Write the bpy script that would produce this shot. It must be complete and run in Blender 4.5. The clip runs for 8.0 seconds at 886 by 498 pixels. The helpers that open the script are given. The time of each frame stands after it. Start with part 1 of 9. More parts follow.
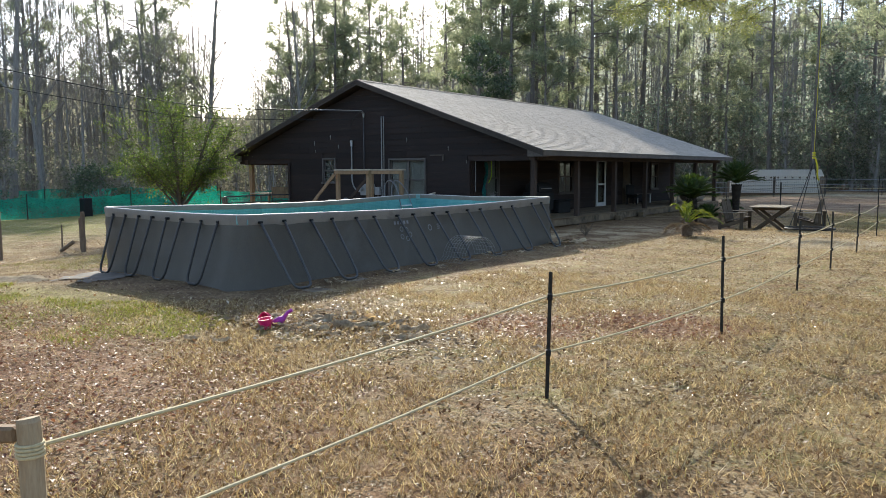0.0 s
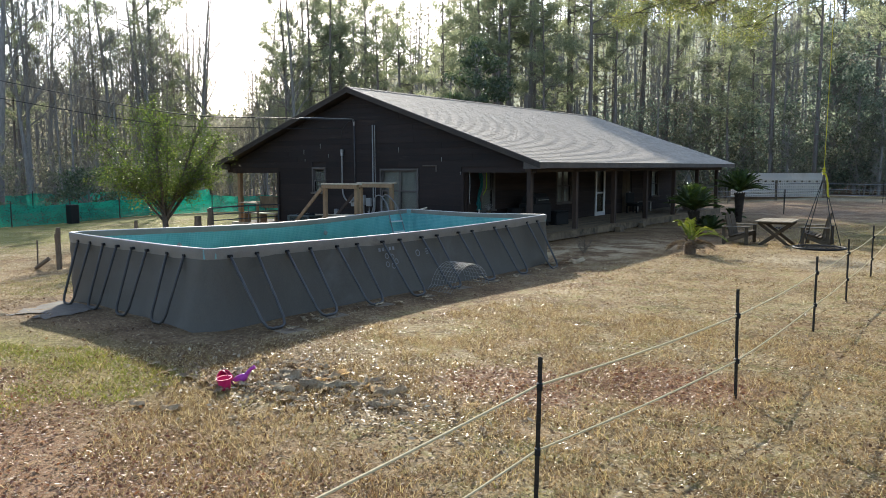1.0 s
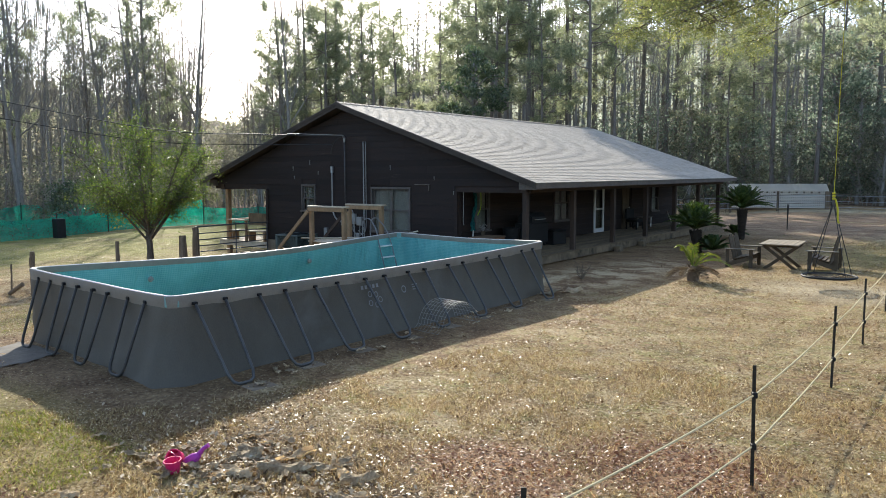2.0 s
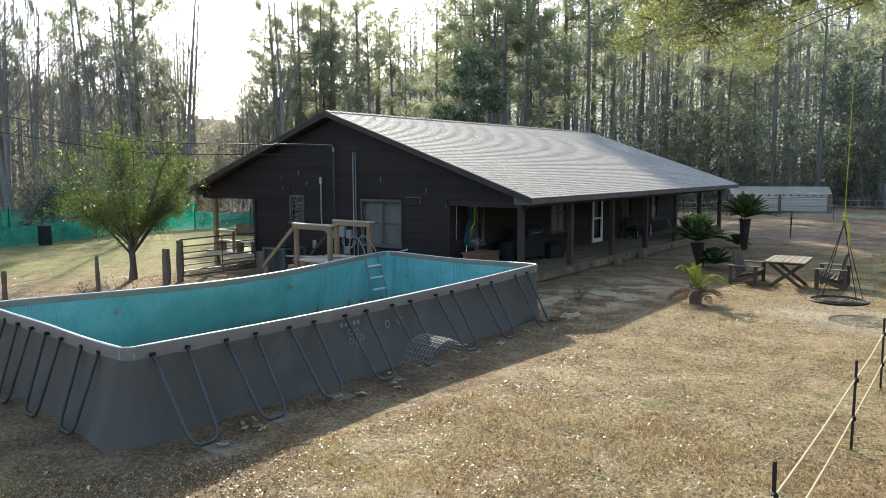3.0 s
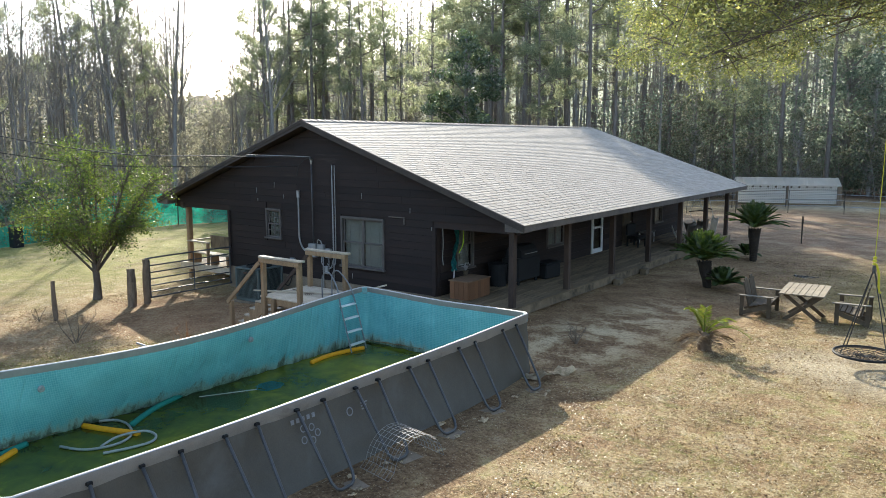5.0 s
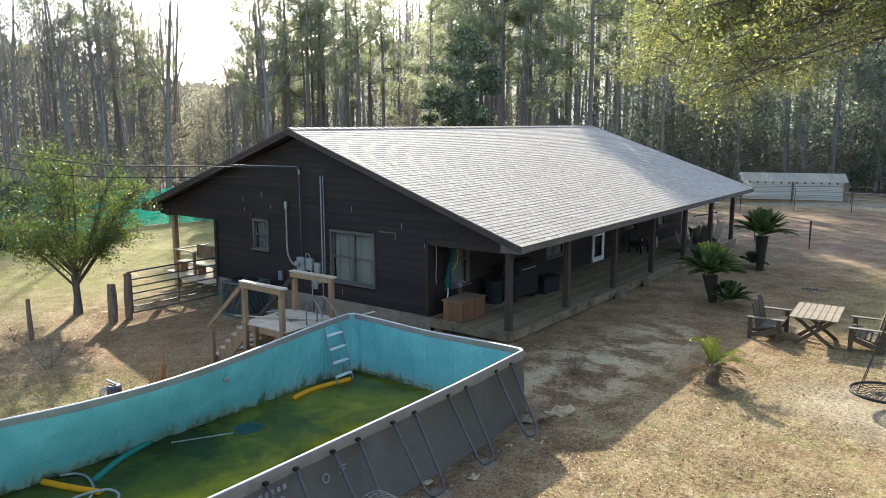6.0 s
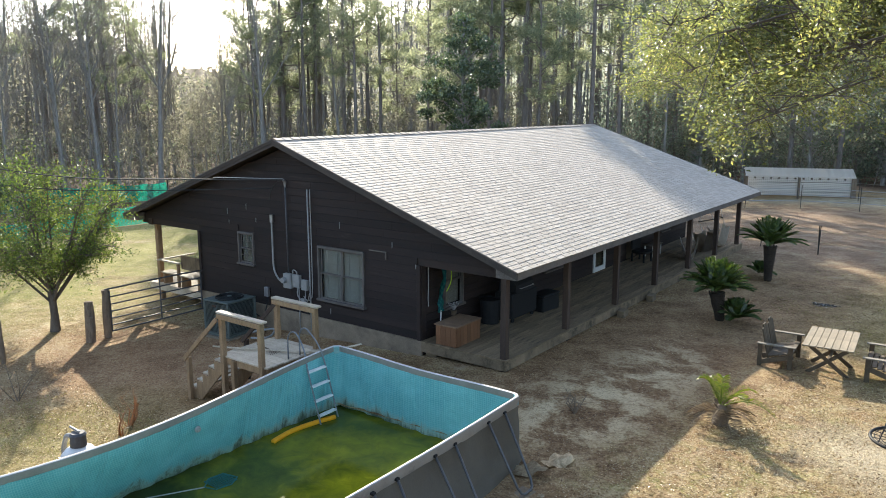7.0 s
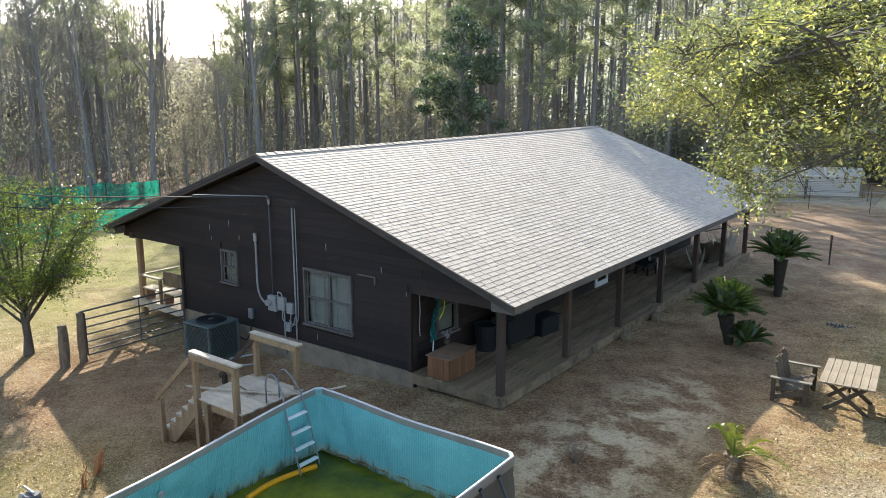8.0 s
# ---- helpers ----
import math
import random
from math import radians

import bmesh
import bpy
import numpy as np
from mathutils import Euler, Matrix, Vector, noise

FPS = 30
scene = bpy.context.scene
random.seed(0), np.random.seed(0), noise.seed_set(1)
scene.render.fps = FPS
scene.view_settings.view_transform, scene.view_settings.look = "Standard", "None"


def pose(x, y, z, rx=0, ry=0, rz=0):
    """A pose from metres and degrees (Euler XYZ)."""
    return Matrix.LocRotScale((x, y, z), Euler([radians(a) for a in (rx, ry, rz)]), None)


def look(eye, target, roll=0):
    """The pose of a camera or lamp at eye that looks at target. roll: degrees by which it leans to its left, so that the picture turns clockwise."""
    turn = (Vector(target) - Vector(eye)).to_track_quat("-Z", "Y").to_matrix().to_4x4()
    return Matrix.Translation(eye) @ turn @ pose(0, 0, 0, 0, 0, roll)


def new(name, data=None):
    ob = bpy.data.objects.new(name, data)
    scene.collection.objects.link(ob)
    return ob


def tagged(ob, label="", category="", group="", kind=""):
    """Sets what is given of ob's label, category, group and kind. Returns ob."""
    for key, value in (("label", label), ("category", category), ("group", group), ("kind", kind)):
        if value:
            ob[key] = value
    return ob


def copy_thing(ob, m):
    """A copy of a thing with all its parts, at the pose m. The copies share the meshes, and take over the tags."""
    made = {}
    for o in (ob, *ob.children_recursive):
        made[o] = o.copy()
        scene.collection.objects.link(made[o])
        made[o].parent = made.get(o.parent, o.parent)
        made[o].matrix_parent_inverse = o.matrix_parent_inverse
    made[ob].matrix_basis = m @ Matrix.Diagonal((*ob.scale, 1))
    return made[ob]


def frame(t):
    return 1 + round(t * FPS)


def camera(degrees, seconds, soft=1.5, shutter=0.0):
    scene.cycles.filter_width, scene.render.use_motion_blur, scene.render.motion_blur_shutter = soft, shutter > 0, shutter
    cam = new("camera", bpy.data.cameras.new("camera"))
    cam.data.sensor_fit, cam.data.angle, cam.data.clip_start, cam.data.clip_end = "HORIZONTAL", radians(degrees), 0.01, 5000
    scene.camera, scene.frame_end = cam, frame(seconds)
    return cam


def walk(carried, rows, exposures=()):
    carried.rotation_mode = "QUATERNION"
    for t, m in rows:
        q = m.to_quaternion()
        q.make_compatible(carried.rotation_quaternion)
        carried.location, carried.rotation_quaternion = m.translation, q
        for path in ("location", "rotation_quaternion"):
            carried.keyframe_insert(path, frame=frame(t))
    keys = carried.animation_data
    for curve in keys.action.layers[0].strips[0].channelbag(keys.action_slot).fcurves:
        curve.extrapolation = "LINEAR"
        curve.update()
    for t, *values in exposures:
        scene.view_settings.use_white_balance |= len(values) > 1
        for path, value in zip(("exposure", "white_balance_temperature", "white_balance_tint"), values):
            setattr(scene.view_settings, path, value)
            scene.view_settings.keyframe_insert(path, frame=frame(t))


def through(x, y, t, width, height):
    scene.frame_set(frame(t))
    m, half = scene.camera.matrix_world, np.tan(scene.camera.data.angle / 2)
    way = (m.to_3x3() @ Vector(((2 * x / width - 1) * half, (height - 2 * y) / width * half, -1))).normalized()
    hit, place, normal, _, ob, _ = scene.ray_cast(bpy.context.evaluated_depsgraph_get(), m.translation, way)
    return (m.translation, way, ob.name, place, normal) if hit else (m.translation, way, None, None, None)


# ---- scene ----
cam = camera(61.0, 8.0, 0.9)
METRES, EYE, TILT, LEAN, TURN = 9.94, 2.1, 0.0, 0.0, 39.4
PATH = [
    (0, (0.384, 0.424, 1.815), (-0.809, 2.017, 1.609), -0.25),
    (0.5, (0.167, 0.873, 2.040), (-1.024, 2.466, 1.829), -0.24),
    (1, (-0.039, 1.312, 2.261), (-1.229, 2.905, 2.048), -0.23),
    (1.5, (-0.238, 1.744, 2.482), (-1.428, 3.338, 2.274), -0.22),
    (2, (-0.432, 2.172, 2.712), (-1.621, 3.767, 2.510), -0.20),
    (3.5, (-1.016, 3.468, 3.489), (-2.201, 5.063, 3.260), -0.17),
    (4, (-1.220, 3.913, 3.785), (-2.404, 5.506, 3.537), -0.15),
    (4.5, (-1.433, 4.369, 4.099), (-2.616, 5.959, 3.831), -0.14),
    (6, (-2.140, 5.823, 5.128), (-3.321, 7.403, 4.799), -0.10),
    (6.5, (-2.404, 6.343, 5.485), (-3.584, 7.919, 5.133), -0.09),
    (7, (-2.685, 6.883, 5.838), (-3.863, 8.455, 5.465), -0.08),
    (7.5, (-2.982, 7.444, 6.180), (-4.160, 9.012, 5.788), -0.07),
    (8, (-3.298, 8.028, 6.499), (-4.474, 9.592, 6.090), -0.05),
]
walk(cam, [(t, look(eye, target, roll)) for t, eye, target, roll in PATH], [(0, 1.53, 7250, 7), (2, 1.67, 7250, 7), (4, 1.89, 7300, 6), (6, 2.12, 7450, 7), (8, 2.19, 7600, 8)])

# ---------------------------------------------------------------- light
SUN_TO = Vector((-1.60, 1.52, 1.0)).normalized()
world = bpy.data.worlds.new("world")
scene.world = world
world.use_nodes = True
wn = world.node_tree.nodes
sky = wn.new("ShaderNodeTexSky")
sky.sky_type = 'NISHITA'
sky.sun_disc = False
sky.sun_elevation = radians(24.4)
sky.sun_rotation = radians(-46.5)
sky.air_density, sky.dust_density, sky.ozone_density = 0.6, 0.5, 0.4
wn["Background"].inputs["Strength"].default_value = 0.15
world.node_tree.links.new(sky.outputs[0], wn["Background"].inputs["Color"])
sun_data = bpy.data.lights.new("sun", 'SUN')
sun_data.energy, sun_data.angle, sun_data.color = 2.5, radians(0.6), (1.0, 0.985, 0.955)
sun = new("sun", sun_data)
sun.matrix_world = look((0, 0, 40), Vector((0, 0, 40)) - SUN_TO)

RNG = random.Random(7)


# ---------------------------------------------------------------- node helpers
def node(nt, kind, **values):
    n = nt.nodes.new(kind)
    for key, value in values.items():
        n.inputs[key].default_value = value
    return n


def ramp(nt, fac, stops):
    r = nt.nodes.new("ShaderNodeValToRGB")
    while len(r.color_ramp.elements) < len(stops):
        r.color_ramp.elements.new(0.5)
    for e, (p, c) in zip(r.color_ramp.elements, stops):
        e.position, e.color = p, (*c, 1) if len(c) == 3 else c
    nt.links.new(fac, r.inputs[0])
    return r.outputs[0]


def noise_tex(nt, scale, detail=4.0, rough=0.6, vec=None, distort=0.0):
    n = node(nt, "ShaderNodeTexNoise", Scale=scale, Detail=detail, Roughness=rough, Distortion=distort)
    if vec is not None:
        nt.links.new(vec, n.inputs["Vector"])
    return n.outputs["Fac"]


def mix(nt, fac, a, b, kind='MIX'):
    m = nt.nodes.new("ShaderNodeMix")
    m.data_type, m.blend_type = 'RGBA', kind
    for sock, v in ((0, fac), (6, a), (7, b)):
        if isinstance(v, (float, int)):
            m.inputs[sock].default_value = v
        elif isinstance(v, tuple):
            m.inputs[sock].default_value = (*v, 1)
        else:
            nt.links.new(v, m.inputs[sock])
    return m.outputs[2]


def maths(nt, op, a, b=None, clamp=False):
    m = nt.nodes.new("ShaderNodeMath")
    m.operation, m.use_clamp = op, clamp
    for i, v in enumerate((a, b)):
        if v is None:
            continue
        if isinstance(v, (float, int)):
            m.inputs[i].default_value = v
        else:
            nt.links.new(v, m.inputs[i])
    return m.outputs[0]


def coords(nt, kind="Object", scale=(1, 1, 1), rot=(0, 0, 0)):
    tc = nt.nodes.new("ShaderNodeTexCoord")
    mp = nt.nodes.new("ShaderNodeMapping")
    mp.inputs["Scale"].default_value = scale
    mp.inputs["Rotation"].default_value = rot
    nt.links.new(tc.outputs[kind], mp.inputs["Vector"])
    return mp.outputs[0]


def start_mat(name, rough=0.8, metal=0.0, spec=0.5):
    m = bpy.data.materials.new(name)
    m.use_nodes = True
    b = m.node_tree.nodes["Principled BSDF"]
    b.inputs["Roughness"].default_value = rough
    b.inputs["Metallic"].default_value = metal
    b.inputs["Specular IOR Level"].default_value = spec
    return m, m.node_tree, b


def bump(nt, b, height, strength=0.3, dist=0.01):
    n = node(nt, "ShaderNodeBump", Strength=strength, Distance=dist)
    nt.links.new(height, n.inputs["Height"])
    nt.links.new(n.outputs[0], b.inputs["Normal"])


def rand_of(nt, island=False):
    if island:
        return nt.nodes.new("ShaderNodeNewGeometry").outputs["Random Per Island"]
    return nt.nodes.new("ShaderNodeObjectInfo").outputs["Random"]


def surface(name, dark, light, scale=6.0, rough=0.8, metal=0.0, spec=0.4, stretch=(1, 1, 1), fine=60.0,
            bump_by=0.3, bump_dist=0.006, vary=None, vary_by=0.35, dirt=None, dirt_at=0.6, kind="Object"):
    """Mottled surface: broad stains and fine grain between two colours, per-piece variation, patches of dirt."""
    m, nt, b = start_mat(name, rough, metal, spec)
    v = coords(nt, kind, stretch)
    broad = noise_tex(nt, scale, 5, 0.65, v)
    grain = noise_tex(nt, fine, 4, 0.7, v)
    f = maths(nt, 'ADD', maths(nt, 'MULTIPLY', broad, 0.62), maths(nt, 'MULTIPLY', grain, 0.42))
    c = ramp(nt, f, [(0.32, dark), (0.68, light)])
    if vary:
        r = rand_of(nt, vary == "island")
        val = maths(nt, 'ADD', maths(nt, 'MULTIPLY', r, vary_by), 1.0 - vary_by / 2)
        hs = nt.nodes.new("ShaderNodeHueSaturation")
        nt.links.new(val, hs.inputs["Value"])
        nt.links.new(c, hs.inputs["Color"])
        c = hs.outputs[0]
    if dirt:
        d = noise_tex(nt, scale * 0.55, 6, 0.7, v, 0.4)
        k = ramp(nt, d, [(dirt_at - 0.06, (0, 0, 0)), (dirt_at + 0.08, (1, 1, 1))])
        c = mix(nt, k, c, dirt)
    nt.links.new(c, b.inputs["Base Color"])
    rr = maths(nt, 'ADD', maths(nt, 'MULTIPLY', broad, 0.3), rough - 0.15, True)
    nt.links.new(rr, b.inputs["Roughness"])
    bump(nt, b, f, bump_by, bump_dist)
    return m


def leaf_mat(name, stops, gloss=0.45, through=0.5, dry=False, spec=0.5, tint=(1.25, 1.2, 0.6)):
    """Thin leaves: coloured per leaf, light comes through them."""
    m, nt, b = start_mat(name, gloss, 0, spec)
    r = rand_of(nt, True)
    c = ramp(nt, r, stops)
    nt.links.new(c, b.inputs["Base Color"])
    tr = nt.nodes.new("ShaderNodeBsdfTranslucent")
    warm = mix(nt, 1.0, c, tint if not dry else (1.1, 1.0, 0.8), 'MULTIPLY')
    nt.links.new(warm, tr.inputs["Color"])
    ms = nt.nodes.new("ShaderNodeMixShader")
    ms.inputs[0].default_value = through
    nt.links.new(b.outputs[0], ms.inputs[1])
    nt.links.new(tr.outputs[0], ms.inputs[2])
    nt.links.new(ms.outputs[0], nt.nodes["Material Output"].inputs["Surface"])
    return m


# ---------------------------------------------------------------- mesh helpers
def part(name, bm, material, parent=None, label="", smooth=False):
    """Links a bmesh as one mesh object, under a thing or a part when one is given."""
    me = bpy.data.meshes.new(name)
    bm.to_mesh(me)
    bm.free()
    if smooth:
        for p in me.polygons:
            p.use_smooth = True
    for mt in material if isinstance(material, (list, tuple)) else (material,):
        me.materials.append(mt)
    ob = new(name, me)
    if parent is not None:
        ob.parent = parent
    if label:
        ob["label"] = label
    return ob


def piece(name, me, parent, m):
    ob = new(name, me)
    ob.parent = parent
    ob.matrix_basis = m
    return ob


def thing(name, m=None, label="", category="", group="", kind=""):
    ob = new(name)
    ob.empty_display_size = 0.1
    if m is not None:
        ob.matrix_basis = m
    return tagged(ob, label, category, group, kind)


def raw(name, verts, faces, material, parent=None, smooth=False):
    me = bpy.data.meshes.new(name)
    me.from_pydata(verts, [], faces)
    for mt in material if isinstance(material, (list, tuple)) else (material,):
        me.materials.append(mt)
    if smooth:
        me.polygons.foreach_set("use_smooth", [True] * len(me.polygons))
    ob = new(name, me)
    if parent is not None:
        ob.parent = parent
    return ob


def box(bm, x0, x1, y0, y1, z0, z1, bev=0.0, m=None):
    """A box between two corners, with rounded edges if bev is given, moved by m."""
    co = [(x, y, z) for x in (x0, x1) for y in (y0, y1) for z in (z0, z1)]
    if m is not None:
        co = [m @ Vector(c) for c in co]
    v = [bm.verts.new(c) for c in co]
    fs = [bm.faces.new([v[i] for i in q]) for q in
          ((0, 1, 3, 2), (4, 6, 7, 5), (0, 4, 5, 1), (2, 3, 7, 6), (0, 2, 6, 4), (1, 5, 7, 3))]
    if bev > 0:
        es = list({e for f in fs for e in f.edges})
        bmesh.ops.bevel(bm, geom=es, offset=bev, segments=1, affect='EDGES', profile=0.7)


def beam(bm, a, b, w, h, bev=0.0, up=(0, 0, 1)):
    """A bar of w by h from a to b."""
    a, b = Vector(a), Vector(b)
    d = b - a
    n = d.normalized()
    side = n.cross(Vector(up))
    side = side.normalized() if side.length > 1e-4 else Vector((1, 0, 0))
    u = side.cross(n)
    m = Matrix((( *side, 0), (*n, 0), (*u, 0), (0, 0, 0, 1))).transposed()
    m = Matrix.Translation(a) @ m
    box(bm, -w / 2, w / 2, 0, d.length, -h / 2, h / 2, bev, m)


def tube(bm, pts, r, n=8, cap=True, closed=False):
    """A round bar along points; r is one radius or one for each point."""
    pts = [Vector(p) for p in pts]
    rs = r if isinstance(r, (list, tuple)) else [r] * len(pts)
    k = len(pts)
    rings, ref = [], None
    for i, p in enumerate(pts):
        if closed:
            t = pts[(i + 1) % k] - pts[i - 1]
        else:
            t = pts[min(i + 1, k - 1)] - pts[max(i - 1, 0)]
        t = t.normalized() if t.length > 1e-9 else Vector((0, 0, 1))
        if ref is None:
            ref = t.orthogonal().normalized()
        ref = (ref - t * ref.dot(t))
        ref = ref.normalized() if ref.length > 1e-6 else t.orthogonal().normalized()
        s = t.cross(ref)
        rings.append([bm.verts.new(p + (ref * math.cos(2 * math.pi * j / n) + s * math.sin(2 * math.pi * j / n)) * rs[i]) for j in range(n)])
    for i in range(k if closed else k - 1):
        a, b = rings[i], rings[(i + 1) % k]
        for j in range(n):
            bm.faces.new((a[j], a[(j + 1) % n], b[(j + 1) % n], b[j]))
    if cap and not closed:
        bm.faces.new(rings[0][::-1])
        bm.faces.new(rings[-1])


def arc(c, r, a0, a1, n, plane="xz"):
    out = []
    for i in range(n + 1):
        a = radians(a0 + (a1 - a0) * i / n)
        u, w = r * math.cos(a), r * math.sin(a)
        out.append(Vector(c) + Vector({"xz": (u, 0, w), "yz": (0, u, w), "xy": (u, w, 0)}[plane]))
    return out


def disc(bm, c, r, h, n=16, r2=None):
    """An upright drum."""
    tube(bm, [c, (c[0], c[1], c[2] + h)], [r, r if r2 is None else r2], n)


def smooth_curve(pts, n=6):
    """Catmull-Rom through the points."""
    pts = [Vector(p) for p in pts]
    out = []
    for i in range(len(pts) - 1):
        p0, p1, p2, p3 = pts[max(i - 1, 0)], pts[i], pts[i + 1], pts[min(i + 2, len(pts) - 1)]
        for j in range(n):
            t = j / n
            out.append(0.5 * ((2 * p1) + (p2 - p0) * t + (2 * p0 - 5 * p1 + 4 * p2 - p3) * t * t + (3 * p1 - p0 - 3 * p2 + p3) * t ** 3))
    return out + [pts[-1]]


def ground_z(x, y):
    """Height of the ground: nearly level, falling a little towards the west, with soft humps."""
    t = min(max((-x - 9.0) / 13.0, 0.0), 1.0)
    z = 0.07 - 0.50 * t * t * (3 - 2 * t)
    if x > -9:
        z = 0.07 * min(max((x + 9) / 4, 0), 1) + 0.07 * (1 - min(max((x + 9) / 4, 0), 1)) - 0.02
    z -= 0.14 * math.exp(-((x + 6.5) / 3.2) ** 2 - ((y - 27.0) / 3.5) ** 2)
    z += 0.05 * noise.noise(Vector((x * 0.16, y * 0.16, 1.7))) + 0.018 * noise.noise(Vector((x * 0.7, y * 0.7, 4.1)))
    far = max(0.0, math.hypot(x + 10, y - 15) - 60)
    return z + 0.012 * far * (0.5 + 0.5 * noise.noise(Vector((x * 0.01, y * 0.01, 9))))


def on_ground(x, y, lift=0.0, rz=0.0, s=1.0):
    return pose(x, y, ground_z(x, y) + lift, 0, 0, rz) @ Matrix.Scale(s, 4)


# ---------------------------------------------------------------- materials
M_SIDING = surface("weathered_dark_siding", (0.009, 0.0064, 0.0058), (0.033, 0.0205, 0.0165), 1.6, 0.82, stretch=(0.5, 1, 5), fine=24, vary="object", vary_by=0.5, bump_by=0.5, dirt=(0.055, 0.038, 0.03), dirt_at=0.66)
M_SIDING_J = surface("weathered_dark_siding_joined", (0.012, 0.008, 0.007), (0.042, 0.026, 0.020), 1.6, 0.82, stretch=(1, 0.5, 5), fine=24, vary="island", vary_by=0.5, bump_by=0.5)
M_BEAM = surface("brown_stained_timber", (0.025, 0.016, 0.012), (0.085, 0.054, 0.038), 3, 0.75, stretch=(4, 4, 0.6), fine=30, vary="object", vary_by=0.3)
M_TRIM = surface("greyed_trim_board", (0.065, 0.052, 0.044), (0.17, 0.145, 0.122), 2.5, 0.8, fine=30, stretch=(1, 1, 1))
M_RAKE = surface("dark_weathered_rake", (0.030, 0.023, 0.019), (0.085, 0.067, 0.056), 2.5, 0.8, fine=30)
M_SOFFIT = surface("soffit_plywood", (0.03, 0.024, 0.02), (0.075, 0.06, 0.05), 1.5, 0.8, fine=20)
M_CONCRETE = surface("foundation_concrete", (0.125, 0.09, 0.06), (0.30, 0.235, 0.165), 2.2, 0.9, fine=45, dirt=(0.12, 0.09, 0.065), dirt_at=0.58)
M_DECK = surface("grey_weathered_plank", (0.10, 0.066, 0.037), (0.30, 0.215, 0.128), 2.2, 0.8, stretch=(3, 0.6, 1), fine=40, vary="object", vary_by=0.55, dirt=(0.07, 0.048, 0.032), dirt_at=0.58)
M_DECK_J = surface("grey_weathered_plank_joined", (0.085, 0.058, 0.034), (0.25, 0.185, 0.115), 2.2, 0.8, fine=40, vary="island", vary_by=0.4, dirt=(0.06, 0.05, 0.03), dirt_at=0.56)
M_PINE = surface("pressure_treated_pine", (0.155, 0.088, 0.043), (0.36, 0.235, 0.13), 3.0, 0.7, stretch=(3, 3, 1), fine=35, vary="object", vary_by=0.25)
M_PINE_GREY = surface("sunbleached_pine", (0.30, 0.24, 0.165), (0.56, 0.475, 0.36), 3.0, 0.72, fine=35, vary="object", vary_by=0.25)
M_TABLE = surface("silvered_table_plank", (0.16, 0.125, 0.08), (0.36, 0.295, 0.205), 3.5, 0.78, fine=40, stretch=(2, 0.6, 1), vary="object", vary_by=0.3)
M_GREYWOOD = surface("silvered_cedar", (0.10, 0.085, 0.062), (0.29, 0.25, 0.19), 4, 0.78, fine=45, vary="object", vary_by=0.3)
M_DARKWOOD = surface("dark_weathered_wood", (0.046, 0.033, 0.02), (0.135, 0.098, 0.06), 4, 0.78, fine=45, vary="object", vary_by=0.3)
M_POST = surface("old_fence_post", (0.085, 0.058, 0.038), (0.25, 0.18, 0.12), 5, 0.9, stretch=(3, 3, 0.6), fine=40)
M_CHEST = surface("orange_brown_cedar", (0.11, 0.046, 0.02), (0.24, 0.11, 0.05), 3, 0.6, stretch=(4, 4, 0.7), fine=30, vary="object")
M_WHITE = surface("white_paint", (0.62, 0.61, 0.58), (0.80, 0.79, 0.76), 3, 0.5, fine=30, bump_by=0.1)
M_BLIND = surface("white_blind_slat", (0.17, 0.165, 0.14), (0.26, 0.25, 0.22), 2, 0.55, bump_by=0.05)
M_FRAME = surface("faded_window_frame", (0.055, 0.048, 0.042), (0.15, 0.132, 0.118), 4, 0.6, fine=30)
M_CONDUIT = surface("grey_pvc", (0.20, 0.20, 0.19), (0.34, 0.335, 0.315), 3, 0.5, bump_by=0.05)
M_STEEL = surface("galvanised_steel", (0.28, 0.29, 0.30), (0.48, 0.49, 0.50), 8, 0.42, 0.85, bump_by=0.08)
M_DARKSTEEL = surface("dark_coated_steel", (0.05, 0.052, 0.055), (0.12, 0.12, 0.125), 8, 0.5, 0.3, bump_by=0.1)
M_BLACK = surface("black_plastic", (0.010, 0.0105, 0.0105), (0.024, 0.025, 0.025), 6, 0.6, spec=0.2, bump_by=0.08)
M_RUST = surface("rusty_steel", (0.05, 0.03, 0.02), (0.15, 0.09, 0.06), 14, 0.8, 0.3)
M_ACGREEN = surface("grey_green_cabinet", (0.075, 0.10, 0.092), (0.13, 0.16, 0.148), 2, 0.45, 0.3, bump_by=0.06)
M_CABLE = surface("black_cable", (0.012, 0.012, 0.012), (0.04, 0.04, 0.04), 9, 0.6)
M_CABLE_GREY = surface("grey_twisted_cable", (0.18, 0.18, 0.18), (0.42, 0.42, 0.42), 30, 0.5, 0.3)
M_DARKROOM = surface("dim_interior", (0.03, 0.028, 0.026), (0.06, 0.056, 0.05), 1.2, 0.9)


def glass_mat():
    m, nt, b = start_mat("window_glass", 0.03, 0, 0.5)
    b.inputs["Transmission Weight"].default_value = 1.0
    b.inputs["IOR"].default_value = 1.2
    b.inputs["Base Color"].default_value = (0.86, 0.9, 0.88, 1)
    return m


M_GLASS = glass_mat()


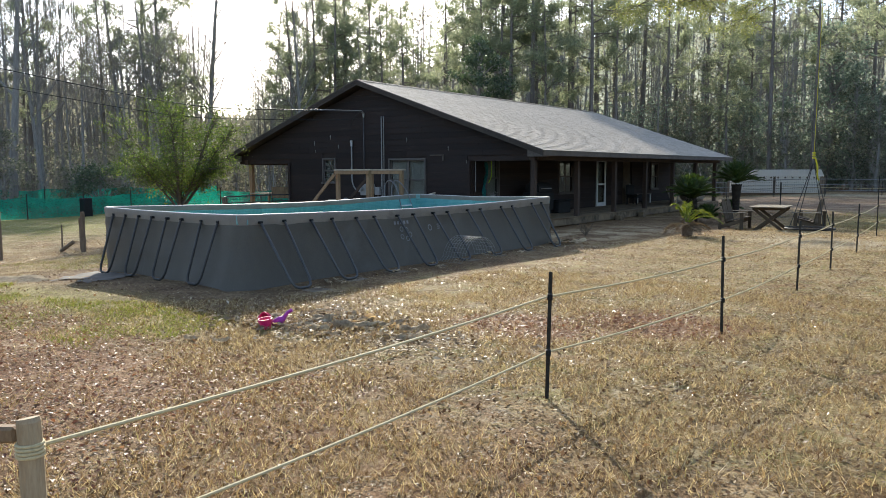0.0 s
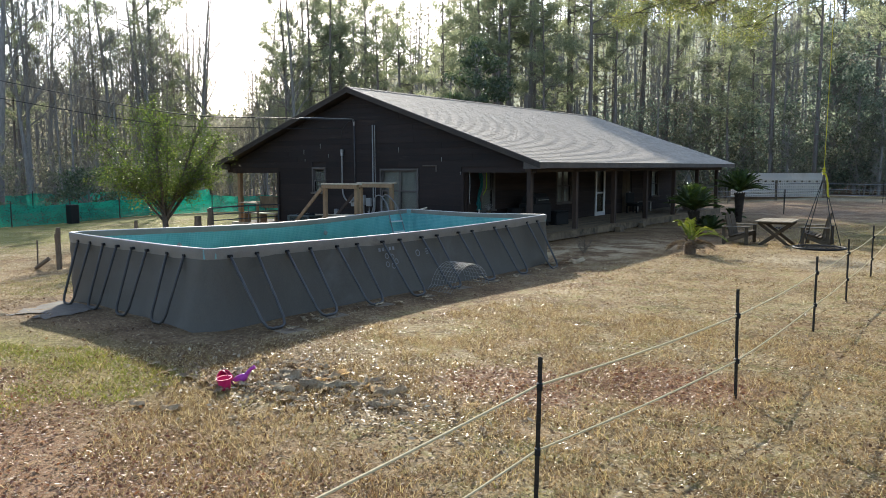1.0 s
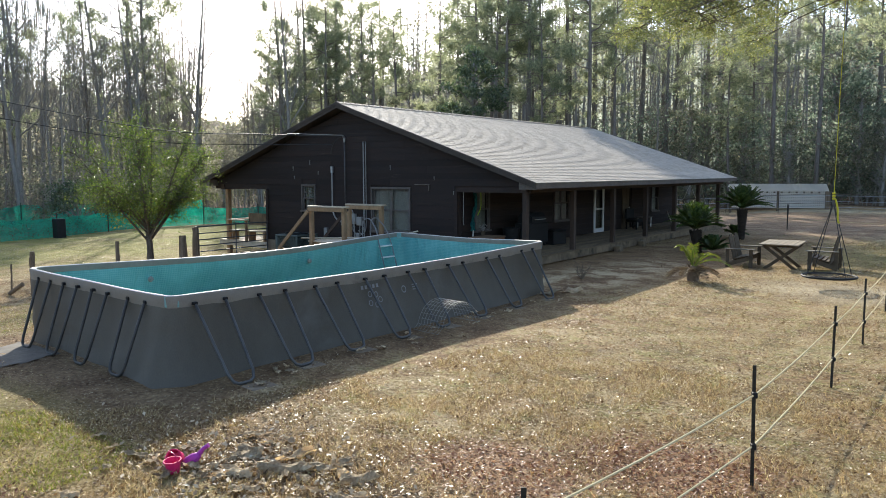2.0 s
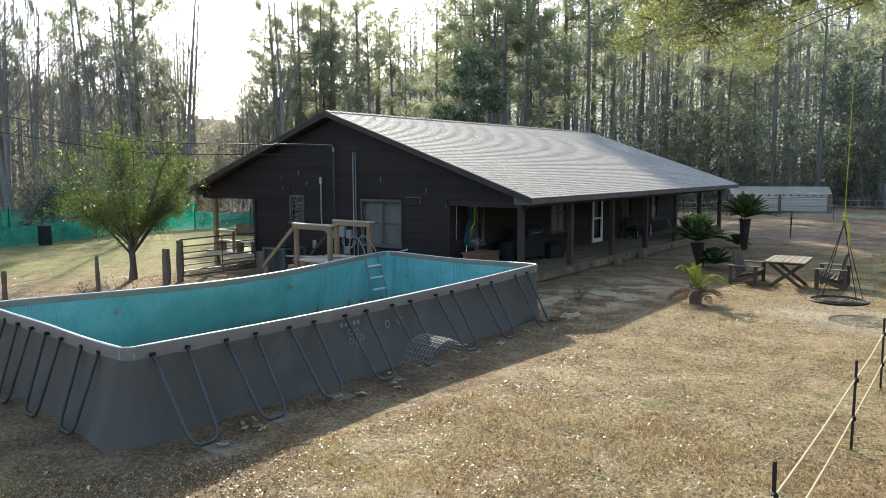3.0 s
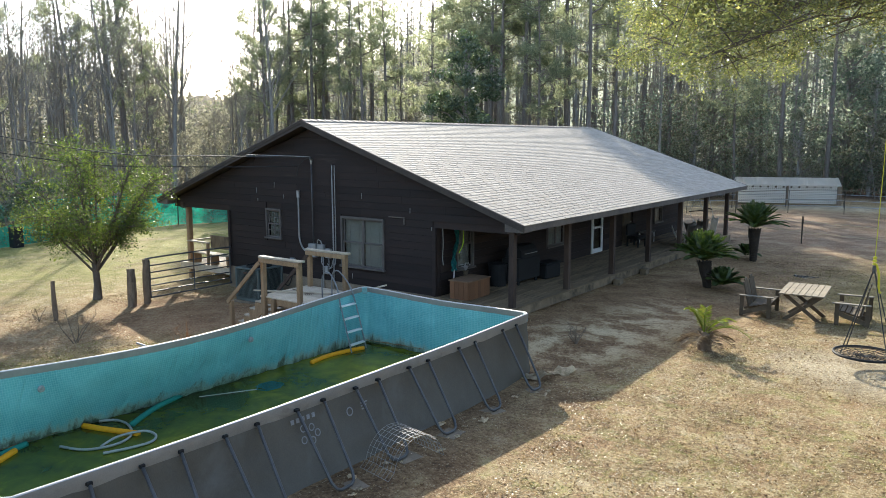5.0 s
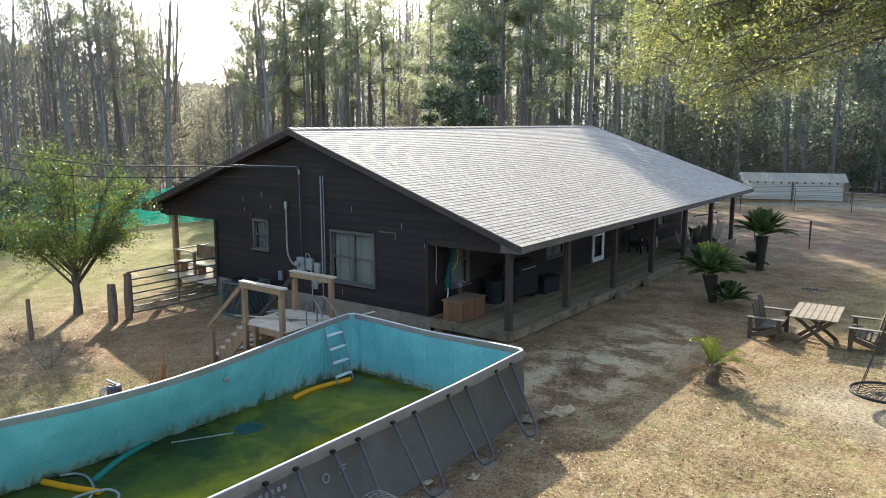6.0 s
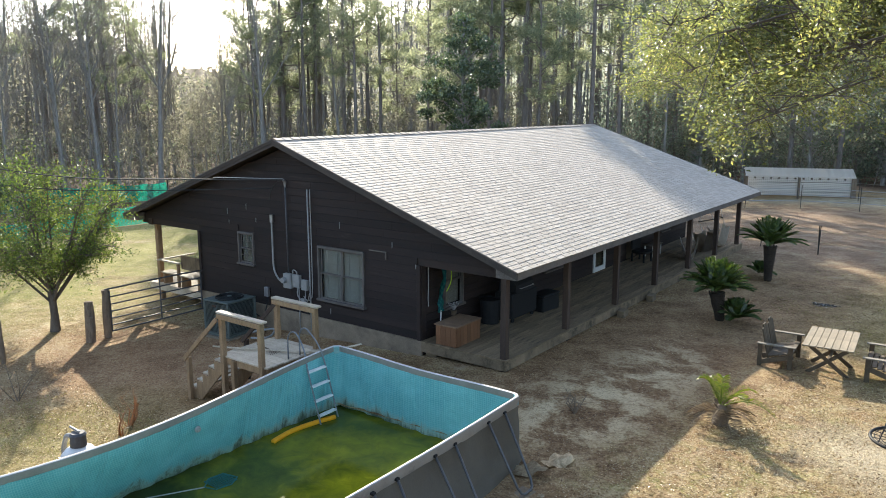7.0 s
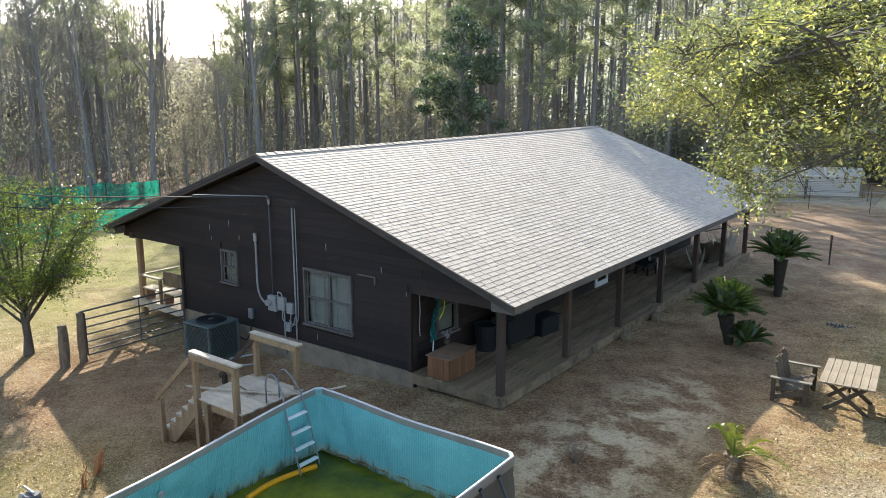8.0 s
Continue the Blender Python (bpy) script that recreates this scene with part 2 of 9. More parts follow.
def shingle_mat(island):
    m, nt, b = start_mat("asphalt_shingle_joined" if island else "asphalt_shingle", 0.8, 0, 0.22)
    v = coords(nt, "Object")
    r = rand_of(nt, island)
    gr = noise_tex(nt, 260, 2, 0.7, v)
    broad = noise_tex(nt, 0.35, 5, 0.6, v)
    f = maths(nt, 'ADD', maths(nt, 'MULTIPLY', r, 0.17), maths(nt, 'ADD', maths(nt, 'MULTIPLY', gr, 0.50), maths(nt, 'MULTIPLY', broad, 0.2)))
    c = ramp(nt, f, [(0.22, (0.34, 0.29, 0.238)), (0.85, (0.66, 0.585, 0.495))])
    nt.links.new(c, b.inputs["Base Color"])
    bump(nt, b, gr, 0.5, 0.004)
    return m


M_SHINGLE, M_SHINGLE_J = shingle_mat(False), shingle_mat(True)

# ---------------------------------------------------------------- ground
def ground_mat():
    m, nt, b = start_mat("yard_ground", 0.92, 0, 0.25)
    v = coords(nt, "Object")
    big = noise_tex(nt, 0.16, 4, 0.6, v)
    mid = noise_tex(nt, 1.1, 6, 0.7, v, 0.3)
    fine = noise_tex(nt, 16, 6, 0.75, v)
    tiny = noise_tex(nt, 75, 3, 0.7, v)
    f = maths(nt, 'ADD', maths(nt, 'MULTIPLY', mid, 0.45), maths(nt, 'ADD', maths(nt, 'SUBTRACT', maths(nt, 'MULTIPLY', fine, 0.62), 0.11), maths(nt, 'MULTIPLY', tiny, 0.25)))
    straw = ramp(nt, f, [(0.40, (0.070, 0.045, 0.021)), (0.48, (0.185, 0.128, 0.057)), (0.56, (0.345, 0.257, 0.126)), (0.66, (0.575, 0.475, 0.28))])
    earth = ramp(nt, f, [(0.39, (0.07, 0.037, 0.018)), (0.5, (0.21, 0.115, 0.054)), (0.64, (0.41, 0.265, 0.14))])
    sand = ramp(nt, f, [(0.38, (0.15, 0.108, 0.062)), (0.5, (0.34, 0.27, 0.175)), (0.62, (0.56, 0.475, 0.335))])
    silt = ramp(nt, f, [(0.38, (0.25, 0.165, 0.09)), (0.5, (0.47, 0.335, 0.19)), (0.62, (0.72, 0.57, 0.36))])
    green = ramp(nt, f, [(0.36, (0.075, 0.075, 0.02)), (0.5, (0.18, 0.19, 0.045)), (0.66, (0.36, 0.34, 0.12))])
    lawn = ramp(nt, f, [(0.36, (0.095, 0.088, 0.022)), (0.5, (0.225, 0.21, 0.05)), (0.66, (0.40, 0.345, 0.13))])
    sep = nt.nodes.new("ShaderNodeSeparateXYZ")
    nt.links.new(v, sep.inputs[0])
    X, Y = sep.outputs[0], sep.outputs[1]

    def blob(cx, cy, rx, ry, soft=0.35):
        dx = maths(nt, 'DIVIDE', maths(nt, 'SUBTRACT', X, cx), rx)
        dy = maths(nt, 'DIVIDE', maths(nt, 'SUBTRACT', Y, cy), ry)
        d = maths(nt, 'SQRT', maths(nt, 'ADD', maths(nt, 'MULTIPLY', dx, dx), maths(nt, 'MULTIPLY', dy, dy)))
        d = maths(nt, 'ADD', d, maths(nt, 'MULTIPLY', maths(nt, 'SUBTRACT', mid, 0.5), 1.3))
        return maths(nt, 'DIVIDE', maths(nt, 'SUBTRACT', 1.0 + soft, d), 2 * soft, True)

    patch = ramp(nt, big, [(0.42, (0, 0, 0)), (0.62, (1, 1, 1))])
    c = mix(nt, maths(nt, 'MULTIPLY', patch, 0.55), straw, earth)
    spots = ramp(nt, noise_tex(nt, 0.9, 5, 0.7, v, 0.5), [(0.50, (0, 0, 0)), (0.64, (1, 1, 1))])
    c = mix(nt, maths(nt, 'MULTIPLY', spots, 0.75), c, earth)
    pale = ramp(nt, noise_tex(nt, 1.7, 6, 0.72, v, 0.3), [(0.54, (0, 0, 0)), (0.66, (1, 1, 1))])
    c = mix(nt, maths(nt, 'MULTIPLY', pale, 0.55), c, sand)
    # tufts of half-green grass and darker litter through the yard
    tufts = ramp(nt, noise_tex(nt, 2.3, 7, 0.78, v, 0.4), [(0.50, (0, 0, 0)), (0.60, (0.6, 0.6, 0.6))])
    c = mix(nt, maths(nt, 'MULTIPLY', tufts, blob(-4.0, 12.5, 6.5, 13.0, 0.5)), c, green)
    brown = ramp(nt, noise_tex(nt, 3.1, 7, 0.78, v, 0.6), [(0.53, (0, 0, 0)), (0.60, (0.7, 0.7, 0.7))])
    c = mix(nt, brown, c, earth)
    # bare trodden earth round the house and the pool, pale sand where water runs off the roof
    c = mix(nt, blob(-9.3, 22.5, 2.6, 6.5), c, earth)
    rusty = ramp(nt, f, [(0.39, (0.10, 0.047, 0.022)), (0.5, (0.27, 0.14, 0.066)), (0.64, (0.44, 0.275, 0.15))])
    c = mix(nt, maths(nt, 'MULTIPLY', blob(-19.5, 14.8, 3.6, 3.4, 0.6), 0.6), c, rusty)
    c = mix(nt, blob(-17.3, 17.6, 4.6, 2.9), c, rusty)
    c = mix(nt, maths(nt, 'MULTIPLY', blob(-8.0, 30.0, 3.4, 7.0, 0.5), 0.85), c, earth)
    c = mix(nt, blob(-10.9, 12.2, 4.0, 6.2, 0.2), c, earth)
    # Cast shade at the pool's foot, painted as darker ground on two sides.
    shade_and_soil = ramp(nt, f, [(0.38, (0.055, 0.032, 0.016)), (0.52, (0.165, 0.10, 0.052)), (0.66, (0.33, 0.22, 0.12))])
    c = mix(nt, maths(nt, 'MULTIPLY', blob(-9.8, 6.9, 4.6, 1.25, 0.35), 0.9), c, shade_and_soil)
    c = mix(nt, maths(nt, 'MULTIPLY', blob(-8.2, 12.0, 0.9, 5.5, 0.5), 0.75), c, shade_and_soil)
    c = mix(nt, maths(nt, 'MULTIPLY', blob(-8.9, 19.3, 1.5, 2.0, 0.5), ramp(nt, mid, [(0.46, (0, 0, 0)), (0.57, (0.8, 0.8, 0.8))])), c, silt)
    c = mix(nt, maths(nt, 'MULTIPLY', blob(-8.5, 22.3, 1.1, 2.6, 0.5), ramp(nt, mid, [(0.46, (0, 0, 0)), (0.57, (0.8, 0.8, 0.8))])), c, silt)
    c = mix(nt, blob(-3.0, 20.6, 2.0, 1.3), c, sand)
    c = mix(nt, maths(nt, 'MULTIPLY', blob(-8.0, 46.0, 13.0, 9.5, 0.25), 0.95), c, ramp(nt, f, [(0.38, (0.12, 0.066, 0.038)), (0.52, (0.25, 0.155, 0.095)), (0.64, (0.40, 0.29, 0.20))]))
    churned = ramp(nt, noise_tex(nt, 0.33, 6, 0.72, v, 0.5), [(0.47, (0, 0, 0)), (0.60, (0.75, 0.75, 0.75))])
    # The same dark ramp is plain churned soil in the paddock.
    c = mix(nt, maths(nt, 'MULTIPLY', blob(-8.0, 47.0, 13.0, 8.0, 0.3), churned), c, shade_and_soil)
    c = mix(nt, maths(nt, 'MULTIPLY', blob(-5.0, 58.5, 12.0, 2.5), 0.7), c, sand)
    # old lawn towards the west, and a strip in the pool's lee
    c = mix(nt, maths(nt, 'MULTIPLY', blob(-34.0, 22.0, 8.5, 16.0, 0.3), ramp(nt, noise_tex(nt, 0.45, 6, 0.7, v), [(0.38, (0.35, 0.35, 0.35)), (0.52, (1, 1, 1))])), c, lawn)
    c = mix(nt, maths(nt, 'MULTIPLY', maths(nt, 'MULTIPLY', blob(-9.9, 5.15, 3.6, 0.95, 0.6), ramp(nt, mid, [(0.38, (0.55, 0.55, 0.55)), (0.52, (1, 1, 1))])), 0.95), c, lawn)
    c = mix(nt, maths(nt, 'MULTIPLY', blob(-3.0, 29.5, 2.6, 4.5, 0.6), 0.4), c, green)
    c = mix(nt, maths(nt, 'MULTIPLY', blob(-16.5, 12.0, 2.0, 3.0, 0.6), 0.45), c, green)
    red = maths(nt, 'MAXIMUM', maths(nt, 'MAXIMUM', blob(-3.9, 7.7, 0.85, 0.65, 0.5), blob(-2.7, 8.65, 1.0, 0.7, 0.5)), blob(-6.2, 3.7, 4.6, 1.35, 0.7))
    c = mix(nt, maths(nt, 'MULTIPLY', red, 0.9), c, ramp(nt, f, [(0.36, (0.10, 0.042, 0.020)), (0.52, (0.26, 0.13, 0.066)), (0.68, (0.45, 0.29, 0.175))]))
    # Darker ground colour beneath the board scraps.
    c = mix(nt, maths(nt, 'MULTIPLY', blob(-5.35, 6.55, 1.0, 0.45, 0.5), 0.85), c, shade_and_soil)
    # the floor of the wood
    wood = maths(nt, 'DIVIDE', maths(nt, 'SUBTRACT', maths(nt, 'MULTIPLY', X, -1.0), 38.0), 4.0, True)
    wood = maths(nt, 'MAXIMUM', wood, maths(nt, 'DIVIDE', maths(nt, 'SUBTRACT', Y, 64.0), 4.0, True))
    c = mix(nt, wood, c, ramp(nt, f, [(0.36, (0.05, 0.03, 0.02)), (0.6, (0.14, 0.085, 0.055)), (0.75, (0.25, 0.17, 0.11))]))
    vo = node(nt, "ShaderNodeTexVoronoi", Scale=26.0, Randomness=1.0)
    nt.links.new(v, vo.inputs["Vector"])
    spx = nt.nodes.new("ShaderNodeSeparateColor")
    nt.links.new(vo.outputs["Color"], spx.inputs[0])
    near_core = maths(nt, 'LESS_THAN', vo.outputs["Distance"], 0.32)
    pale = maths(nt, 'MULTIPLY', near_core, maths(nt, 'GREATER_THAN', spx.outputs[0], 0.72))
    dark = maths(nt, 'MULTIPLY', near_core, maths(nt, 'LESS_THAN', spx.outputs[0], 0.30))
    c = mix(nt, maths(nt, 'MULTIPLY', pale, 0.6), c, (0.46, 0.38, 0.25))
    c = mix(nt, maths(nt, 'MULTIPLY', dark, 0.6), c, (0.06, 0.036, 0.022))
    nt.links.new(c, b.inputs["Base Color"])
    bump(nt, b, f, 1.0, 0.075)
    return m


def build_ground():
    xs = sorted(set([-13.12, -8.85, -900, -500, -300, -200, -150, -120, -100, -90, -80, -72, -65, -58, -52, -47] + [round(-43 + 0.5 * i, 2) for i in range(0, 102)] + [9, 11, 14, 18, 24, 32, 42, 55, 75, 100, 150, 250, 500, 900]))
    ys = sorted(set([8.1, 17.02, -900, -500, -250, -120, -70, -40, -25, -15, -10, -7, -5, -3.5] + [round(-2.5 + 0.5 * i, 2) for i in range(0, 92)] + [44.5, 46, 48, 50, 53, 56, 59, 62, 66, 70, 75, 80, 90, 100, 120, 150, 200, 300, 500, 900]))
    verts = [(x, y, ground_z(x, y)) for y in ys for x in xs]
    n = len(xs)
    faces = [(j * n + i, j * n + i + 1, (j + 1) * n + i + 1, (j + 1) * n + i) for j in range(len(ys) - 1) for i in range(n - 1)
             if not (-13.13 < xs[i] < -8.86 and 8.09 < ys[j] < 17.01)]
    g = raw("ground", verts, faces, ground_mat(), smooth=True)
    tagged(g, "yard of dry straw-coloured grass, fallen leaves and bare earth", "ground", kind="structure")


build_ground()

# ---------------------------------------------------------------- house
EAVE_X, EAVE_Z, RIDGE_X, RIDGE_Z, WEST_X = -10.61, 2.43, -18.06, 5.00, -25.51
GABLE_Y, FAR_Y = 20.03, 39.03
WALL_Y, WALL_E, WALL_W, WALL_N = 20.45, -13.50, -22.12, 38.60
SLOPE = (RIDGE_Z - EAVE_Z) / (EAVE_X - RIDGE_X)
house = thing("house", None, "long dark-brown timber house with grey shingle roof and porch", "house")


def roof_under(x):
    """Height of the underside of the roof."""
    return RIDGE_Z - abs(x - RIDGE_X) * SLOPE - 0.13


def wall_panels(bm, axis, at, thick, lo, hi, z0, ztop, openings):
    """A wall with openings through it, as upright panels between them. openings: (a0, a1, z0, z1)."""
    cuts = sorted({lo, hi, *[o[0] for o in openings], *[o[1] for o in openings]})
    for a, b in zip(cuts, cuts[1:]):
        mid = (a + b) / 2
        zs = [z0]
        for o in sorted(openings, key=lambda q: q[2]):
            if o[0] <= mid <= o[1]:
                zs += [o[2], o[3]]
        zs.append(None)
        for p, q in zip(zs[::2], zs[1::2]):
            ta, tb = (ztop(a), ztop(b)) if q is None else (q, q)
            co = []
            for d in (at, at + thick):
                for s, t in ((a, ta), (b, tb)):
                    for z in (p, t):
                        co.append((s, d, z) if axis == "x" else (d, s, z))
            v = [bm.verts.new(c) for c in co]
            for f in ((0, 2, 3, 1), (4, 5, 7, 6), (0, 1, 5, 4), (2, 6, 7, 3), (1, 3, 7, 5), (0, 4, 6, 2)):
                bm.faces.new([v[i] for i in f])


BIG_WIN = (-16.90, -15.36, 0.84, 2.20)
SMALL_WIN = (-20.17, -19.58, 1.42, 2.26)
PORCH_WINS = [(21.38, 22.10, 0.92, 2.22), (26.45, 27.60, 0.95, 2.22), (35.80, 36.60, 0.92, 2.10)]
PORCH_DOOR = (29.78, 30.68, 0.30, 2.30)
PORCH_DOOR_2 = (32.55, 33.40, 0.30, 2.25)

bm = bmesh.new()
wall_panels(bm, "x", WALL_Y + 0.03, 0.14, WALL_W, WALL_E, -0.6, lambda x: roof_under(x) - 0.02, [BIG_WIN, SMALL_WIN])
gable_wall = part("gable_wall", bm, M_SIDING_J, house, "gable wall of rough dark-brown lap boards")
bm = bmesh.new()
wall_panels(bm, "y", WALL_E - 0.17, 0.14, WALL_Y + 0.18, WALL_N, -0.4, lambda y: 2.9, PORCH_WINS + [PORCH_DOOR, PORCH_DOOR_2])
porch_wall = part("porch_wall", bm, M_SIDING_J, house)
bm = bmesh.new()
box(bm, WALL_W, WALL_W + 0.14, WALL_Y + 0.18, WALL_N, -0.6, 2.9)
part("west_wall", bm, M_SIDING_J, house)
bm = bmesh.new()
wall_panels(bm, "x", WALL_N, 0.14, WALL_W, WALL_E, -0.5, lambda x: roof_under(x) - 0.02, [])
part("far_wall", bm, M_SIDING_J, house)
bm = bmesh.new()
box(bm, WALL_W + 0.15, WALL_E - 0.18, WALL_Y + 0.19, WALL_N - 0.01, 0.2, 0.3)
box(bm, WALL_W + 0.15, WALL_E - 0.18, WALL_Y + 0.19, WALL_N - 0.01, 2.55, 2.6)
part("interior_floor", bm, M_DARKROOM, house)
bm = bmesh.new()
box(bm, WALL_W - 0.02, WALL_E + 0.02, WALL_Y - 0.03, WALL_Y + 0.025, -0.7, 0.30, 0.01)
part("foundation", bm, M_CONCRETE, house, "stained pale concrete footing")

# lap joints on the porch side
bm = bmesh.new()
z = 0.32
while z < 2.55:
    spans = [(WALL_Y + 0.18, WALL_N)]
    for o in PORCH_WINS + [PORCH_DOOR, PORCH_DOOR_2]:
        if o[2] - 0.06 < z + 0.1 < o[3] + 0.06:
            spans = [s for a, b in spans for s in ((a, min(b, o[0] - 0.08)), (max(a, o[1] + 0.08), b)) if s[1] - s[0] > 0.05]
    for a, b in spans:
        beam(bm, (WALL_E - 0.012, a, z + 0.1), (WALL_E - 0.012, b, z + 0.1), 0.035, 0.192, 0.004)
    z += 0.2
part("porch_siding", bm, M_SIDING_J, house)

# roof: boarding, fascias, rakes, ridge
for side, ex in (("east", EAVE_X), ("west", WEST_X)):
    bm = bmesh.new()
    n = Vector((-(RIDGE_Z - EAVE_Z), 0, ex - RIDGE_X)) if ex > RIDGE_X else Vector(((RIDGE_Z - EAVE_Z), 0, RIDGE_X - ex))
    q = [(ex, EAVE_Z - 0.02), (RIDGE_X, RIDGE_Z - 0.02), (RIDGE_X, RIDGE_Z - 0.10), (ex, EAVE_Z - 0.10)]
    vs = [[bm.verts.new((x, y, z)) for x, z in q] for y in (GABLE_Y + 0.02, FAR_Y - 0.02)]
    for i in range(4):
        bm.faces.new((vs[0][i], vs[0][(i + 1) % 4], vs[1][(i + 1) % 4], vs[1][i]))
    bm.faces.new(vs[0][::-1])
    bm.faces.new(vs[1])
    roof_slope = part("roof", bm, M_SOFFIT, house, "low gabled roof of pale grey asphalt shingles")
    if side == "east":
        roof_east = roof_slope
    else:
        roof_west = roof_slope
    bm = bmesh.new()
    s = 1 if ex > RIDGE_X else -1
    box(bm, min(ex - 0.03 * s, ex + 0.005 * s), max(ex - 0.03 * s, ex + 0.005 * s), GABLE_Y + 0.03, FAR_Y - 0.03, EAVE_Z - 0.17, EAVE_Z - 0.015, 0.004)
    part("fascia", bm, M_TRIM, house)
    for yy in (GABLE_Y, FAR_Y - 0.035):
        bm = bmesh.new()
        for w, dz0, dz1, yo in ((0.035, -0.17, -0.03, 0.0), (0.025, -0.085, -0.012, -0.022 if yy < 30 else 0.03)):
            q = [(ex, EAVE_Z + dz0), (RIDGE_X, RIDGE_Z + dz0), (RIDGE_X, RIDGE_Z + dz1), (ex, EAVE_Z + dz1)]
            vs = [[bm.verts.new((x, yy + yo + d, z)) for x, z in q] for d in (0, w)]
            for i in range(4):
                bm.faces.new((vs[0][i], vs[0][(i + 1) % 4], vs[1][(i + 1) % 4], vs[1][i]))
            bm.faces.new(vs[0][::-1])
            bm.faces.new(vs[1])
        part("rake_board", bm, M_RAKE, house, "dark weathered rake board along the gable")
        bm = bmesh.new()
        q = [(ex, EAVE_Z - 0.010), (RIDGE_X, RIDGE_Z - 0.010), (RIDGE_X, RIDGE_Z + 0.012), (ex, EAVE_Z + 0.012)]
        yo = -0.035 if yy < 30 else 0.04
        vs = [[bm.verts.new((x, yy + yo + d, z)) for x, z in q] for d in (0, 0.03)]
        for i in range(4):
            bm.faces.new((vs[0][i], vs[0][(i + 1) % 4], vs[1][(i + 1) % 4], vs[1][i]))
        bm.faces.new(vs[0][::-1])
        bm.faces.new(vs[1])
        part("drip_edge", bm, M_TRIM, house, "pale thin drip edge over the rake")
bm = bmesh.new()
y = GABLE_Y
while y < FAR_Y - 0.1:
    l = min(0.31, FAR_Y - y)
    lift = RNG.uniform(0.0, 0.008)
    for s in (1, -1):
        v = [bm.verts.new(c) for c in ((RIDGE_X, y, RIDGE_Z + 0.035 + lift), (RIDGE_X, y + l, RIDGE_Z + 0.022), (RIDGE_X + 0.15 * s, y + l, RIDGE_Z - 0.15 * SLOPE + 0.018), (RIDGE_X + 0.15 * s, y, RIDGE_Z - 0.15 * SLOPE + 0.03 + lift))]
        bm.faces.new(v if s < 0 else v[::-1])
    y += 0.30
part("ridge_cap", bm, M_SHINGLE_J, house)
# the boxed end of the eaves at the gable, porch beams
for sx, ex in ((1, EAVE_X), (-1, WEST_X)):
    bm = bmesh.new()
    pts = [(ex - 0.02 * sx, EAVE_Z - 0.19), (ex - 0.55 * sx, EAVE_Z - 0.19), (ex - 0.55 * sx, EAVE_Z + 0.5 * SLOPE - 0.12), (ex - 0.02 * sx, EAVE_Z - 0.12)]
    for y0 in (GABLE_Y + 0.04,):
        vs = [[bm.verts.new((x, y, z)) for x, z in pts] for y in (y0, y0 + 0.38)]
        for i in range(4):
            bm.faces.new((vs[0][i], vs[0][(i + 1) % 4], vs[1][(i + 1) % 4], vs[1][i]))
        bm.faces.new(vs[0][::-1])
        bm.faces.new(vs[1])
    part("eave_return", bm, M_TRIM, house, "greyed boxed eave end")
bm = bmesh.new()
box(bm, -11.32, -11.12, GABLE_Y + 0.40, FAR_Y - 0.3, 2.14, 2.32, 0.008)
part("porch_beam", bm, M_BEAM, house)
bm = bmesh.new()
box(bm, -24.75, -24.55, GABLE_Y + 0.40, FAR_Y - 0.3, 2.10, 2.30, 0.008)
part("porch_beam", bm, M_BEAM, house)
bm = bmesh.new()
box(bm, WALL_E + 0.01, -10.70, WALL_Y + 0.1, FAR_Y - 0.05, 2.335, 2.355)
box(bm, WEST_X + 0.1, WALL_W - 0.01, WALL_Y + 0.1, FAR_Y - 0.05, 2.335, 2.355)
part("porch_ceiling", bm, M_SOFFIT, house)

POSTS = [(-11.20, 20.52), (-11.20, 23.42), (-11.20, 26.40), (-11.20, 29.35), (-11.20, 32.40), (-11.20, 35.35), (-11.20, 38.20)]
for x, y in POSTS:
    bm = bmesh.new()
    box(bm, x - 0.075, x + 0.075, y - 0.075, y + 0.075, ground_z(x, y) - 0.1, 2.145, 0.008)
    part("porch_post", bm, M_BEAM, house)
for y in (20.70, 26.5, 32.5, 38.2):
    bm = bmesh.new()
    box(bm, -24.73, -24.57, y - 0.08, y + 0.08, -0.6, 2.11, 0.008)
    part("porch_post", bm, M_BEAM if y > 21 else M_PINE, house)

# porch floors: frame and planks
bm = bmesh.new()
FLOOR_Z, FLOOR_E = 0.30, -11.10
box(bm, FLOOR_E - 0.045, FLOOR_E, 20.42, 38.62, FLOOR_Z - 0.26, FLOOR_Z - 0.045, 0.005)
box(bm, WALL_E, FLOOR_E - 0.05, 20.42, 20.46, FLOOR_Z - 0.26, FLOOR_Z - 0.045, 0.005)
for y in (23.3, 26.3, 29.2, 32.3, 35.3, 38.4):
    box(bm, WALL_E, FLOOR_E - 0.05, y, y + 0.05, FLOOR_Z - 0.26, FLOOR_Z - 0.045)
    box(bm, -11.45, -11.15, y - 0.1, y + 0.2, -0.1, FLOOR_Z - 0.265)
box(bm, -13.4, -13.1, 20.5, 20.8, -0.15, FLOOR_Z - 0.265)
porch_floor = part("porch_floor", bm, M_DECK_J, house, "grey weathered plank porch floor")
bm = bmesh.new()
box(bm, WEST_X + 0.5, WALL_W - 0.01, 20.5, 38.6, -0.05, 0.12)
box(bm, WEST_X + 0.5, WALL_W - 0.01, 20.5, 38.6, 0.124, 0.16, 0.003)
part("west_porch_floor", bm, M_PINE_GREY, house)


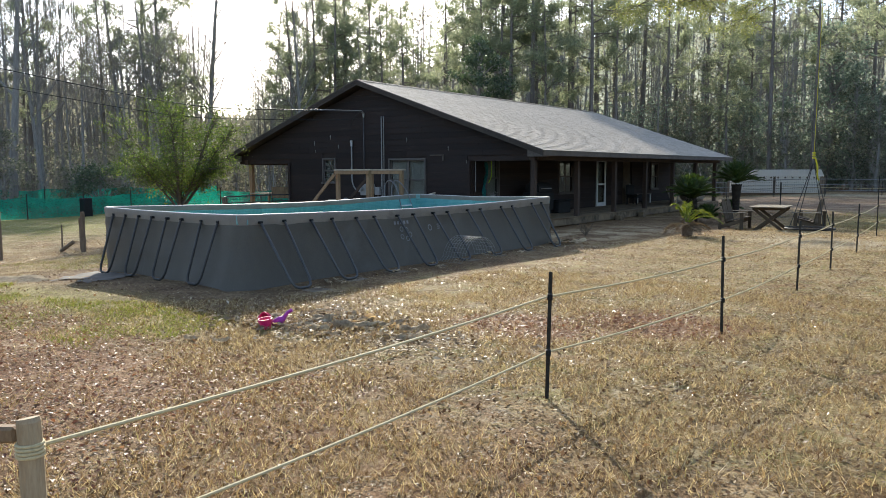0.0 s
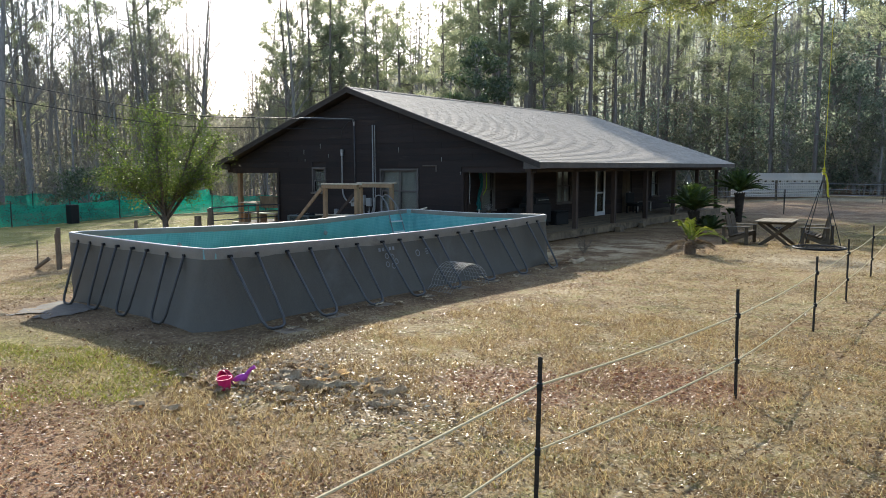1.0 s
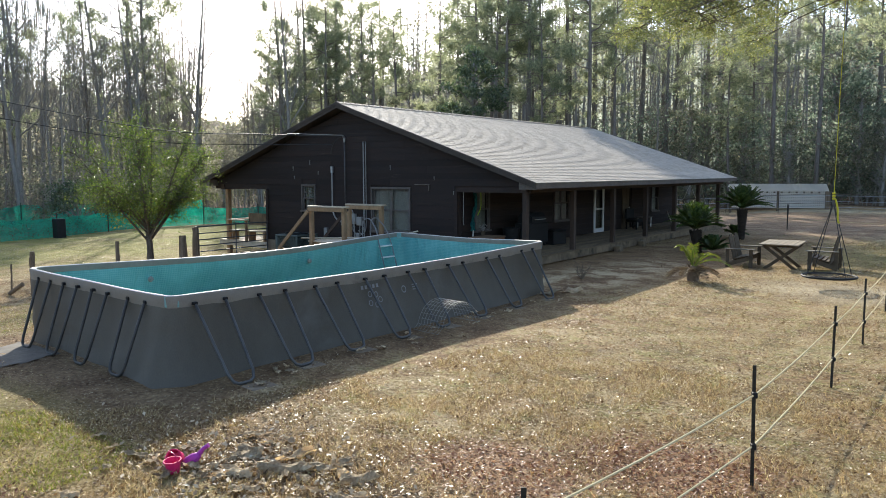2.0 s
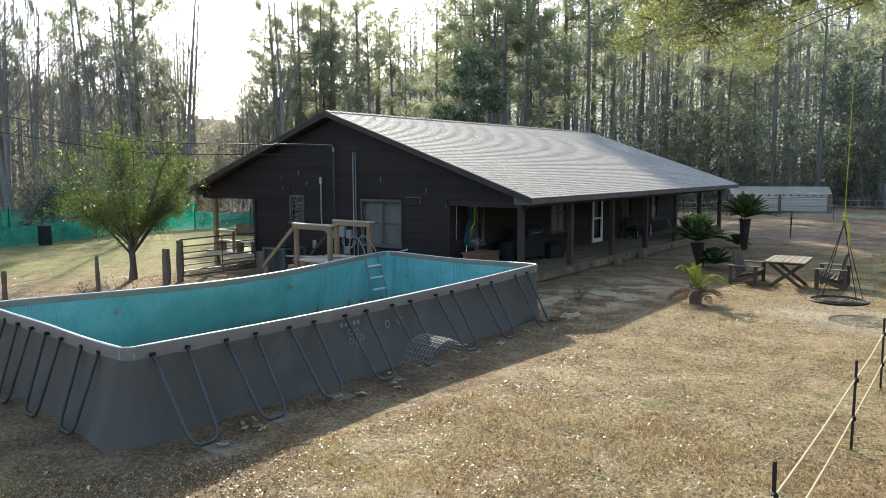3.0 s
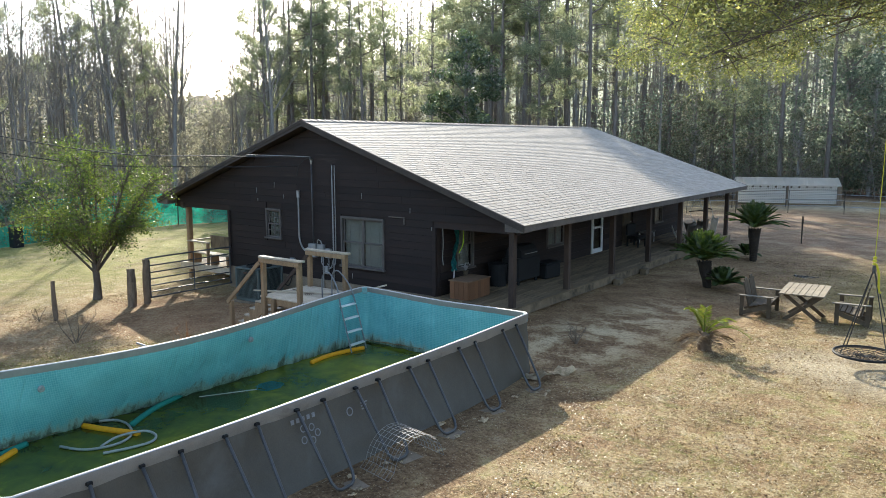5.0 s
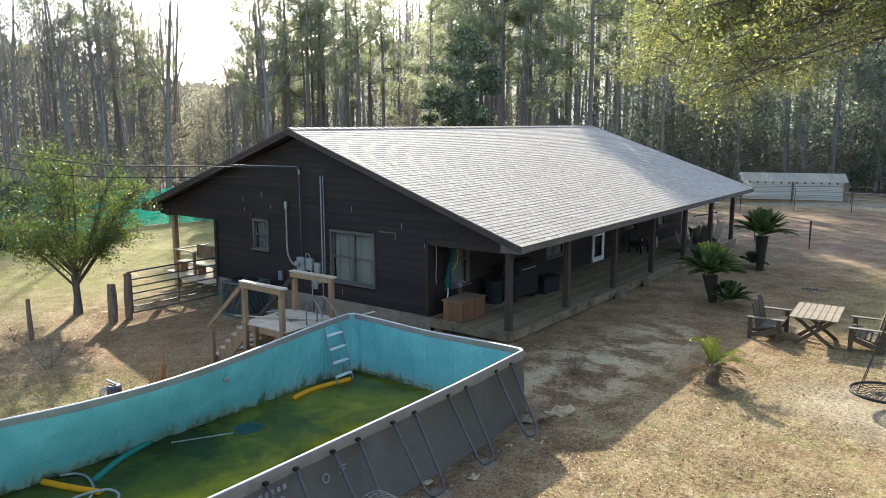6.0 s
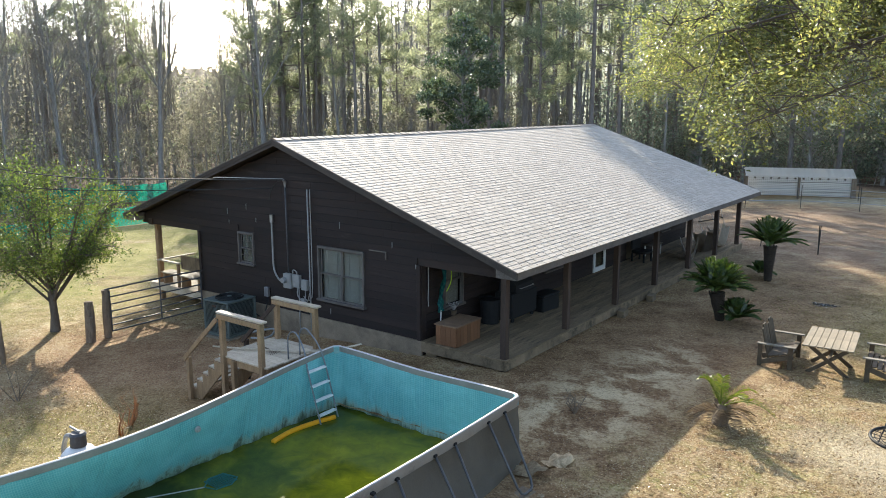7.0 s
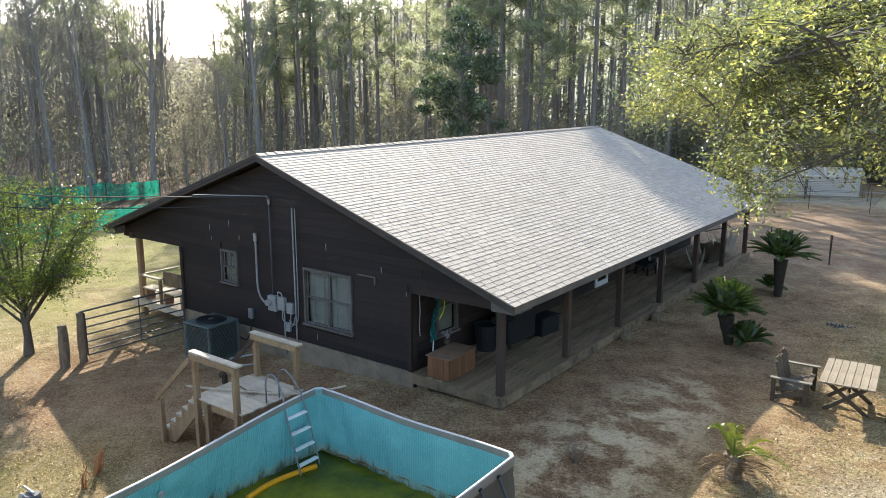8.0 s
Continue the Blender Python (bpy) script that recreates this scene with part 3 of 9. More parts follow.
def window_at(axis, at, a0, a1, z0, z1, out, sashes, grid=False, blind=True, frame_mat=M_FRAME):
    """A sash window in a wall across axis; out is the way it faces."""
    def bx(bm, a, b, d0, d1, p, q, bev=0.0):
        d0, d1 = sorted((at + out * d0, at + out * d1))
        if axis == "x":
            box(bm, a, b, d0, d1, p, q, bev)
        else:
            box(bm, d0, d1, a, b, p, q, bev)
    bm = bmesh.new()
    w = 0.055
    for a, b, p, q in ((a0 - w, a1 + w, z1, z1 + 0.06), (a0 - w, a0, z0, z1), (a1, a1 + w, z0, z1)):
        bx(bm, a, b, -0.03, 0.045, p, q, 0.004)
    win = part("window", bm, frame_mat, house, "double-hung window with closed white blinds" if blind else "double-hung window with dark panes")
    bm = bmesh.new()
    bx(bm, a0 - 0.09, a1 + 0.09, -0.03, 0.09, z0 - 0.055, z0, 0.006)
    part("sill", bm, frame_mat, win)
    bm = bmesh.new()
    k = (a1 - a0) / sashes
    zm = (z0 + z1) / 2
    for i in range(sashes):
        l, r = a0 + i * k, a0 + (i + 1) * k
        for p, q, d in ((z0, zm + 0.02, 0.0), (zm - 0.02, z1, -0.035)):
            for a, b, e, f in ((l + 0.002, l + 0.045, p, q), (r - 0.045, r - 0.002, p, q), (l + 0.046, r - 0.046, p, p + 0.045), (l + 0.046, r - 0.046, q - 0.04, q)):
                bx(bm, a, b, d - 0.03, d, e, f, 0.003)
            if grid:
                bx(bm, (l + r) / 2 - 0.01, (l + r) / 2 + 0.01, d - 0.022, d - 0.008, p + 0.046, q - 0.041)
                bx(bm, l + 0.046, r - 0.046, d - 0.022, d - 0.0085, (p + q) / 2 - 0.01, (p + q) / 2 + 0.01)
    part("sash", bm, frame_mat, win)
    for i in range(sashes):
        l, r = a0 + i * k + 0.04, a0 + (i + 1) * k - 0.04
        for p, q, d in ((z0 + 0.04, zm, -0.016), (zm, z1 - 0.035, -0.051)):
            bm = bmesh.new()
            bx(bm, l, r, d - 0.002, d + 0.002, p, q)
            pane = part("pane", bm, M_GLASS, win)
            pane.visible_shadow = False
        if blind:
            bm = bmesh.new()
            zz = z1 - 0.02
            while zz > z0 + 0.02:
                m = Matrix.Rotation(radians(62), 4, 'X' if axis == "x" else 'Y')
                c = ((l + r) / 2, at - out * 0.11, zz) if axis == "x" else (at - out * 0.11, (l + r) / 2, zz)
                half = (r - l) / 2 + 0.03
                mm = Matrix.Translation(c) @ m
                if axis == "x":
                    box(bm, -half, half, -0.024, 0.024, -0.001, 0.001, 0, mm)
                else:
                    box(bm, -0.024, 0.024, -half, half, -0.001, 0.001, 0, mm)
                zz -= 0.042
            for f in (0.25, 0.75):
                xx = l + (r - l) * f
                bx(bm, xx - 0.004, xx + 0.004, -0.085, -0.08, z0, z1)
            part("blind", bm, M_BLIND, win, "white slatted blind")
    return win


window_at("x", WALL_Y, *BIG_WIN, -1, 2, blind=True)
window_at("x", WALL_Y, *SMALL_WIN, -1, 1, grid=True, blind=True)
for o in PORCH_WINS:
    window_at("y", WALL_E, o[0], o[1], o[2], o[3], 1, 1 if o[1] - o[0] < 0.9 else 2, grid=False, blind=True, frame_mat=M_FRAME if o[0] < 25 else M_TRIM)

# storm door with a white frame, and a plain dark door
bm = bmesh.new()
y0, y1, z0, z1 = PORCH_DOOR
for a, b, p, q in ((y0, y0 + 0.11, z0, z1), (y1 - 0.11, y1, z0, z1), (y0 + 0.112, y1 - 0.112, z1 - 0.12, z1), (y0 + 0.112, y1 - 0.112, z0, z0 + 0.16), (y0 + 0.112, y1 - 0.112, 1.2, 1.27)):
    box(bm, WALL_E - 0.04, WALL_E + 0.02, a, b, p, q, 0.004)
door_white = part("door", bm, M_WHITE, house, "white-framed glazed storm door, closed")
for p, q in ((z0 + 0.16, 1.2), (1.27, z1 - 0.12)):
    bm = bmesh.new()
    box(bm, WALL_E - 0.014, WALL_E - 0.008, y0 + 0.11, y1 - 0.11, p, q)
    part("pane", bm, M_GLASS, door_white).visible_shadow = False
bm = bmesh.new()
box(bm, WALL_E - 0.16, WALL_E - 0.12, y0, y1, z0, z1)
part("inner_door", bm, M_DARKWOOD, door_white)
bm = bmesh.new()
tube(bm, [(WALL_E + 0.02, y0 + 0.06, 1.2), (WALL_E + 0.07, y0 + 0.06, 1.2), (WALL_E + 0.07, y0 + 0.06, 1.34), (WALL_E + 0.02, y0 + 0.06, 1.34)], 0.009, 6)
part("handle", bm, M_STEEL, door_white)
bm = bmesh.new()
y0, y1, z0, z1 = PORCH_DOOR_2
box(bm, WALL_E - 0.10, WALL_E - 0.05, y0, y1, z0, z1, 0.003)
for p, q in ((z0 + 0.2, 1.0), (1.15, z1 - 0.2)):
    for a in (y0 + 0.1, (y0 + y1) / 2 + 0.04):
        box(bm, WALL_E - 0.052, WALL_E - 0.035, a, a + 0.28, p, q, 0.01)
door_dark = part("door", bm, M_DARKWOOD, house, "dark panelled wooden porch door, closed")
bm = bmesh.new()
disc(bm, (WALL_E - 0.02, y1 - 0.07, 1.15), 0.03, 0.05, 10)
part("knob", bm, M_STEEL, door_dark)
# gable trims: corner boards, framed vent
for x in (WALL_E - 0.11, WALL_W):
    bm = bmesh.new()
    box(bm, x, x + 0.11, WALL_Y - 0.045, WALL_Y - 0.005, 0.30, 2.15, 0.004)
    part("corner_board", bm, M_SIDING_J, house)
bm = bmesh.new()
box(bm, -15.13, -14.55, WALL_Y - 0.035, WALL_Y - 0.01, 2.33, 2.36, 0.003)
box(bm, -14.60, -14.55, WALL_Y - 0.035, WALL_Y - 0.01, 2.16, 2.325, 0.003)
part("trim_strip", bm, M_TRIM, house)

# ---------------------------------------------------------------- pool
def liner_mat():
    m, nt, b = start_mat("turquoise_liner", 0.4, 0, 0.5)
    v = coords(nt, "Object")
    sep = nt.nodes.new("ShaderNodeSeparateXYZ")
    nt.links.new(v, sep.inputs[0])

    def lines(sock, step):
        fr = maths(nt, 'FRACT', maths(nt, 'DIVIDE', sock, step))
        return maths(nt, 'LESS_THAN', fr, 0.2)
    horiz = maths(nt, 'ADD', sep.outputs[0], sep.outputs[1])
    g = maths(nt, 'MAXIMUM', lines(horiz, 0.038), lines(sep.outputs[2], 0.038))
    n1 = noise_tex(nt, 1.3, 5, 0.7, v)
    base = ramp(nt, n1, [(0.3, (0.055, 0.30, 0.315)), (0.7, (0.135, 0.455, 0.46))])
    c = mix(nt, maths(nt, 'MULTIPLY', g, 0.32), base, (0.42, 0.68, 0.68))
    streak = noise_tex(nt, 4.0, 6, 0.75, coords(nt, "Object", (1, 1, 0.18)))
    low = maths(nt, 'DIVIDE', maths(nt, 'SUBTRACT', maths(nt, 'ADD', 0.22, maths(nt, 'MULTIPLY', streak, 0.58)), maths(nt, 'ADD', sep.outputs[2], 0.38)), 0.13, True)
    c = mix(nt, maths(nt, 'MULTIPLY', low, 0.7), c, (0.33, 0.35, 0.25))
    low2 = maths(nt, 'DIVIDE', maths(nt, 'SUBTRACT', maths(nt, 'SUBTRACT', maths(nt, 'MULTIPLY', streak, 1.35), 0.27), maths(nt, 'ADD', sep.outputs[2], 0.38)), 0.16, True)
    c = mix(nt, maths(nt, 'MULTIPLY', low2, 0.8), c, (0.03, 0.045, 0.018))
    nt.links.new(c, b.inputs["Base Color"])
    folds = noise_tex(nt, 2.6, 4, 0.6, coords(nt, "Object", (1, 1, 0.25)), 1.2)
    bump(nt, b, maths(nt, 'ADD', folds, maths(nt, 'MULTIPLY', streak, 0.3)), 1.0, 0.06)
    return m


def water_mat():
    """Murky, still water over algae: nearly all of what is seen is the green body, with a weak mirror on top."""
    m, nt, b = start_mat("murky_green_water", 0.5, 0, 0.03)
    nt.nodes.remove(b)
    v = coords(nt, "Object")
    n1 = noise_tex(nt, 0.42, 3, 0.5, v, 0.6)
    n2 = noise_tex(nt, 3.2, 6, 0.75, v, 1.0)
    n3 = noise_tex(nt, 1.4, 3, 0.5, v, 0.5)
    sep = nt.nodes.new("ShaderNodeSeparateXYZ")
    nt.links.new(v, sep.inputs[0])
    # sunlight put into the colour: yellower towards the sunlit east side, darker west
    deep = maths(nt, 'MULTIPLY', maths(nt, 'ADD', sep.outputs[0], 10.6), 0.045)
    f = maths(nt, 'ADD', maths(nt, 'ADD', maths(nt, 'MULTIPLY', n1, 0.62), maths(nt, 'MULTIPLY', n2, 0.22)), maths(nt, 'ADD', maths(nt, 'MULTIPLY', n3, 0.2), deep))
    c = ramp(nt, f, [(0.36, (0.030, 0.045, 0.010)), (0.46, (0.080, 0.098, 0.012)), (0.56, (0.20, 0.195, 0.014)), (0.68, (0.44, 0.385, 0.025))])
    d = node(nt, "ShaderNodeBsdfDiffuse")
    nt.links.new(c, d.inputs["Color"])
    g = node(nt, "ShaderNodeBsdfGlossy", Roughness=0.02)
    bm_n = node(nt, "ShaderNodeBump", Strength=0.03, Distance=0.004)
    nt.links.new(noise_tex(nt, 5, 2, 0.5, v), bm_n.inputs["Height"])
    nt.links.new(bm_n.outputs[0], g.inputs["Normal"])
    ms = nt.nodes.new("ShaderNodeMixShader")
    fr = node(nt, "ShaderNodeFresnel", IOR=1.33)
    nt.links.new(fr.outputs[0], ms.inputs[0])
    nt.links.new(d.outputs[0], ms.inputs[1])
    nt.links.new(g.outputs[0], ms.inputs[2])
    nt.links.new(ms.outputs[0], nt.nodes["Material Output"].inputs["Surface"])
    return m


M_LINER, M_WATER = liner_mat(), water_mat()
M_PVC = surface("charcoal_pool_fabric", (0.064, 0.055, 0.042), (0.122, 0.107, 0.083), 1.3, 0.62, fine=90, stretch=(1, 1, 0.45), dirt=(0.125, 0.115, 0.097), dirt_at=0.66, bump_by=0.25)
M_BAND = surface("pale_grey_pool_sleeve", (0.175, 0.155, 0.13), (0.275, 0.25, 0.215), 2.5, 0.55, fine=60, dirt=(0.14, 0.12, 0.10), dirt_at=0.66, bump_by=0.15)
M_LEG = surface("blue_grey_leg_steel", (0.068, 0.067, 0.066), (0.125, 0.124, 0.122), 6, 0.5, 0.3, bump_by=0.08)
# Paler than the sleeve: the sun's highlight along the rim is painted in.
M_RIM = surface("highlit_rim_top", (0.36, 0.345, 0.32), (0.56, 0.54, 0.51), 4, 0.45, bump_by=0.08)
M_PRINT = surface("white_print", (0.16, 0.165, 0.17), (0.30, 0.30, 0.30), 20, 0.6)

pool = thing("swimming_pool", None, "large rectangular above-ground frame pool, half-drained, charcoal with turquoise lining", "pool")
NR, FR, FL, NL = (-8.77, 7.62), (-8.70, 17.02), (-13.00, 17.10), (-13.28, 7.98)


def pool_outline():
    """Rim points all round, with the sagging height and how far the wall bulges at its foot."""
    def side(a, b, bow, sag, bulge, n, start=0.0, end=0.0):
        a, b = Vector((*a, 0)), Vector((*b, 0))
        d = (b - a).normalized()
        nrm = Vector((d.y, -d.x, 0))
        out = []
        L = (b - a).length
        for i in range(n):
            u = 0.075 + (L - 0.15) * i / (n - 1)
            s = u / L
            k = math.sin(math.pi * s) ** 1.3
            p = a + d * u + nrm * (bow(s))
            out.append((p, 1.165 - sag * k, bulge * max(start * (1 - s), end * s, math.sin(math.pi * min(max(s, 0), 1)) ** 0.5 * (s if end else 1)), nrm, max(0.0, -bow(s) - 0.02)))
        return out
    bow_in = lambda s: -0.62 * math.sin(math.pi * s) ** 1.5 * (1 + 0.25 * math.cos(math.pi * s) * -1)
    flat = lambda s: 0.02 * math.sin(3 * math.pi * s)
    pts = side(NR, FR, flat, 0.07, 0.36, 60, start=0.8)
    pts += side(FR, FL, flat, 0.03, 0.12, 28)
    pts += side(FL, NL, bow_in, 0.05, 0.10, 60)
    pts += side(NL, NR, flat, 0.02, 0.36, 28, end=0.9)
    return pts


OUT = pool_outline()
# outward way at the corners is blended
K = len(OUT)


def pool_ring(i, inset, z):
    p, top, bulge, nrm, slack = OUT[i % K]
    a, b = OUT[(i - 1) % K], OUT[(i + 1) % K]
    nn = (nrm + a[3] * 0.5 + b[3] * 0.5).normalized()
    q = p + nn * inset
    return Vector((q.x, q.y, z))


def loft(bm, rings):
    vs = [[bm.verts.new(c) for c in r] for r in rings]
    for a, b in zip(vs, vs[1:]):
        for i in range(len(a)):
            j = (i + 1) % len(a)
            bm.faces.new((a[i], a[j], b[j], b[i]))


def wob(i, k, s):
    p = OUT[i % K][0]
    return s * noise.noise(Vector((p.x * 1.7, p.y * 1.7, k * 0.8)))


bm = bmesh.new()
rings = []
for k in range(9):
    f = k / 8
    ring = []
    for i in range(K):
        p, top, bulge, nrm, slack = OUT[i]
        z0 = ground_z(p.x, p.y) - 0.05
        z = (top - 0.15) * (1 - f) + z0 * f
        ring.append(pool_ring(i, bulge * f ** 1.4 + 1.35 * slack * f + 0.015 + wob(i, k, 0.02 + 0.03 * f), z))
    rings.append(ring)
loft(bm, rings[::-1])
part("wall", bm, M_PVC, pool, "charcoal vinyl pool wall", smooth=True)
bm = bmesh.new()
prof = [(0.012, -0.17), (0.022, -0.10), (0.030, -0.03), (0.024, 0.002)]
loft(bm, [[pool_ring(i, o + wob(i, 3, 0.006), OUT[i][1] + dz) for i in range(K)] for o, dz in prof])
part("sleeve", bm, M_BAND, pool, "pale grey fabric sleeve round the rim", smooth=True)
bm = bmesh.new()
prof = [(0.024, 0.002), (0.012, 0.012), (-0.010, 0.012), (-0.028, 0.0)]
loft(bm, [[pool_ring(i, o, OUT[i][1] + dz) for i in range(K)] for o, dz in prof])
part("rim", bm, M_RIM, pool, "rounded rim top, the sun's highlight in its pale colour", smooth=True)
bm = bmesh.new()
prof = [(-0.028, 0.0), (-0.034, -0.05), (-0.030, -0.105)]
loft(bm, [[pool_ring(i, o, OUT[i][1] + dz) for i in range(K)] for o, dz in prof])
part("inner_sleeve", bm, M_BAND, pool, smooth=True)
bm = bmesh.new()
rings = []
for k in range(12):
    f = k / 11
    ring = []
    for i in range(K):
        p, top, bulge, nrm, slack = OUT[i]
        folds = 0.028 * math.sin(i * 1.9 + 2.2 * noise.noise(Vector((i * 0.21, k * 0.25, 0)))) * (0.2 + f)
        ring.append(pool_ring(i, -0.034 + (slack * 1.08 + 0.3 * bulge) * f ** 1.35 + folds + wob(i, k, 0.025), (top - 0.10) * (1 - f) - 0.24 * f))
    rings.append(ring)
loft(bm, rings)
part("liner", bm, M_LINER, pool, "turquoise mosaic-print lining with algae stains", smooth=True)
bm = bmesh.new()
bm.faces.new([bm.verts.new(pool_ring(i, 1.12 * OUT[i][4] + 0.3 * OUT[i][2] + 0.02, -0.08)) for i in range(K)])
bmesh.ops.triangulate(bm, faces=bm.faces[:])
part("water", bm, M_WATER, pool, "shallow murky green water")


# Leg steel again, with the near end's shade put into its colour.
M_LEG_SHADED = surface("shaded_grey_leg", (0.036, 0.034, 0.031), (0.072, 0.068, 0.062), 6, 0.6)


def pool_leg(y0, x0, top, foot, along, outw, lean, material=None):
    """One U-shaped leg; along runs along the side, outw outwards."""
    bm = bmesh.new()
    a, o = Vector(along), Vector(outw)
    base = Vector((x0, y0, 0))
    w1, w2 = 0.235, 0.185
    tl = base - a * w1 + o * 0.05 + Vector((0, 0, top))
    tr = base + a * w1 + o * 0.05 + Vector((0, 0, top))
    gz = ground_z(*(base + o * foot).to_2d()) + 0.025
    bl = base - a * (w2 - lean) + o * foot + Vector((0, 0, gz))
    br = base + a * (w2 + lean) + o * foot + Vector((0, 0, gz))
    pts = [tl, tl.lerp(bl, 0.5), bl + (tl - bl) * 0.12, bl + (tl - bl) * 0.03 + a * 0.035, bl + a * 0.10, br - a * 0.10, br + (tr - br) * 0.03 - a * 0.035, br + (tr - br) * 0.12, tr.lerp(br, 0.5), tr]
    tube(bm, pts, 0.021, 7)
    leg = part("leg", bm, material or M_LEG, pool, "blue-grey U-shaped steel leg", smooth=True)
    for t in (tl, tr):
        bm = bmesh.new()
        m = Matrix.Translation(t + Vector((0, 0, 0.015))) @ Matrix(((*a, 0), (*o, 0), (0, 0, 1, 0), (0, 0, 0, 1))).transposed()
        box(bm, -0.032, 0.032, -0.05, 0.012, -0.02, 0.02, 0.006, m)
        part("clip", bm, M_BLACK, leg)


for i, y in enumerate((8.17, 9.21, 10.27, 11.38, 12.47, 13.64, 14.92, 16.26)):
    s = (y - 7.62) / 9.40
    pool_leg(y, -8.76 + 0.06 * s, 1.045 - 0.07 * math.sin(math.pi * s), 0.79 - 0.08 * s, (0, 1, 0), (1, 0, 0), -0.06 - 0.10 * s)
d = (Vector((*NR, 0)) - Vector((*NL, 0))).normalized()
for f in (0.155, 0.365, 0.58, 0.82):
    p = Vector((*NL, 0)).lerp(Vector((*NR, 0)), f)
    pool_leg(p.y, p.x, 1.03, 0.38, tuple(d), (d.y, -d.x, 0), 0.0, M_LEG_SHADED)
d2 = (Vector((*FL, 0)) - Vector((*FR, 0))).normalized()
for f in (0.13, 0.38, 0.63, 0.88):
    p = Vector((*FR, 0)).lerp(Vector((*FL, 0)), f)
    pool_leg(p.y, p.x, 1.03, 0.40, tuple(d2), (d2.y, -d2.x, 0), 0.0)
for (cx, cy), (ux, uy) in ((NR, (1, -1)), (FR, (1, 1)), (FL, (-1, 1)), (NL, (-1, -1))):
    bm = bmesh.new()
    m = pose(cx - 0.055 * ux, cy - 0.055 * uy, 1.095, 0, 0, math.degrees(math.atan2(uy, ux)))
    box(bm, -0.02, 0.035, -0.09, 0.09, -0.075, 0.07, 0.012, m)
    part("corner_cap", bm, surface("teal_corner_cap", (0.10, 0.24, 0.24), (0.22, 0.42, 0.42), 6, 0.5), pool, "faded teal plastic corner cap")
# a grey ground sheet sticking out under the end of the pool
sheet = thing("ground_sheet", None, "crumpled grey ground sheet sticking out under the pool", "ground sheet")
bm = bmesh.new()
grid = []
for i in range(25):
    row = []
    for j in range(13):
        u, w = i / 24, j / 12
        p = Vector((-12.5, 6.45, 0)).lerp(Vector((-9.6, 6.75, 0)), u).lerp(Vector((-13.3, 7.75, 0)).lerp(Vector((-8.8, 7.35, 0)), u), w)
        p += Vector((noise.noise(Vector((u * 5, w * 3, 1))), noise.noise(Vector((u * 5, w * 3, 7))), 0)) * 0.3 * (1 - w)
        p.z = ground_z(p.x, p.y) + 0.012 + 0.03 * max(0.0, 1 - 1.6 * u) * noise.noise(Vector((p.x * 2.6, p.y * 2.6, 3))) + 0.02 * noise.noise(Vector((p.x * 8, p.y * 8, 3)))
        row.append(bm.verts.new(p))
    grid.append(row)
for i in range(24):
    for j in range(12):
        if not (0.34 < i / 24 or j < 1 + 4 * noise.noise(Vector((i * 0.35, 2, 0)))):
            bm.faces.new((grid[i][j], grid[i + 1][j], grid[i + 1][j + 1], grid[i][j + 1]))
bmesh.ops.delete(bm, geom=[v for v in bm.verts if not v.link_faces], context='VERTS')
part("cloth", bm, surface("dirty_grey_sheet", (0.045, 0.036, 0.027), (0.16, 0.14, 0.115), 4, 0.8, fine=22, bump_by=0.4), sheet, smooth=True)
# wall fittings on the lining
for y, z in ((9.9, 0.80), (13.55, 0.80)):
    bm = bmesh.new()
    s = min(range(K), key=lambda i: abs(OUT[i][0].y - y) + (10 if OUT[i][3].x > -0.5 else 0))
    c = pool_ring(s, -0.06, z)
    tube(bm, [c, c + Vector((0.03, 0, 0))], [0.055, 0.045], 12)
    tube(bm, [c + Vector((0.03, 0, 0)), c + Vector((0.05, 0, 0))], 0.022, 10)
    part("inlet_fitting", bm, M_CONDUIT, pool)


# faded print on the outer wall: a mark of three rings, bars, and two round warning signs
def wall_point(y, z):
    s = (y - 7.62) / 9.40
    bulge = 0.36 * math.sin(math.pi * s) ** 0.5
    f = min(max((1.02 - z) / 1.05, 0), 1)
    return Vector((-8.76 + 0.06 * s + bulge * f ** 1.4 + 0.028, y, z))


def print_bar(bm, y0, y1, z0, z1):
    v = [bm.verts.new(wall_point(y, z)) for y, z in ((y0, z0), (y1, z0), (y1, z1), (y0, z1))]
    bm.faces.new(v)


def print_ring(bm, y, z, r, n=14, w=0.3):
    for i in range(n):
        a, b = 2 * math.pi * i / n, 2 * math.pi * (i + 1) / n
        v = [bm.verts.new(wall_point(y + q * math.cos(t), z + q * math.sin(t))) for t, q in ((a, r), (b, r), (b, r * (1 - w)), (a, r * (1 - w)))]
        bm.faces.new(v)


def print_done(bm):
    bmesh.ops.remove_doubles(bm, verts=bm.verts[:], dist=0.0005)
    part("print", bm, M_PRINT, pool, "faded white printed mark")


for i in range(5):
    bm = bmesh.new()
    print_bar(bm, 11.02 + i * 0.09, 11.075 + i * 0.09, 0.83, 0.89)
    print_done(bm)
for yy, zz in ((11.20, 0.74), (11.34, 0.72), (11.18, 0.60), (11.32, 0.56), (11.42, 0.63)):
    bm = bmesh.new()
    print_ring(bm, yy, zz, 0.05)
    print_done(bm)
bm = bmesh.new()
print_ring(bm, 12.05, 0.72, 0.062)
print_done(bm)
for i in range(3):
    bm = bmesh.new()
    print_bar(bm, 12.28, 12.42 - 0.03 * i, 0.76 - i * 0.04, 0.778 - i * 0.04)
    print_done(bm)

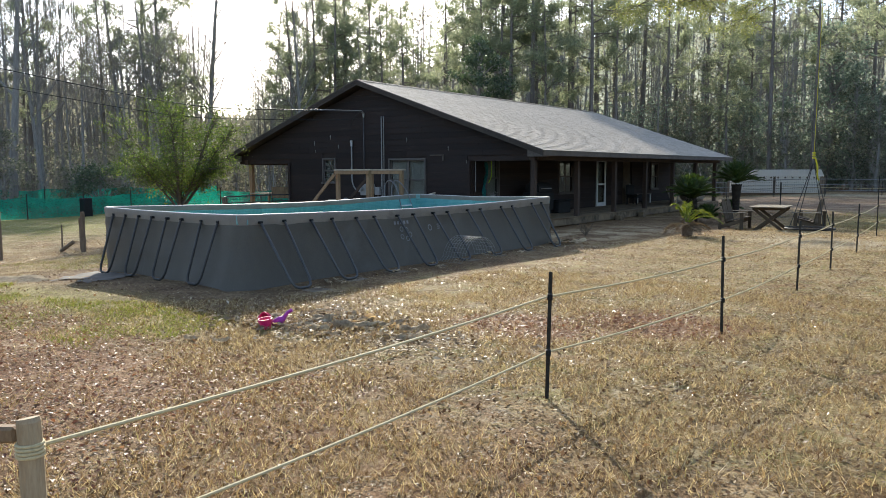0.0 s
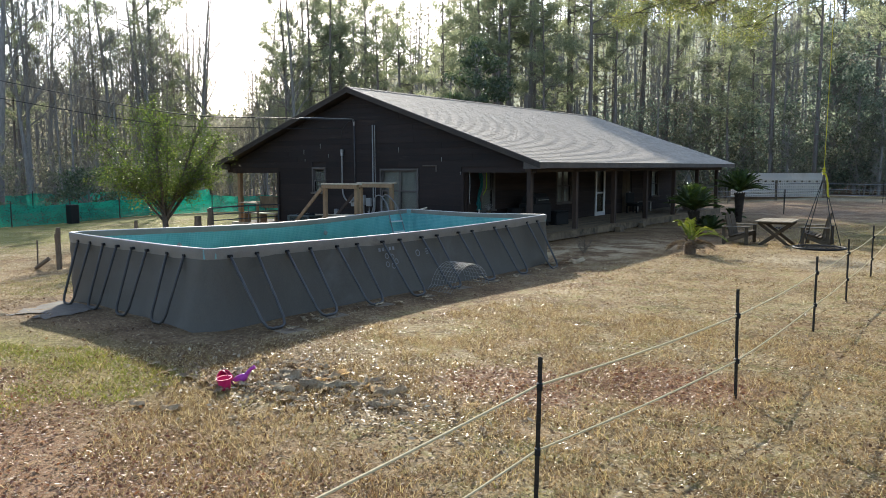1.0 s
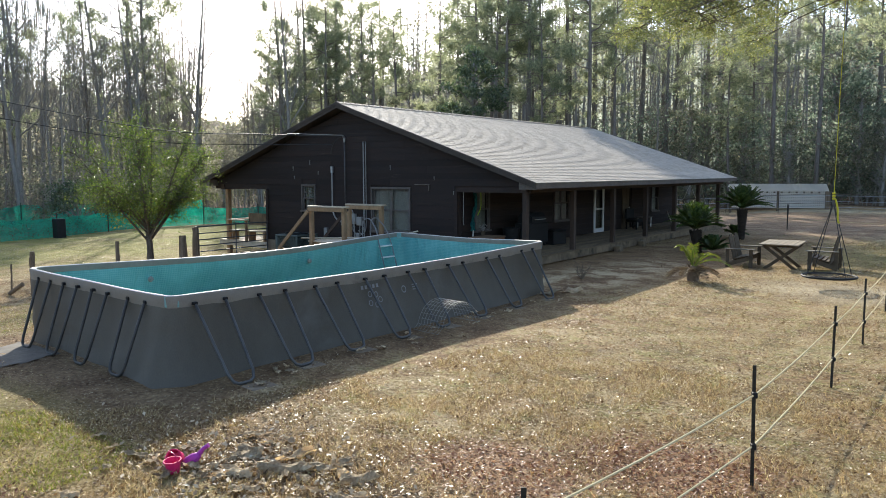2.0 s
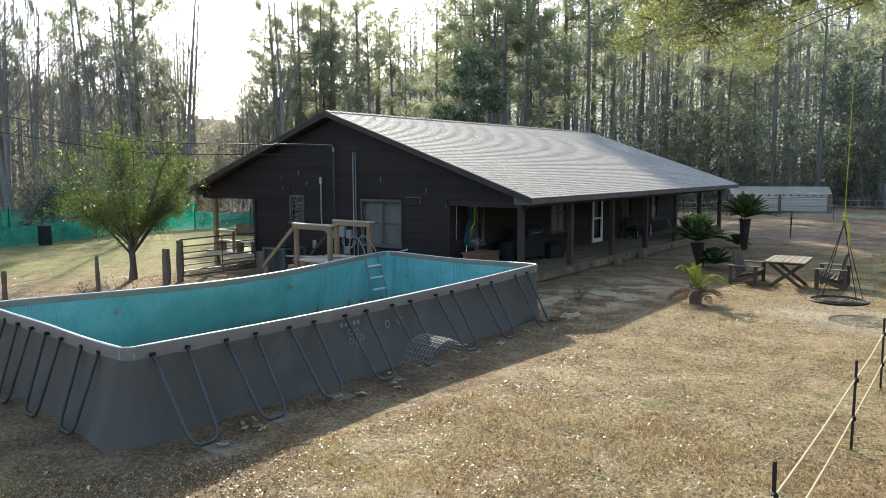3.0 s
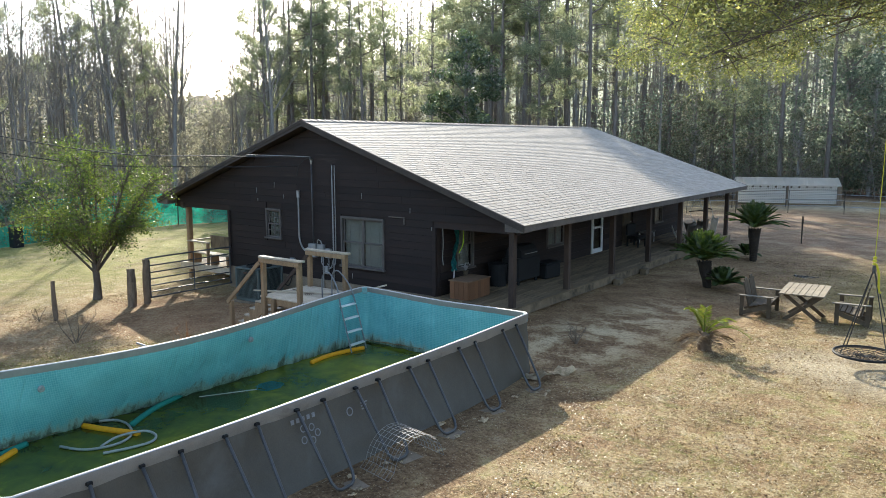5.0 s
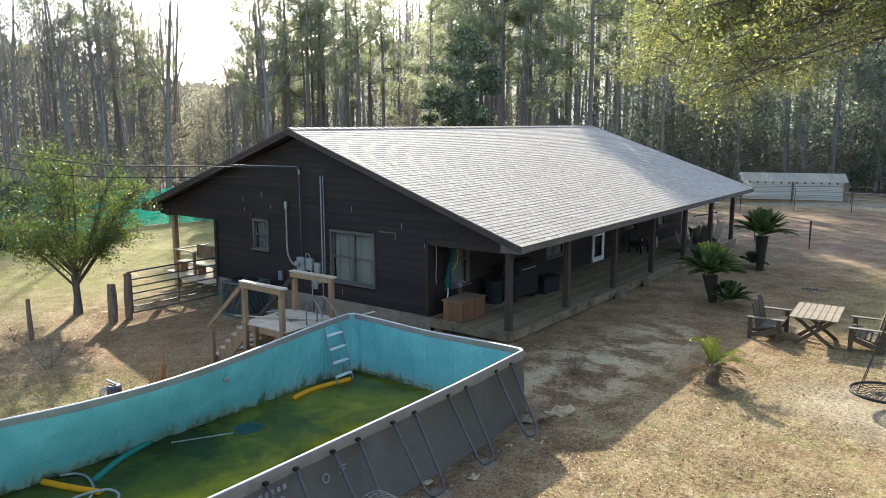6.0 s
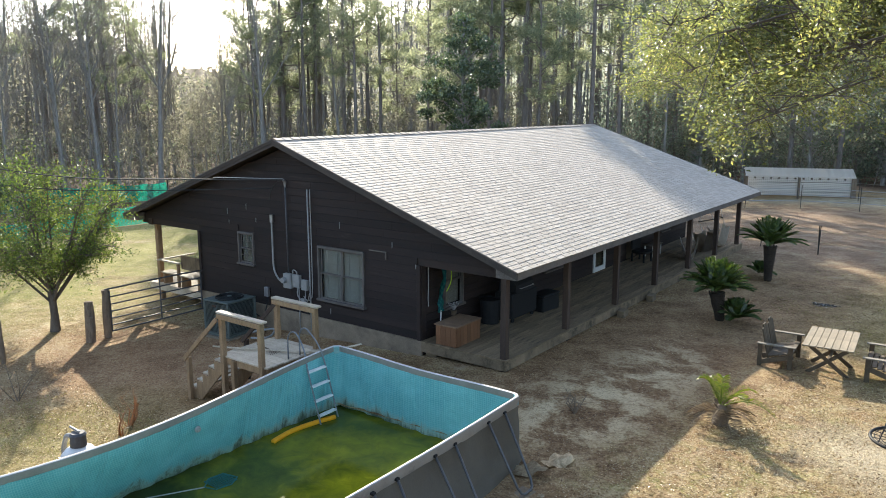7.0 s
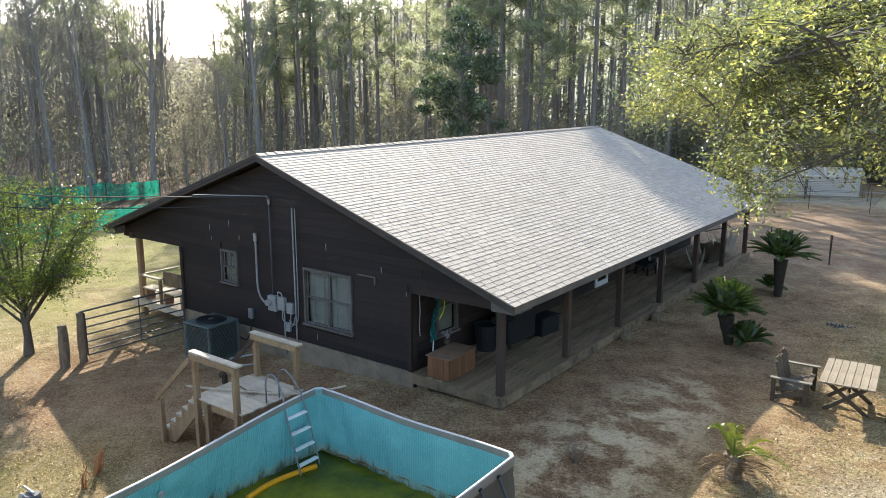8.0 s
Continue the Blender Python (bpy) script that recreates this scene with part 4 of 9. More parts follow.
# ladder over the corner
ladder = thing("pool_ladder", None, "grey steel pool ladder with white steps hung over the rim", "ladder")
M_LADDER = surface("dull_grey_ladder_steel", (0.14, 0.145, 0.15), (0.26, 0.265, 0.27), 8, 0.5, 0.5, bump_by=0.08)
for y0, y1 in ((16.32, 16.20), (16.62, 16.66)):
    bm = bmesh.new()
    tube(bm, smooth_curve([(-13.54, y0, 0.98), (-13.54, y0, 1.36), (-13.49, y0, 1.50), (-13.38, y0, 1.56), (-13.25, y0, 1.51), (-13.02, (y0 + y1) / 2, 1.27), (-12.86, y1, 0.88), (-12.60, y1, 0.03), (-12.53, y1, -0.20)], 5), 0.016, 7)
    part("rail", bm, M_LADDER, ladder, "bent grey steel ladder rail", smooth=True)
for k in range(4):
    bm = bmesh.new()
    x, z = -12.87 + 0.083 * k, 0.88 - 0.272 * k
    box(bm, x - 0.045, x + 0.045, 16.21, 16.65, z - 0.016, z + 0.016, 0.006, None)
    part("step", bm, M_WHITE, ladder, "white plastic step")

M_YNOODLE = surface("orange_yellow_foam", (0.70, 0.24, 0.006), (0.86, 0.36, 0.012), 12, 0.7, bump_by=0.2)
M_TNOODLE = surface("teal_foam", (0.0, 0.135, 0.105), (0.004, 0.21, 0.165), 12, 0.8, bump_by=0.2)


def noodle(pts, material, label):
    bm = bmesh.new()
    tube(bm, smooth_curve(pts, 6), 0.048, 10)
    tagged(part("pool_noodle", bm, material, smooth=True), label, "pool noodle", "noodles in the pool")


WZ = -0.055
noodle([(-12.66, 15.12, WZ), (-12.73, 15.6, WZ), (-12.67, 16.1, WZ), (-12.55, 16.56, WZ)], M_YNOODLE, "orange-yellow foam pool noodle afloat on green water")
noodle([(-13.06, 10.58, WZ), (-12.6, 10.72, WZ), (-12.05, 10.92, WZ)], M_YNOODLE, "orange-yellow foam pool noodle afloat on green water")
noodle([(-12.48, 11.05, WZ), (-12.84, 11.66, WZ), (-13.08, 12.36, WZ)], M_TNOODLE, "teal foam pool noodle afloat on green water")
noodle([(-12.72, 8.85, WZ), (-12.9, 9.2, WZ), (-13.05, 9.7, WZ)], M_TNOODLE, "teal foam pool noodle afloat on green water")
noodle([(-12.55, 8.85, WZ), (-12.72, 9.15, WZ), (-12.92, 9.48, WZ)], M_YNOODLE, "orange-yellow foam pool noodle afloat on green water")
bm = bmesh.new()
tube(bm, smooth_curve([(-13.05, 10.83, WZ), (-12.92, 11.0, WZ), (-12.73, 11.05, WZ), (-12.52, 11.02, WZ), (-12.21, 10.9, WZ), (-12.0, 10.69, WZ), (-11.97, 10.4, WZ), (-12.15, 10.1, WZ), (-12.55, 9.95, WZ)], 6), 0.020, 7)
tagged(part("pool_hose", bm, M_CONDUIT, smooth=True), "pale ribbed hose floating in green water", "hose", "hoses in the pool")
bm = bmesh.new()
tube(bm, smooth_curve([(-12.05, 10.3, WZ), (-12.14, 10.62, WZ + 0.03), (-11.98, 10.96, WZ + 0.05), (-11.76, 11.02, WZ + 0.02), (-11.62, 10.86, WZ), (-11.66, 10.55, WZ), (-11.8, 10.2, WZ)], 6), 0.020, 7)
tagged(part("pool_hose", bm, M_CONDUIT, smooth=True), "pale ribbed hose coiled over an orange noodle", "hose", "hoses in the pool")
# Net colour is darkened to stand for dimming by murky water over it.
M_NET = surface("water_dimmed_teal_net", (0.006, 0.075, 0.07), (0.012, 0.14, 0.125), 12, 0.8)
net = thing("pool_net", None, "teal leaf skimmer net with thin pole lying in water", "pool net")
bm = bmesh.new()
tube(bm, [(-12.79, 12.54, -0.075), (-12.28, 13.40, -0.07)], 0.010, 6)
part("pole", bm, M_CONDUIT, net)
bm = bmesh.new()
hoop = [(-12.28, 13.40, -0.07), (-12.46, 13.60, -0.07), (-12.42, 13.86, -0.07), (-12.14, 13.92, -0.07), (-12.02, 13.72, -0.07), (-12.08, 13.46, -0.07)]
tube(bm, hoop, 0.012, 6, closed=True)
part("hoop", bm, M_NET, net)
bm = bmesh.new()
for i in range(10):
    tube(bm, [(-12.44 + 0.04 * i, 13.50, -0.072), (-12.42 + 0.038 * i, 13.86, -0.072)], 0.006, 4)
    tube(bm, [(-12.44, 13.50 + 0.04 * i, -0.07), (-12.06, 13.50 + 0.04 * i, -0.07)], 0.006, 4)
tagged(part("mesh", bm, M_NET, net), kind="stuff")

# ---------------------------------------------------------------- pool deck
deck = thing("pool_deck", None, "small raised pine platform with steps and rails beside the pool", "deck")
DX0, DX1, DY0, DY1, DZ = -14.90, -13.50, 15.72, 17.20, 0.97
for y in (DY0 + 0.03, (DY0 + DY1) / 2, DY1 - 0.07):
    bm = bmesh.new()
    box(bm, DX0 + 0.02, DX1 - 0.02, y, y + 0.04, DZ - 0.18, DZ - 0.035, 0.004)
    part("joist", bm, M_PINE, deck)
for x in (DX0 + 0.005, DX1 - 0.045):
    bm = bmesh.new()
    box(bm, x, x + 0.04, DY0 + 0.075, DY1 - 0.075, DZ - 0.18, DZ - 0.035, 0.004)
    part("joist", bm, M_PINE, deck)
for x, y, top in ((DX0 + 0.14, DY0 + 0.03, 1.84), (DX1 - 0.10, DY0 + 0.03, 1.84), (DX0 + 0.14, DY1 - 0.05, 1.84), (DX1 - 0.10, DY1 - 0.05, 1.84), (DX0 + 0.45, DY0 + 0.03, DZ - 0.04)):
    bm = bmesh.new()
    box(bm, x - 0.05, x + 0.05, y - 0.085, y + 0.015, -0.35, top, 0.006)
    part("post", bm, M_PINE, deck)
for y in (DY0 + 0.0, DY1 - 0.08):
    bm = bmesh.new()
    box(bm, DX0 + 0.04, DX1 + 0.02, y - 0.07, y + 0.07, 1.842, 1.88, 0.005)
    part("cap_rail", bm, M_PINE_GREY, deck, "sunbleached top rail")
    bm = bmesh.new()
    box(bm, DX0 + 0.08, DX1 - 0.02, y - 0.095, y - 0.058, 1.74, 1.838, 0.005)
    part("side_rail", bm, M_PINE, deck)
STEP_N = 5
for k in range(STEP_N):
    x = DX0 - 0.02 - k * 0.21
    z = DZ - 0.17 - k * 0.185
    bm = bmesh.new()
    box(bm, x - 0.25, x, DY0 + 0.06, DY1 - 0.45, z - 0.035, z, 0.005)
    part("tread", bm, M_PINE_GREY, deck)
for y in (DY0 + 0.02, DY1 - 0.43):
    bm = bmesh.new()
    prof = [(DX0, DZ - 0.04)]
    for k in range(STEP_N):
        x = DX0 - 0.02 - k * 0.21
        prof += [(x, DZ - 0.205 - k * 0.185), (x - 0.21, DZ - 0.205 - k * 0.185)]
    xl = DX0 - 0.02 - STEP_N * 0.21
    prof += [(xl, -0.28), (xl + 0.25, -0.28), (DX0, DZ - 0.42)]
    vs = [[bm.verts.new((x, yy, z)) for x, z in prof] for yy in (y, y + 0.035)]
    n = len(prof)
    for i in range(n):
        bm.faces.new((vs[0][i], vs[0][(i + 1) % n], vs[1][(i + 1) % n], vs[1][i]))
    bm.faces.new(vs[0][::-1])
    bm.faces.new(vs[1])
    part("stringer", bm, M_PINE, deck)
for y, off in ((DY0 - 0.10, 0.0), (DY1 - 0.10, 0.0)):
    bm = bmesh.new()
    box(bm, DX0 - 1.00, DX0 - 0.91, y - 0.01, y + 0.08, -0.35, 0.74, 0.006)
    part("stair_post", bm, M_PINE if y < 16 else M_BEAM, deck)
    bm = bmesh.new()
    beam(bm, (DX0 - 1.02, y - 0.035, 0.70), (DX0 + 0.14, y - 0.035, 1.74), 0.035, 0.09, 0.004)
    part("hand_rail", bm, M_PINE if y < 16 else M_BEAM, deck)
plank = bmesh.new()
box(plank, 0, DX1 - DX0 + 0.04, 0, 0.138, 0, 0.032, 0.004)
plank_me = bpy.data.meshes.new("plank")
plank.to_mesh(plank_me)
plank.free()
plank_me.materials.append(M_PINE_GREY)
for k in range(10):
    piece("plank", plank_me, deck, pose(DX0 - 0.02 + RNG.uniform(-0.015, 0.015), DY0 - 0.005 + k * 0.146, DZ - 0.034 + RNG.uniform(0, 0.003), 0, 0, RNG.uniform(-0.4, 0.4)))
bm = bmesh.new()
tube(bm, smooth_curve([(-15.35, 15.9, 1.0), (-14.4, 16.3, 1.01), (-13.3, 16.9, 1.02), (-12.55, 17.35, 1.21)], 5), [0.02] * 16, 6)
tagged(part("pole", bm, M_PINE_GREY), "long thin weathered pole lying across the deck", "pole")
rake_t = thing("leaf_rake", None, "old leaf rake with wire tines lying on the deck", "rake")
bm = bmesh.new()
tube(bm, [(-14.75, 16.55, 0.99), (-14.25, 16.45, 1.0)], 0.013, 6)
part("shaft", bm, M_DARKWOOD, rake_t)
bm = bmesh.new()
for i in range(8):
    a = -0.5 + i / 7
    tube(bm, [(-14.25, 16.45, 1.0), (-14.0 - 0.05 * abs(a), 16.42 + a * 0.30, 1.0), (-13.96 - 0.05 * abs(a), 16.42 + a * 0.32, 0.985)], 0.004, 4)
part("tines", bm, M_RUST, rake_t)

# ---------------------------------------------------------------- on the house wall
def wall_box(name, x, z, w, h, d, material, label, category, extra=None):
    bm = bmesh.new()
    box(bm, x - w / 2, x + w / 2, WALL_Y - 0.03 - d, WALL_Y - 0.03, z - h / 2, z + h / 2, 0.012)
    ob = tagged(part(name, bm, material), label, category)
    if extra:
        extra(ob)
    return ob


def meter_face(ob):
    bm = bmesh.new()
    c = Vector((-18.10, WALL_Y - 0.19, 1.20))
    tube(bm, [c, c + Vector((0, -0.09, 0))], [0.085, 0.075], 14)
    part("meter_glass", bm, M_CONDUIT, ob)
    bm = bmesh.new()
    tube(bm, smooth_curve([(-17.86, WALL_Y - 0.10, 1.40), (-17.82, WALL_Y - 0.12, 1.50), (-17.70, WALL_Y - 0.12, 1.47), (-17.68, WALL_Y - 0.10, 1.33)], 4), 0.016, 6)
    part("loop", bm, M_CONDUIT, ob)


wall_box("electric_meter", -18.04, 1.17, 0.30, 0.40, 0.14, M_CONDUIT, "pale grey electric meter box on dark siding", "electric meter", meter_face)
wall_box("junction_box", -17.72, 1.20, 0.26, 0.34, 0.11, M_CONDUIT, "pale grey junction box beside the meter", "junction box")
wall_box("junction_box", -17.42, 1.13, 0.22, 0.28, 0.10, M_CONDUIT, "small pale grey cable box on dark siding", "junction box")
wall_box("junction_box", -17.52, 0.62, 0.15, 0.24, 0.08, M_CONDUIT, "grey cable box low on the wall", "junction box")
wall_box("disconnect_switch", -18.98, 0.72, 0.16, 0.27, 0.10, M_STEEL, "grey metal disconnect box above the cooling unit", "switch box")
YW = WALL_Y - 0.075


def pipe(name, pts, r, material, label, category, n=5):
    bm = bmesh.new()
    tube(bm, smooth_curve(pts, n) if n else pts, r, 8)
    return tagged(part(name, bm, material, smooth=True), label, category)


bend = pipe("conduit", [(-18.66, YW, 2.72), (-18.66, YW, 2.2), (-18.66, YW, 1.55), (-18.58, YW, 1.28), (-18.40, YW, 1.12), (-18.20, YW, 1.10)], 0.026, M_CONDUIT, "grey plastic conduit bending into the meter box", "conduit")
bm = bmesh.new()
tube(bm, [(-18.66, YW, 2.72), (-18.66, YW, 2.93)], [0.05, 0.055], 10)
part("cap", bm, M_STEEL, bend)
riser = pipe("conduit", [(-18.06, YW, 3.72), (-18.06, YW, 2.5), (-18.05, YW, 1.38)], 0.021, M_DARKSTEEL, "galvanised service riser with a weather head", "conduit", 0)
bm = bmesh.new()
tube(bm, [(-18.06, YW, 3.72), (-18.06, YW, 3.86), (-18.05, YW - 0.07, 3.92)], [0.025, 0.045, 0.03], 10)
part("weather_head", bm, M_STEEL, riser)
pipe("conduit", [(-17.22, YW, 3.72), (-17.22, YW, 1.0), (-17.22, YW, -0.1)], 0.020, M_CONDUIT, "tall pale conduit running up the gable", "conduit", 0)
pipe("conduit", [(-17.12, YW, 3.72), (-17.12, YW, 2.0), (-17.14, YW, 1.0), (-17.20, YW - 0.02, 0.78), (-17.34, YW - 0.02, 0.72), (-17.46, YW - 0.02, 0.82)], 0.013, M_CONDUIT, "thin pale conduit looping to a cable box", "conduit")
pipe("conduit", [(-17.66, YW, 1.02), (-17.66, YW, 0.4), (-17.66, YW, -0.15)], 0.018, M_CONDUIT, "grey conduit running to the ground", "conduit", 0)
pipe("conduit", [(-17.68, YW - 0.03, 1.03), (-17.66, YW - 0.06, 0.83), (-17.50, YW - 0.06, 0.70), (-17.30, YW - 0.05, 0.70), (-17.20, YW - 0.05, 0.95)], 0.014, M_CONDUIT, "grey cable loop below the boxes", "cable")
pipe("conduit", [(-17.42, YW, 0.98), (-17.42, YW, 0.72)], 0.012, M_CONDUIT, "short grey conduit between two boxes", "conduit", 0)
pipe("cable", [(-18.98, YW, 0.58), (-18.97, YW - 0.05, 0.30), (-19.03, YW - 0.15, 0.02), (-19.08, YW - 0.30, 0.10), (-19.12, YW - 0.45, 0.25)], 0.017, M_BLACK, "black flexible cable to the cooling unit", "cable")
for x, z, l in ((-20.6, 2.95, 0.16), (-19.75, 3.15, 0.17), (-20.55, 2.62, 0.10), (-19.35, 2.78, 0.12), (-16.1, 2.95, 0.16), (-14.35, 2.62, 0.14), (-13.62, 2.16, 0.10), (-16.5, 0.62, 0.14)):
    bm = bmesh.new()
    tube(bm, [(x, WALL_Y - 0.045, z), (x + 0.01, WALL_Y - 0.06, z - l)], [0.010, 0.006], 5)
    tagged(part("wall_hook", bm, M_CONDUIT), "small pale hook on dark siding", "hook", "hooks on the gable")

# the service cables to the street
def cable(pts, r, material, label):
    bm = bmesh.new()
    tube(bm, smooth_curve(pts, 8), r, 5)
    tagged(part("overhead_cable", bm, material), label, "cable")


cable([(-18.05, 20.30, 3.93), (-20.0, 18.45, 3.98), (-22.4, 16.1, 4.14), (-26.5, 12.0, 5.25), (-32, 6.6, 6.9), (-40, -1.5, 9.0)], 0.017, M_CABLE, "twisted black service cable to the house")
cable([(-18.05, 20.30, 3.95), (-19.2, 19.3, 4.00), (-19.4, 19.1, 4.00)], 0.011, M_CABLE_GREY, "pale splice on the service cable")
cable([(-18.62, 20.36, 3.66), (-20.6, 18.3, 3.66), (-23.0, 15.9, 3.80), (-27.0, 11.9, 4.75), (-33, 5.9, 6.3), (-40, -1.0, 8.0)], 0.013, M_CABLE, "thin black telephone cable to the house")
cable([(-18.05, 20.30, 3.90), (-18.35, 20.34, 3.84), (-18.62, 20.37, 3.60), (-18.70, 20.38, 3.35)], 0.010, M_CABLE, "black cable tail on the gable")

# ---------------------------------------------------------------- cooling unit
ac = thing("air_conditioner", pose(-19.42, 19.42, ground_z(-19.42, 19.42) + 0.02, 0, 0, 3) @ Matrix.Scale(1.1, 4), "grey-green outdoor air conditioner unit beside the house", "air conditioner")
S, HH = 0.42, 0.92
bm = bmesh.new()
box(bm, -S - 0.08, S + 0.08, -S - 0.08, S + 0.08, -0.05, 0.04, 0.01)
part("pad", bm, M_CONCRETE, ac)
bm = bmesh.new()
box(bm, -S - 0.03, S + 0.03, -S - 0.03, S + 0.03, 0.042, 0.12, 0.012)
part("base", bm, M_ACGREEN, ac)
bm = bmesh.new()
box(bm, -S - 0.035, S + 0.035, -S - 0.035, S + 0.035, HH - 0.03, HH + 0.02, 0.014)
part("top", bm, M_ACGREEN, ac)
bm = bmesh.new()
box(bm, -S + 0.03, S - 0.03, -S + 0.03, S - 0.03, 0.121, HH - 0.031)
part("coil", bm, M_BLACK, ac)
for x in (-S, S):
    for y in (-S, S):
        bm = bmesh.new()
        box(bm, x - 0.035, x + 0.035, y - 0.035, y + 0.035, 0.121, HH - 0.031, 0.012)
        part("corner_post", bm, M_ACGREEN, ac)
bm = bmesh.new()
for k in range(26):
    z = 0.14 + k * 0.029
    for a, b in (((-S + 0.036, -S - 0.015, z), (S - 0.036, -S - 0.015, z)), ((-S + 0.036, S + 0.015, z), (S - 0.036, S + 0.015, z)), ((-S - 0.015, -S + 0.036, z), (-S - 0.015, S - 0.036, z)), ((S + 0.015, -S + 0.036, z), (S + 0.015, S - 0.036, z))):
        beam(bm, a, b, 0.018, 0.012)
tagged(part("louvres", bm, M_ACGREEN, ac), kind="stuff")
bm = bmesh.new()
tube(bm, arc((0, 0, HH + 0.04), 0.33, 0, 350, 30, "xy"), 0.022, 6, closed=True)
for k in range(5):
    tube(bm, arc((0, 0, HH + 0.05), 0.06 + k * 0.055, 0, 340, 18, "xy"), 0.005, 4, closed=True)
for k in range(6):
    a = k * math.pi / 6
    tube(bm, [(0.32 * math.cos(a), 0.32 * math.sin(a), HH + 0.048), (-0.32 * math.cos(a), -0.32 * math.sin(a), HH + 0.048)], 0.005, 4)
part("fan_guard", bm, M_BLACK, ac)
bm = bmesh.new()
disc(bm, (0, 0, HH + 0.022), 0.30, 0.004, 20)
part("fan_well", bm, M_BLACK, ac)
bm = bmesh.new()
disc(bm, (0, 0, HH + 0.05), 0.06, 0.015, 12)
part("fan_hub", bm, M_ACGREEN, ac)
bm = bmesh.new()
box(bm, -0.12, 0.02, -S - 0.034, -S - 0.028, 0.78, 0.83)
part("badge", bm, M_RUST, ac)
bm = bmesh.new()
tube(bm, smooth_curve([(-18.45, 19.2, -0.10), (-18.2, 19.5, -0.05), (-18.0, 19.75, -0.05), (-17.7, 19.3, -0.1), (-18.0, 18.95, -0.1)], 5), 0.03, 7)
tagged(part("drain_pipe", bm, M_CONDUIT, smooth=True), "loose white drain pipe on bare earth", "pipe")

# ---------------------------------------------------------------- west porch furniture
bench = thing("porch_bench", None, "sunbleached pine bench with a panel back on the porch", "bench")
bm = bmesh.new()
box(bm, -24.45, -22.5, 20.55, 20.95, 0.52, 0.56, 0.006)
part("seat", bm, M_PINE_GREY, bench)
for x in (-24.4, -23.4, -22.55):
    bm = bmesh.new()
    box(bm, x, x + 0.09, 20.60, 20.90, 0.16, 0.52, 0.005)
    part("leg", bm, M_PINE, bench)
rail_w = thing("porch_rail", None, "sunlit pine corner rail of the porch", "rail")
bm = bmesh.new()
box(bm, -24.55, -23.35, 20.50, 20.62, 0.92, 0.96, 0.005)
part("top_board", bm, M_PINE_GREY, rail_w)
bm = bmesh.new()
box(bm, -24.55, -24.43, 20.625, 21.9, 0.92, 0.96, 0.005)
part("top_board", bm, M_PINE_GREY, rail_w)
bm = bmesh.new()
box(bm, -23.50, -23.41, 20.52, 20.60, 0.16, 0.92, 0.005)
part("post", bm, M_PINE, rail_w)
bm = bmesh.new()
box(bm, -23.30, -22.20, 20.56, 20.60, 0.78, 1.22, 0.006)
part("panel", bm, M_DECK, rail_w, "weathered plywood panel")

# ---------------------------------------------------------------- east porch furniture
M_CHESTLID = surface("faded_cedar", (0.12, 0.07, 0.04), (0.27, 0.165, 0.10), 4, 0.75, fine=30)
chest = thing("storage_chest", pose(-12.80, 20.98, FLOOR_Z + 0.002, 0, 0, 1.5), "orange-brown cedar storage chest with faded lid on the porch", "chest")
bm = bmesh.new()
box(bm, -0.29, 0.29, -0.50, 0.50, 0.02, 0.46)
part("body", bm, M_CHEST, chest)
slat = bmesh.new()
box(slat, -0.069, 0.069, -0.008, 0.008, 0.0, 0.46, 0.004)
slat_me = bpy.data.meshes.new("slat")
slat.to_mesh(slat_me)
slat.free()
slat_me.materials.append(M_CHEST)
for i in range(4):
    piece("slat", slat_me, chest, pose(-0.216 + i * 0.144, -0.512, 0.01))
for i in range(7):
    piece("slat", slat_me, chest, pose(0.302, -0.432 + i * 0.144, 0.01, 0, 0, 90))
bm = bmesh.new()
box(bm, -0.33, 0.33, -0.54, 0.54, 0.475, 0.505, 0.006)
part("lid", bm, M_CHESTLID, chest, "faded brown lid")


def cloth_strip(name, pts, w, material, label, category, fold=0.03):
    bm = bmesh.new()
    pts = smooth_curve(pts, 6)
    rows = []
    for i, p in enumerate(pts):
        ww = w * (0.75 + 0.25 * math.sin(i * 0.9))
        rows.append([bm.verts.new(p + Vector((fold * math.sin(j * 1.9 + i * 0.25), (j / 8 - 0.5) * ww, 0))) for j in range(9)])
    for a, b in zip(rows, rows[1:]):
        for j in range(8):
            bm.faces.new((a[j], a[j + 1], b[j + 1], b[j]))
    bmesh.ops.solidify(bm, geom=bm.faces[:], thickness=0.008)
    return tagged(part(name, bm, material, smooth=True), label, category)


def check_mat(name, a, b, step):
    m, nt, bs = start_mat(name, 0.85, 0, 0.2)
    ch = node(nt, "ShaderNodeTexChecker", Scale=step)
    ch.inputs["Color1"].default_value, ch.inputs["Color2"].default_value = (*a, 1), (*b, 1)
    nt.links.new(coords(nt, "Object"), ch.inputs["Vector"])
    nt.links.new(mix(nt, maths(nt, 'MULTIPLY', noise_tex(nt, 6), 0.6), ch.outputs[0], (0.02, 0.06, 0.06)), bs.inputs["Base Color"])
    return m


cloth_strip("beach_towel", [(-13.36, 21.12, 2.10), (-13.30, 21.10, 1.75), (-13.34, 21.02, 1.35), (-13.30, 20.96, 1.08), (-13.28, 20.93, 0.95)], 0.22, check_mat("teal_check_cloth", (0.015, 0.16, 0.17), (0.03, 0.27, 0.22), 14), "teal checked towel hanging from the porch ceiling", "towel")
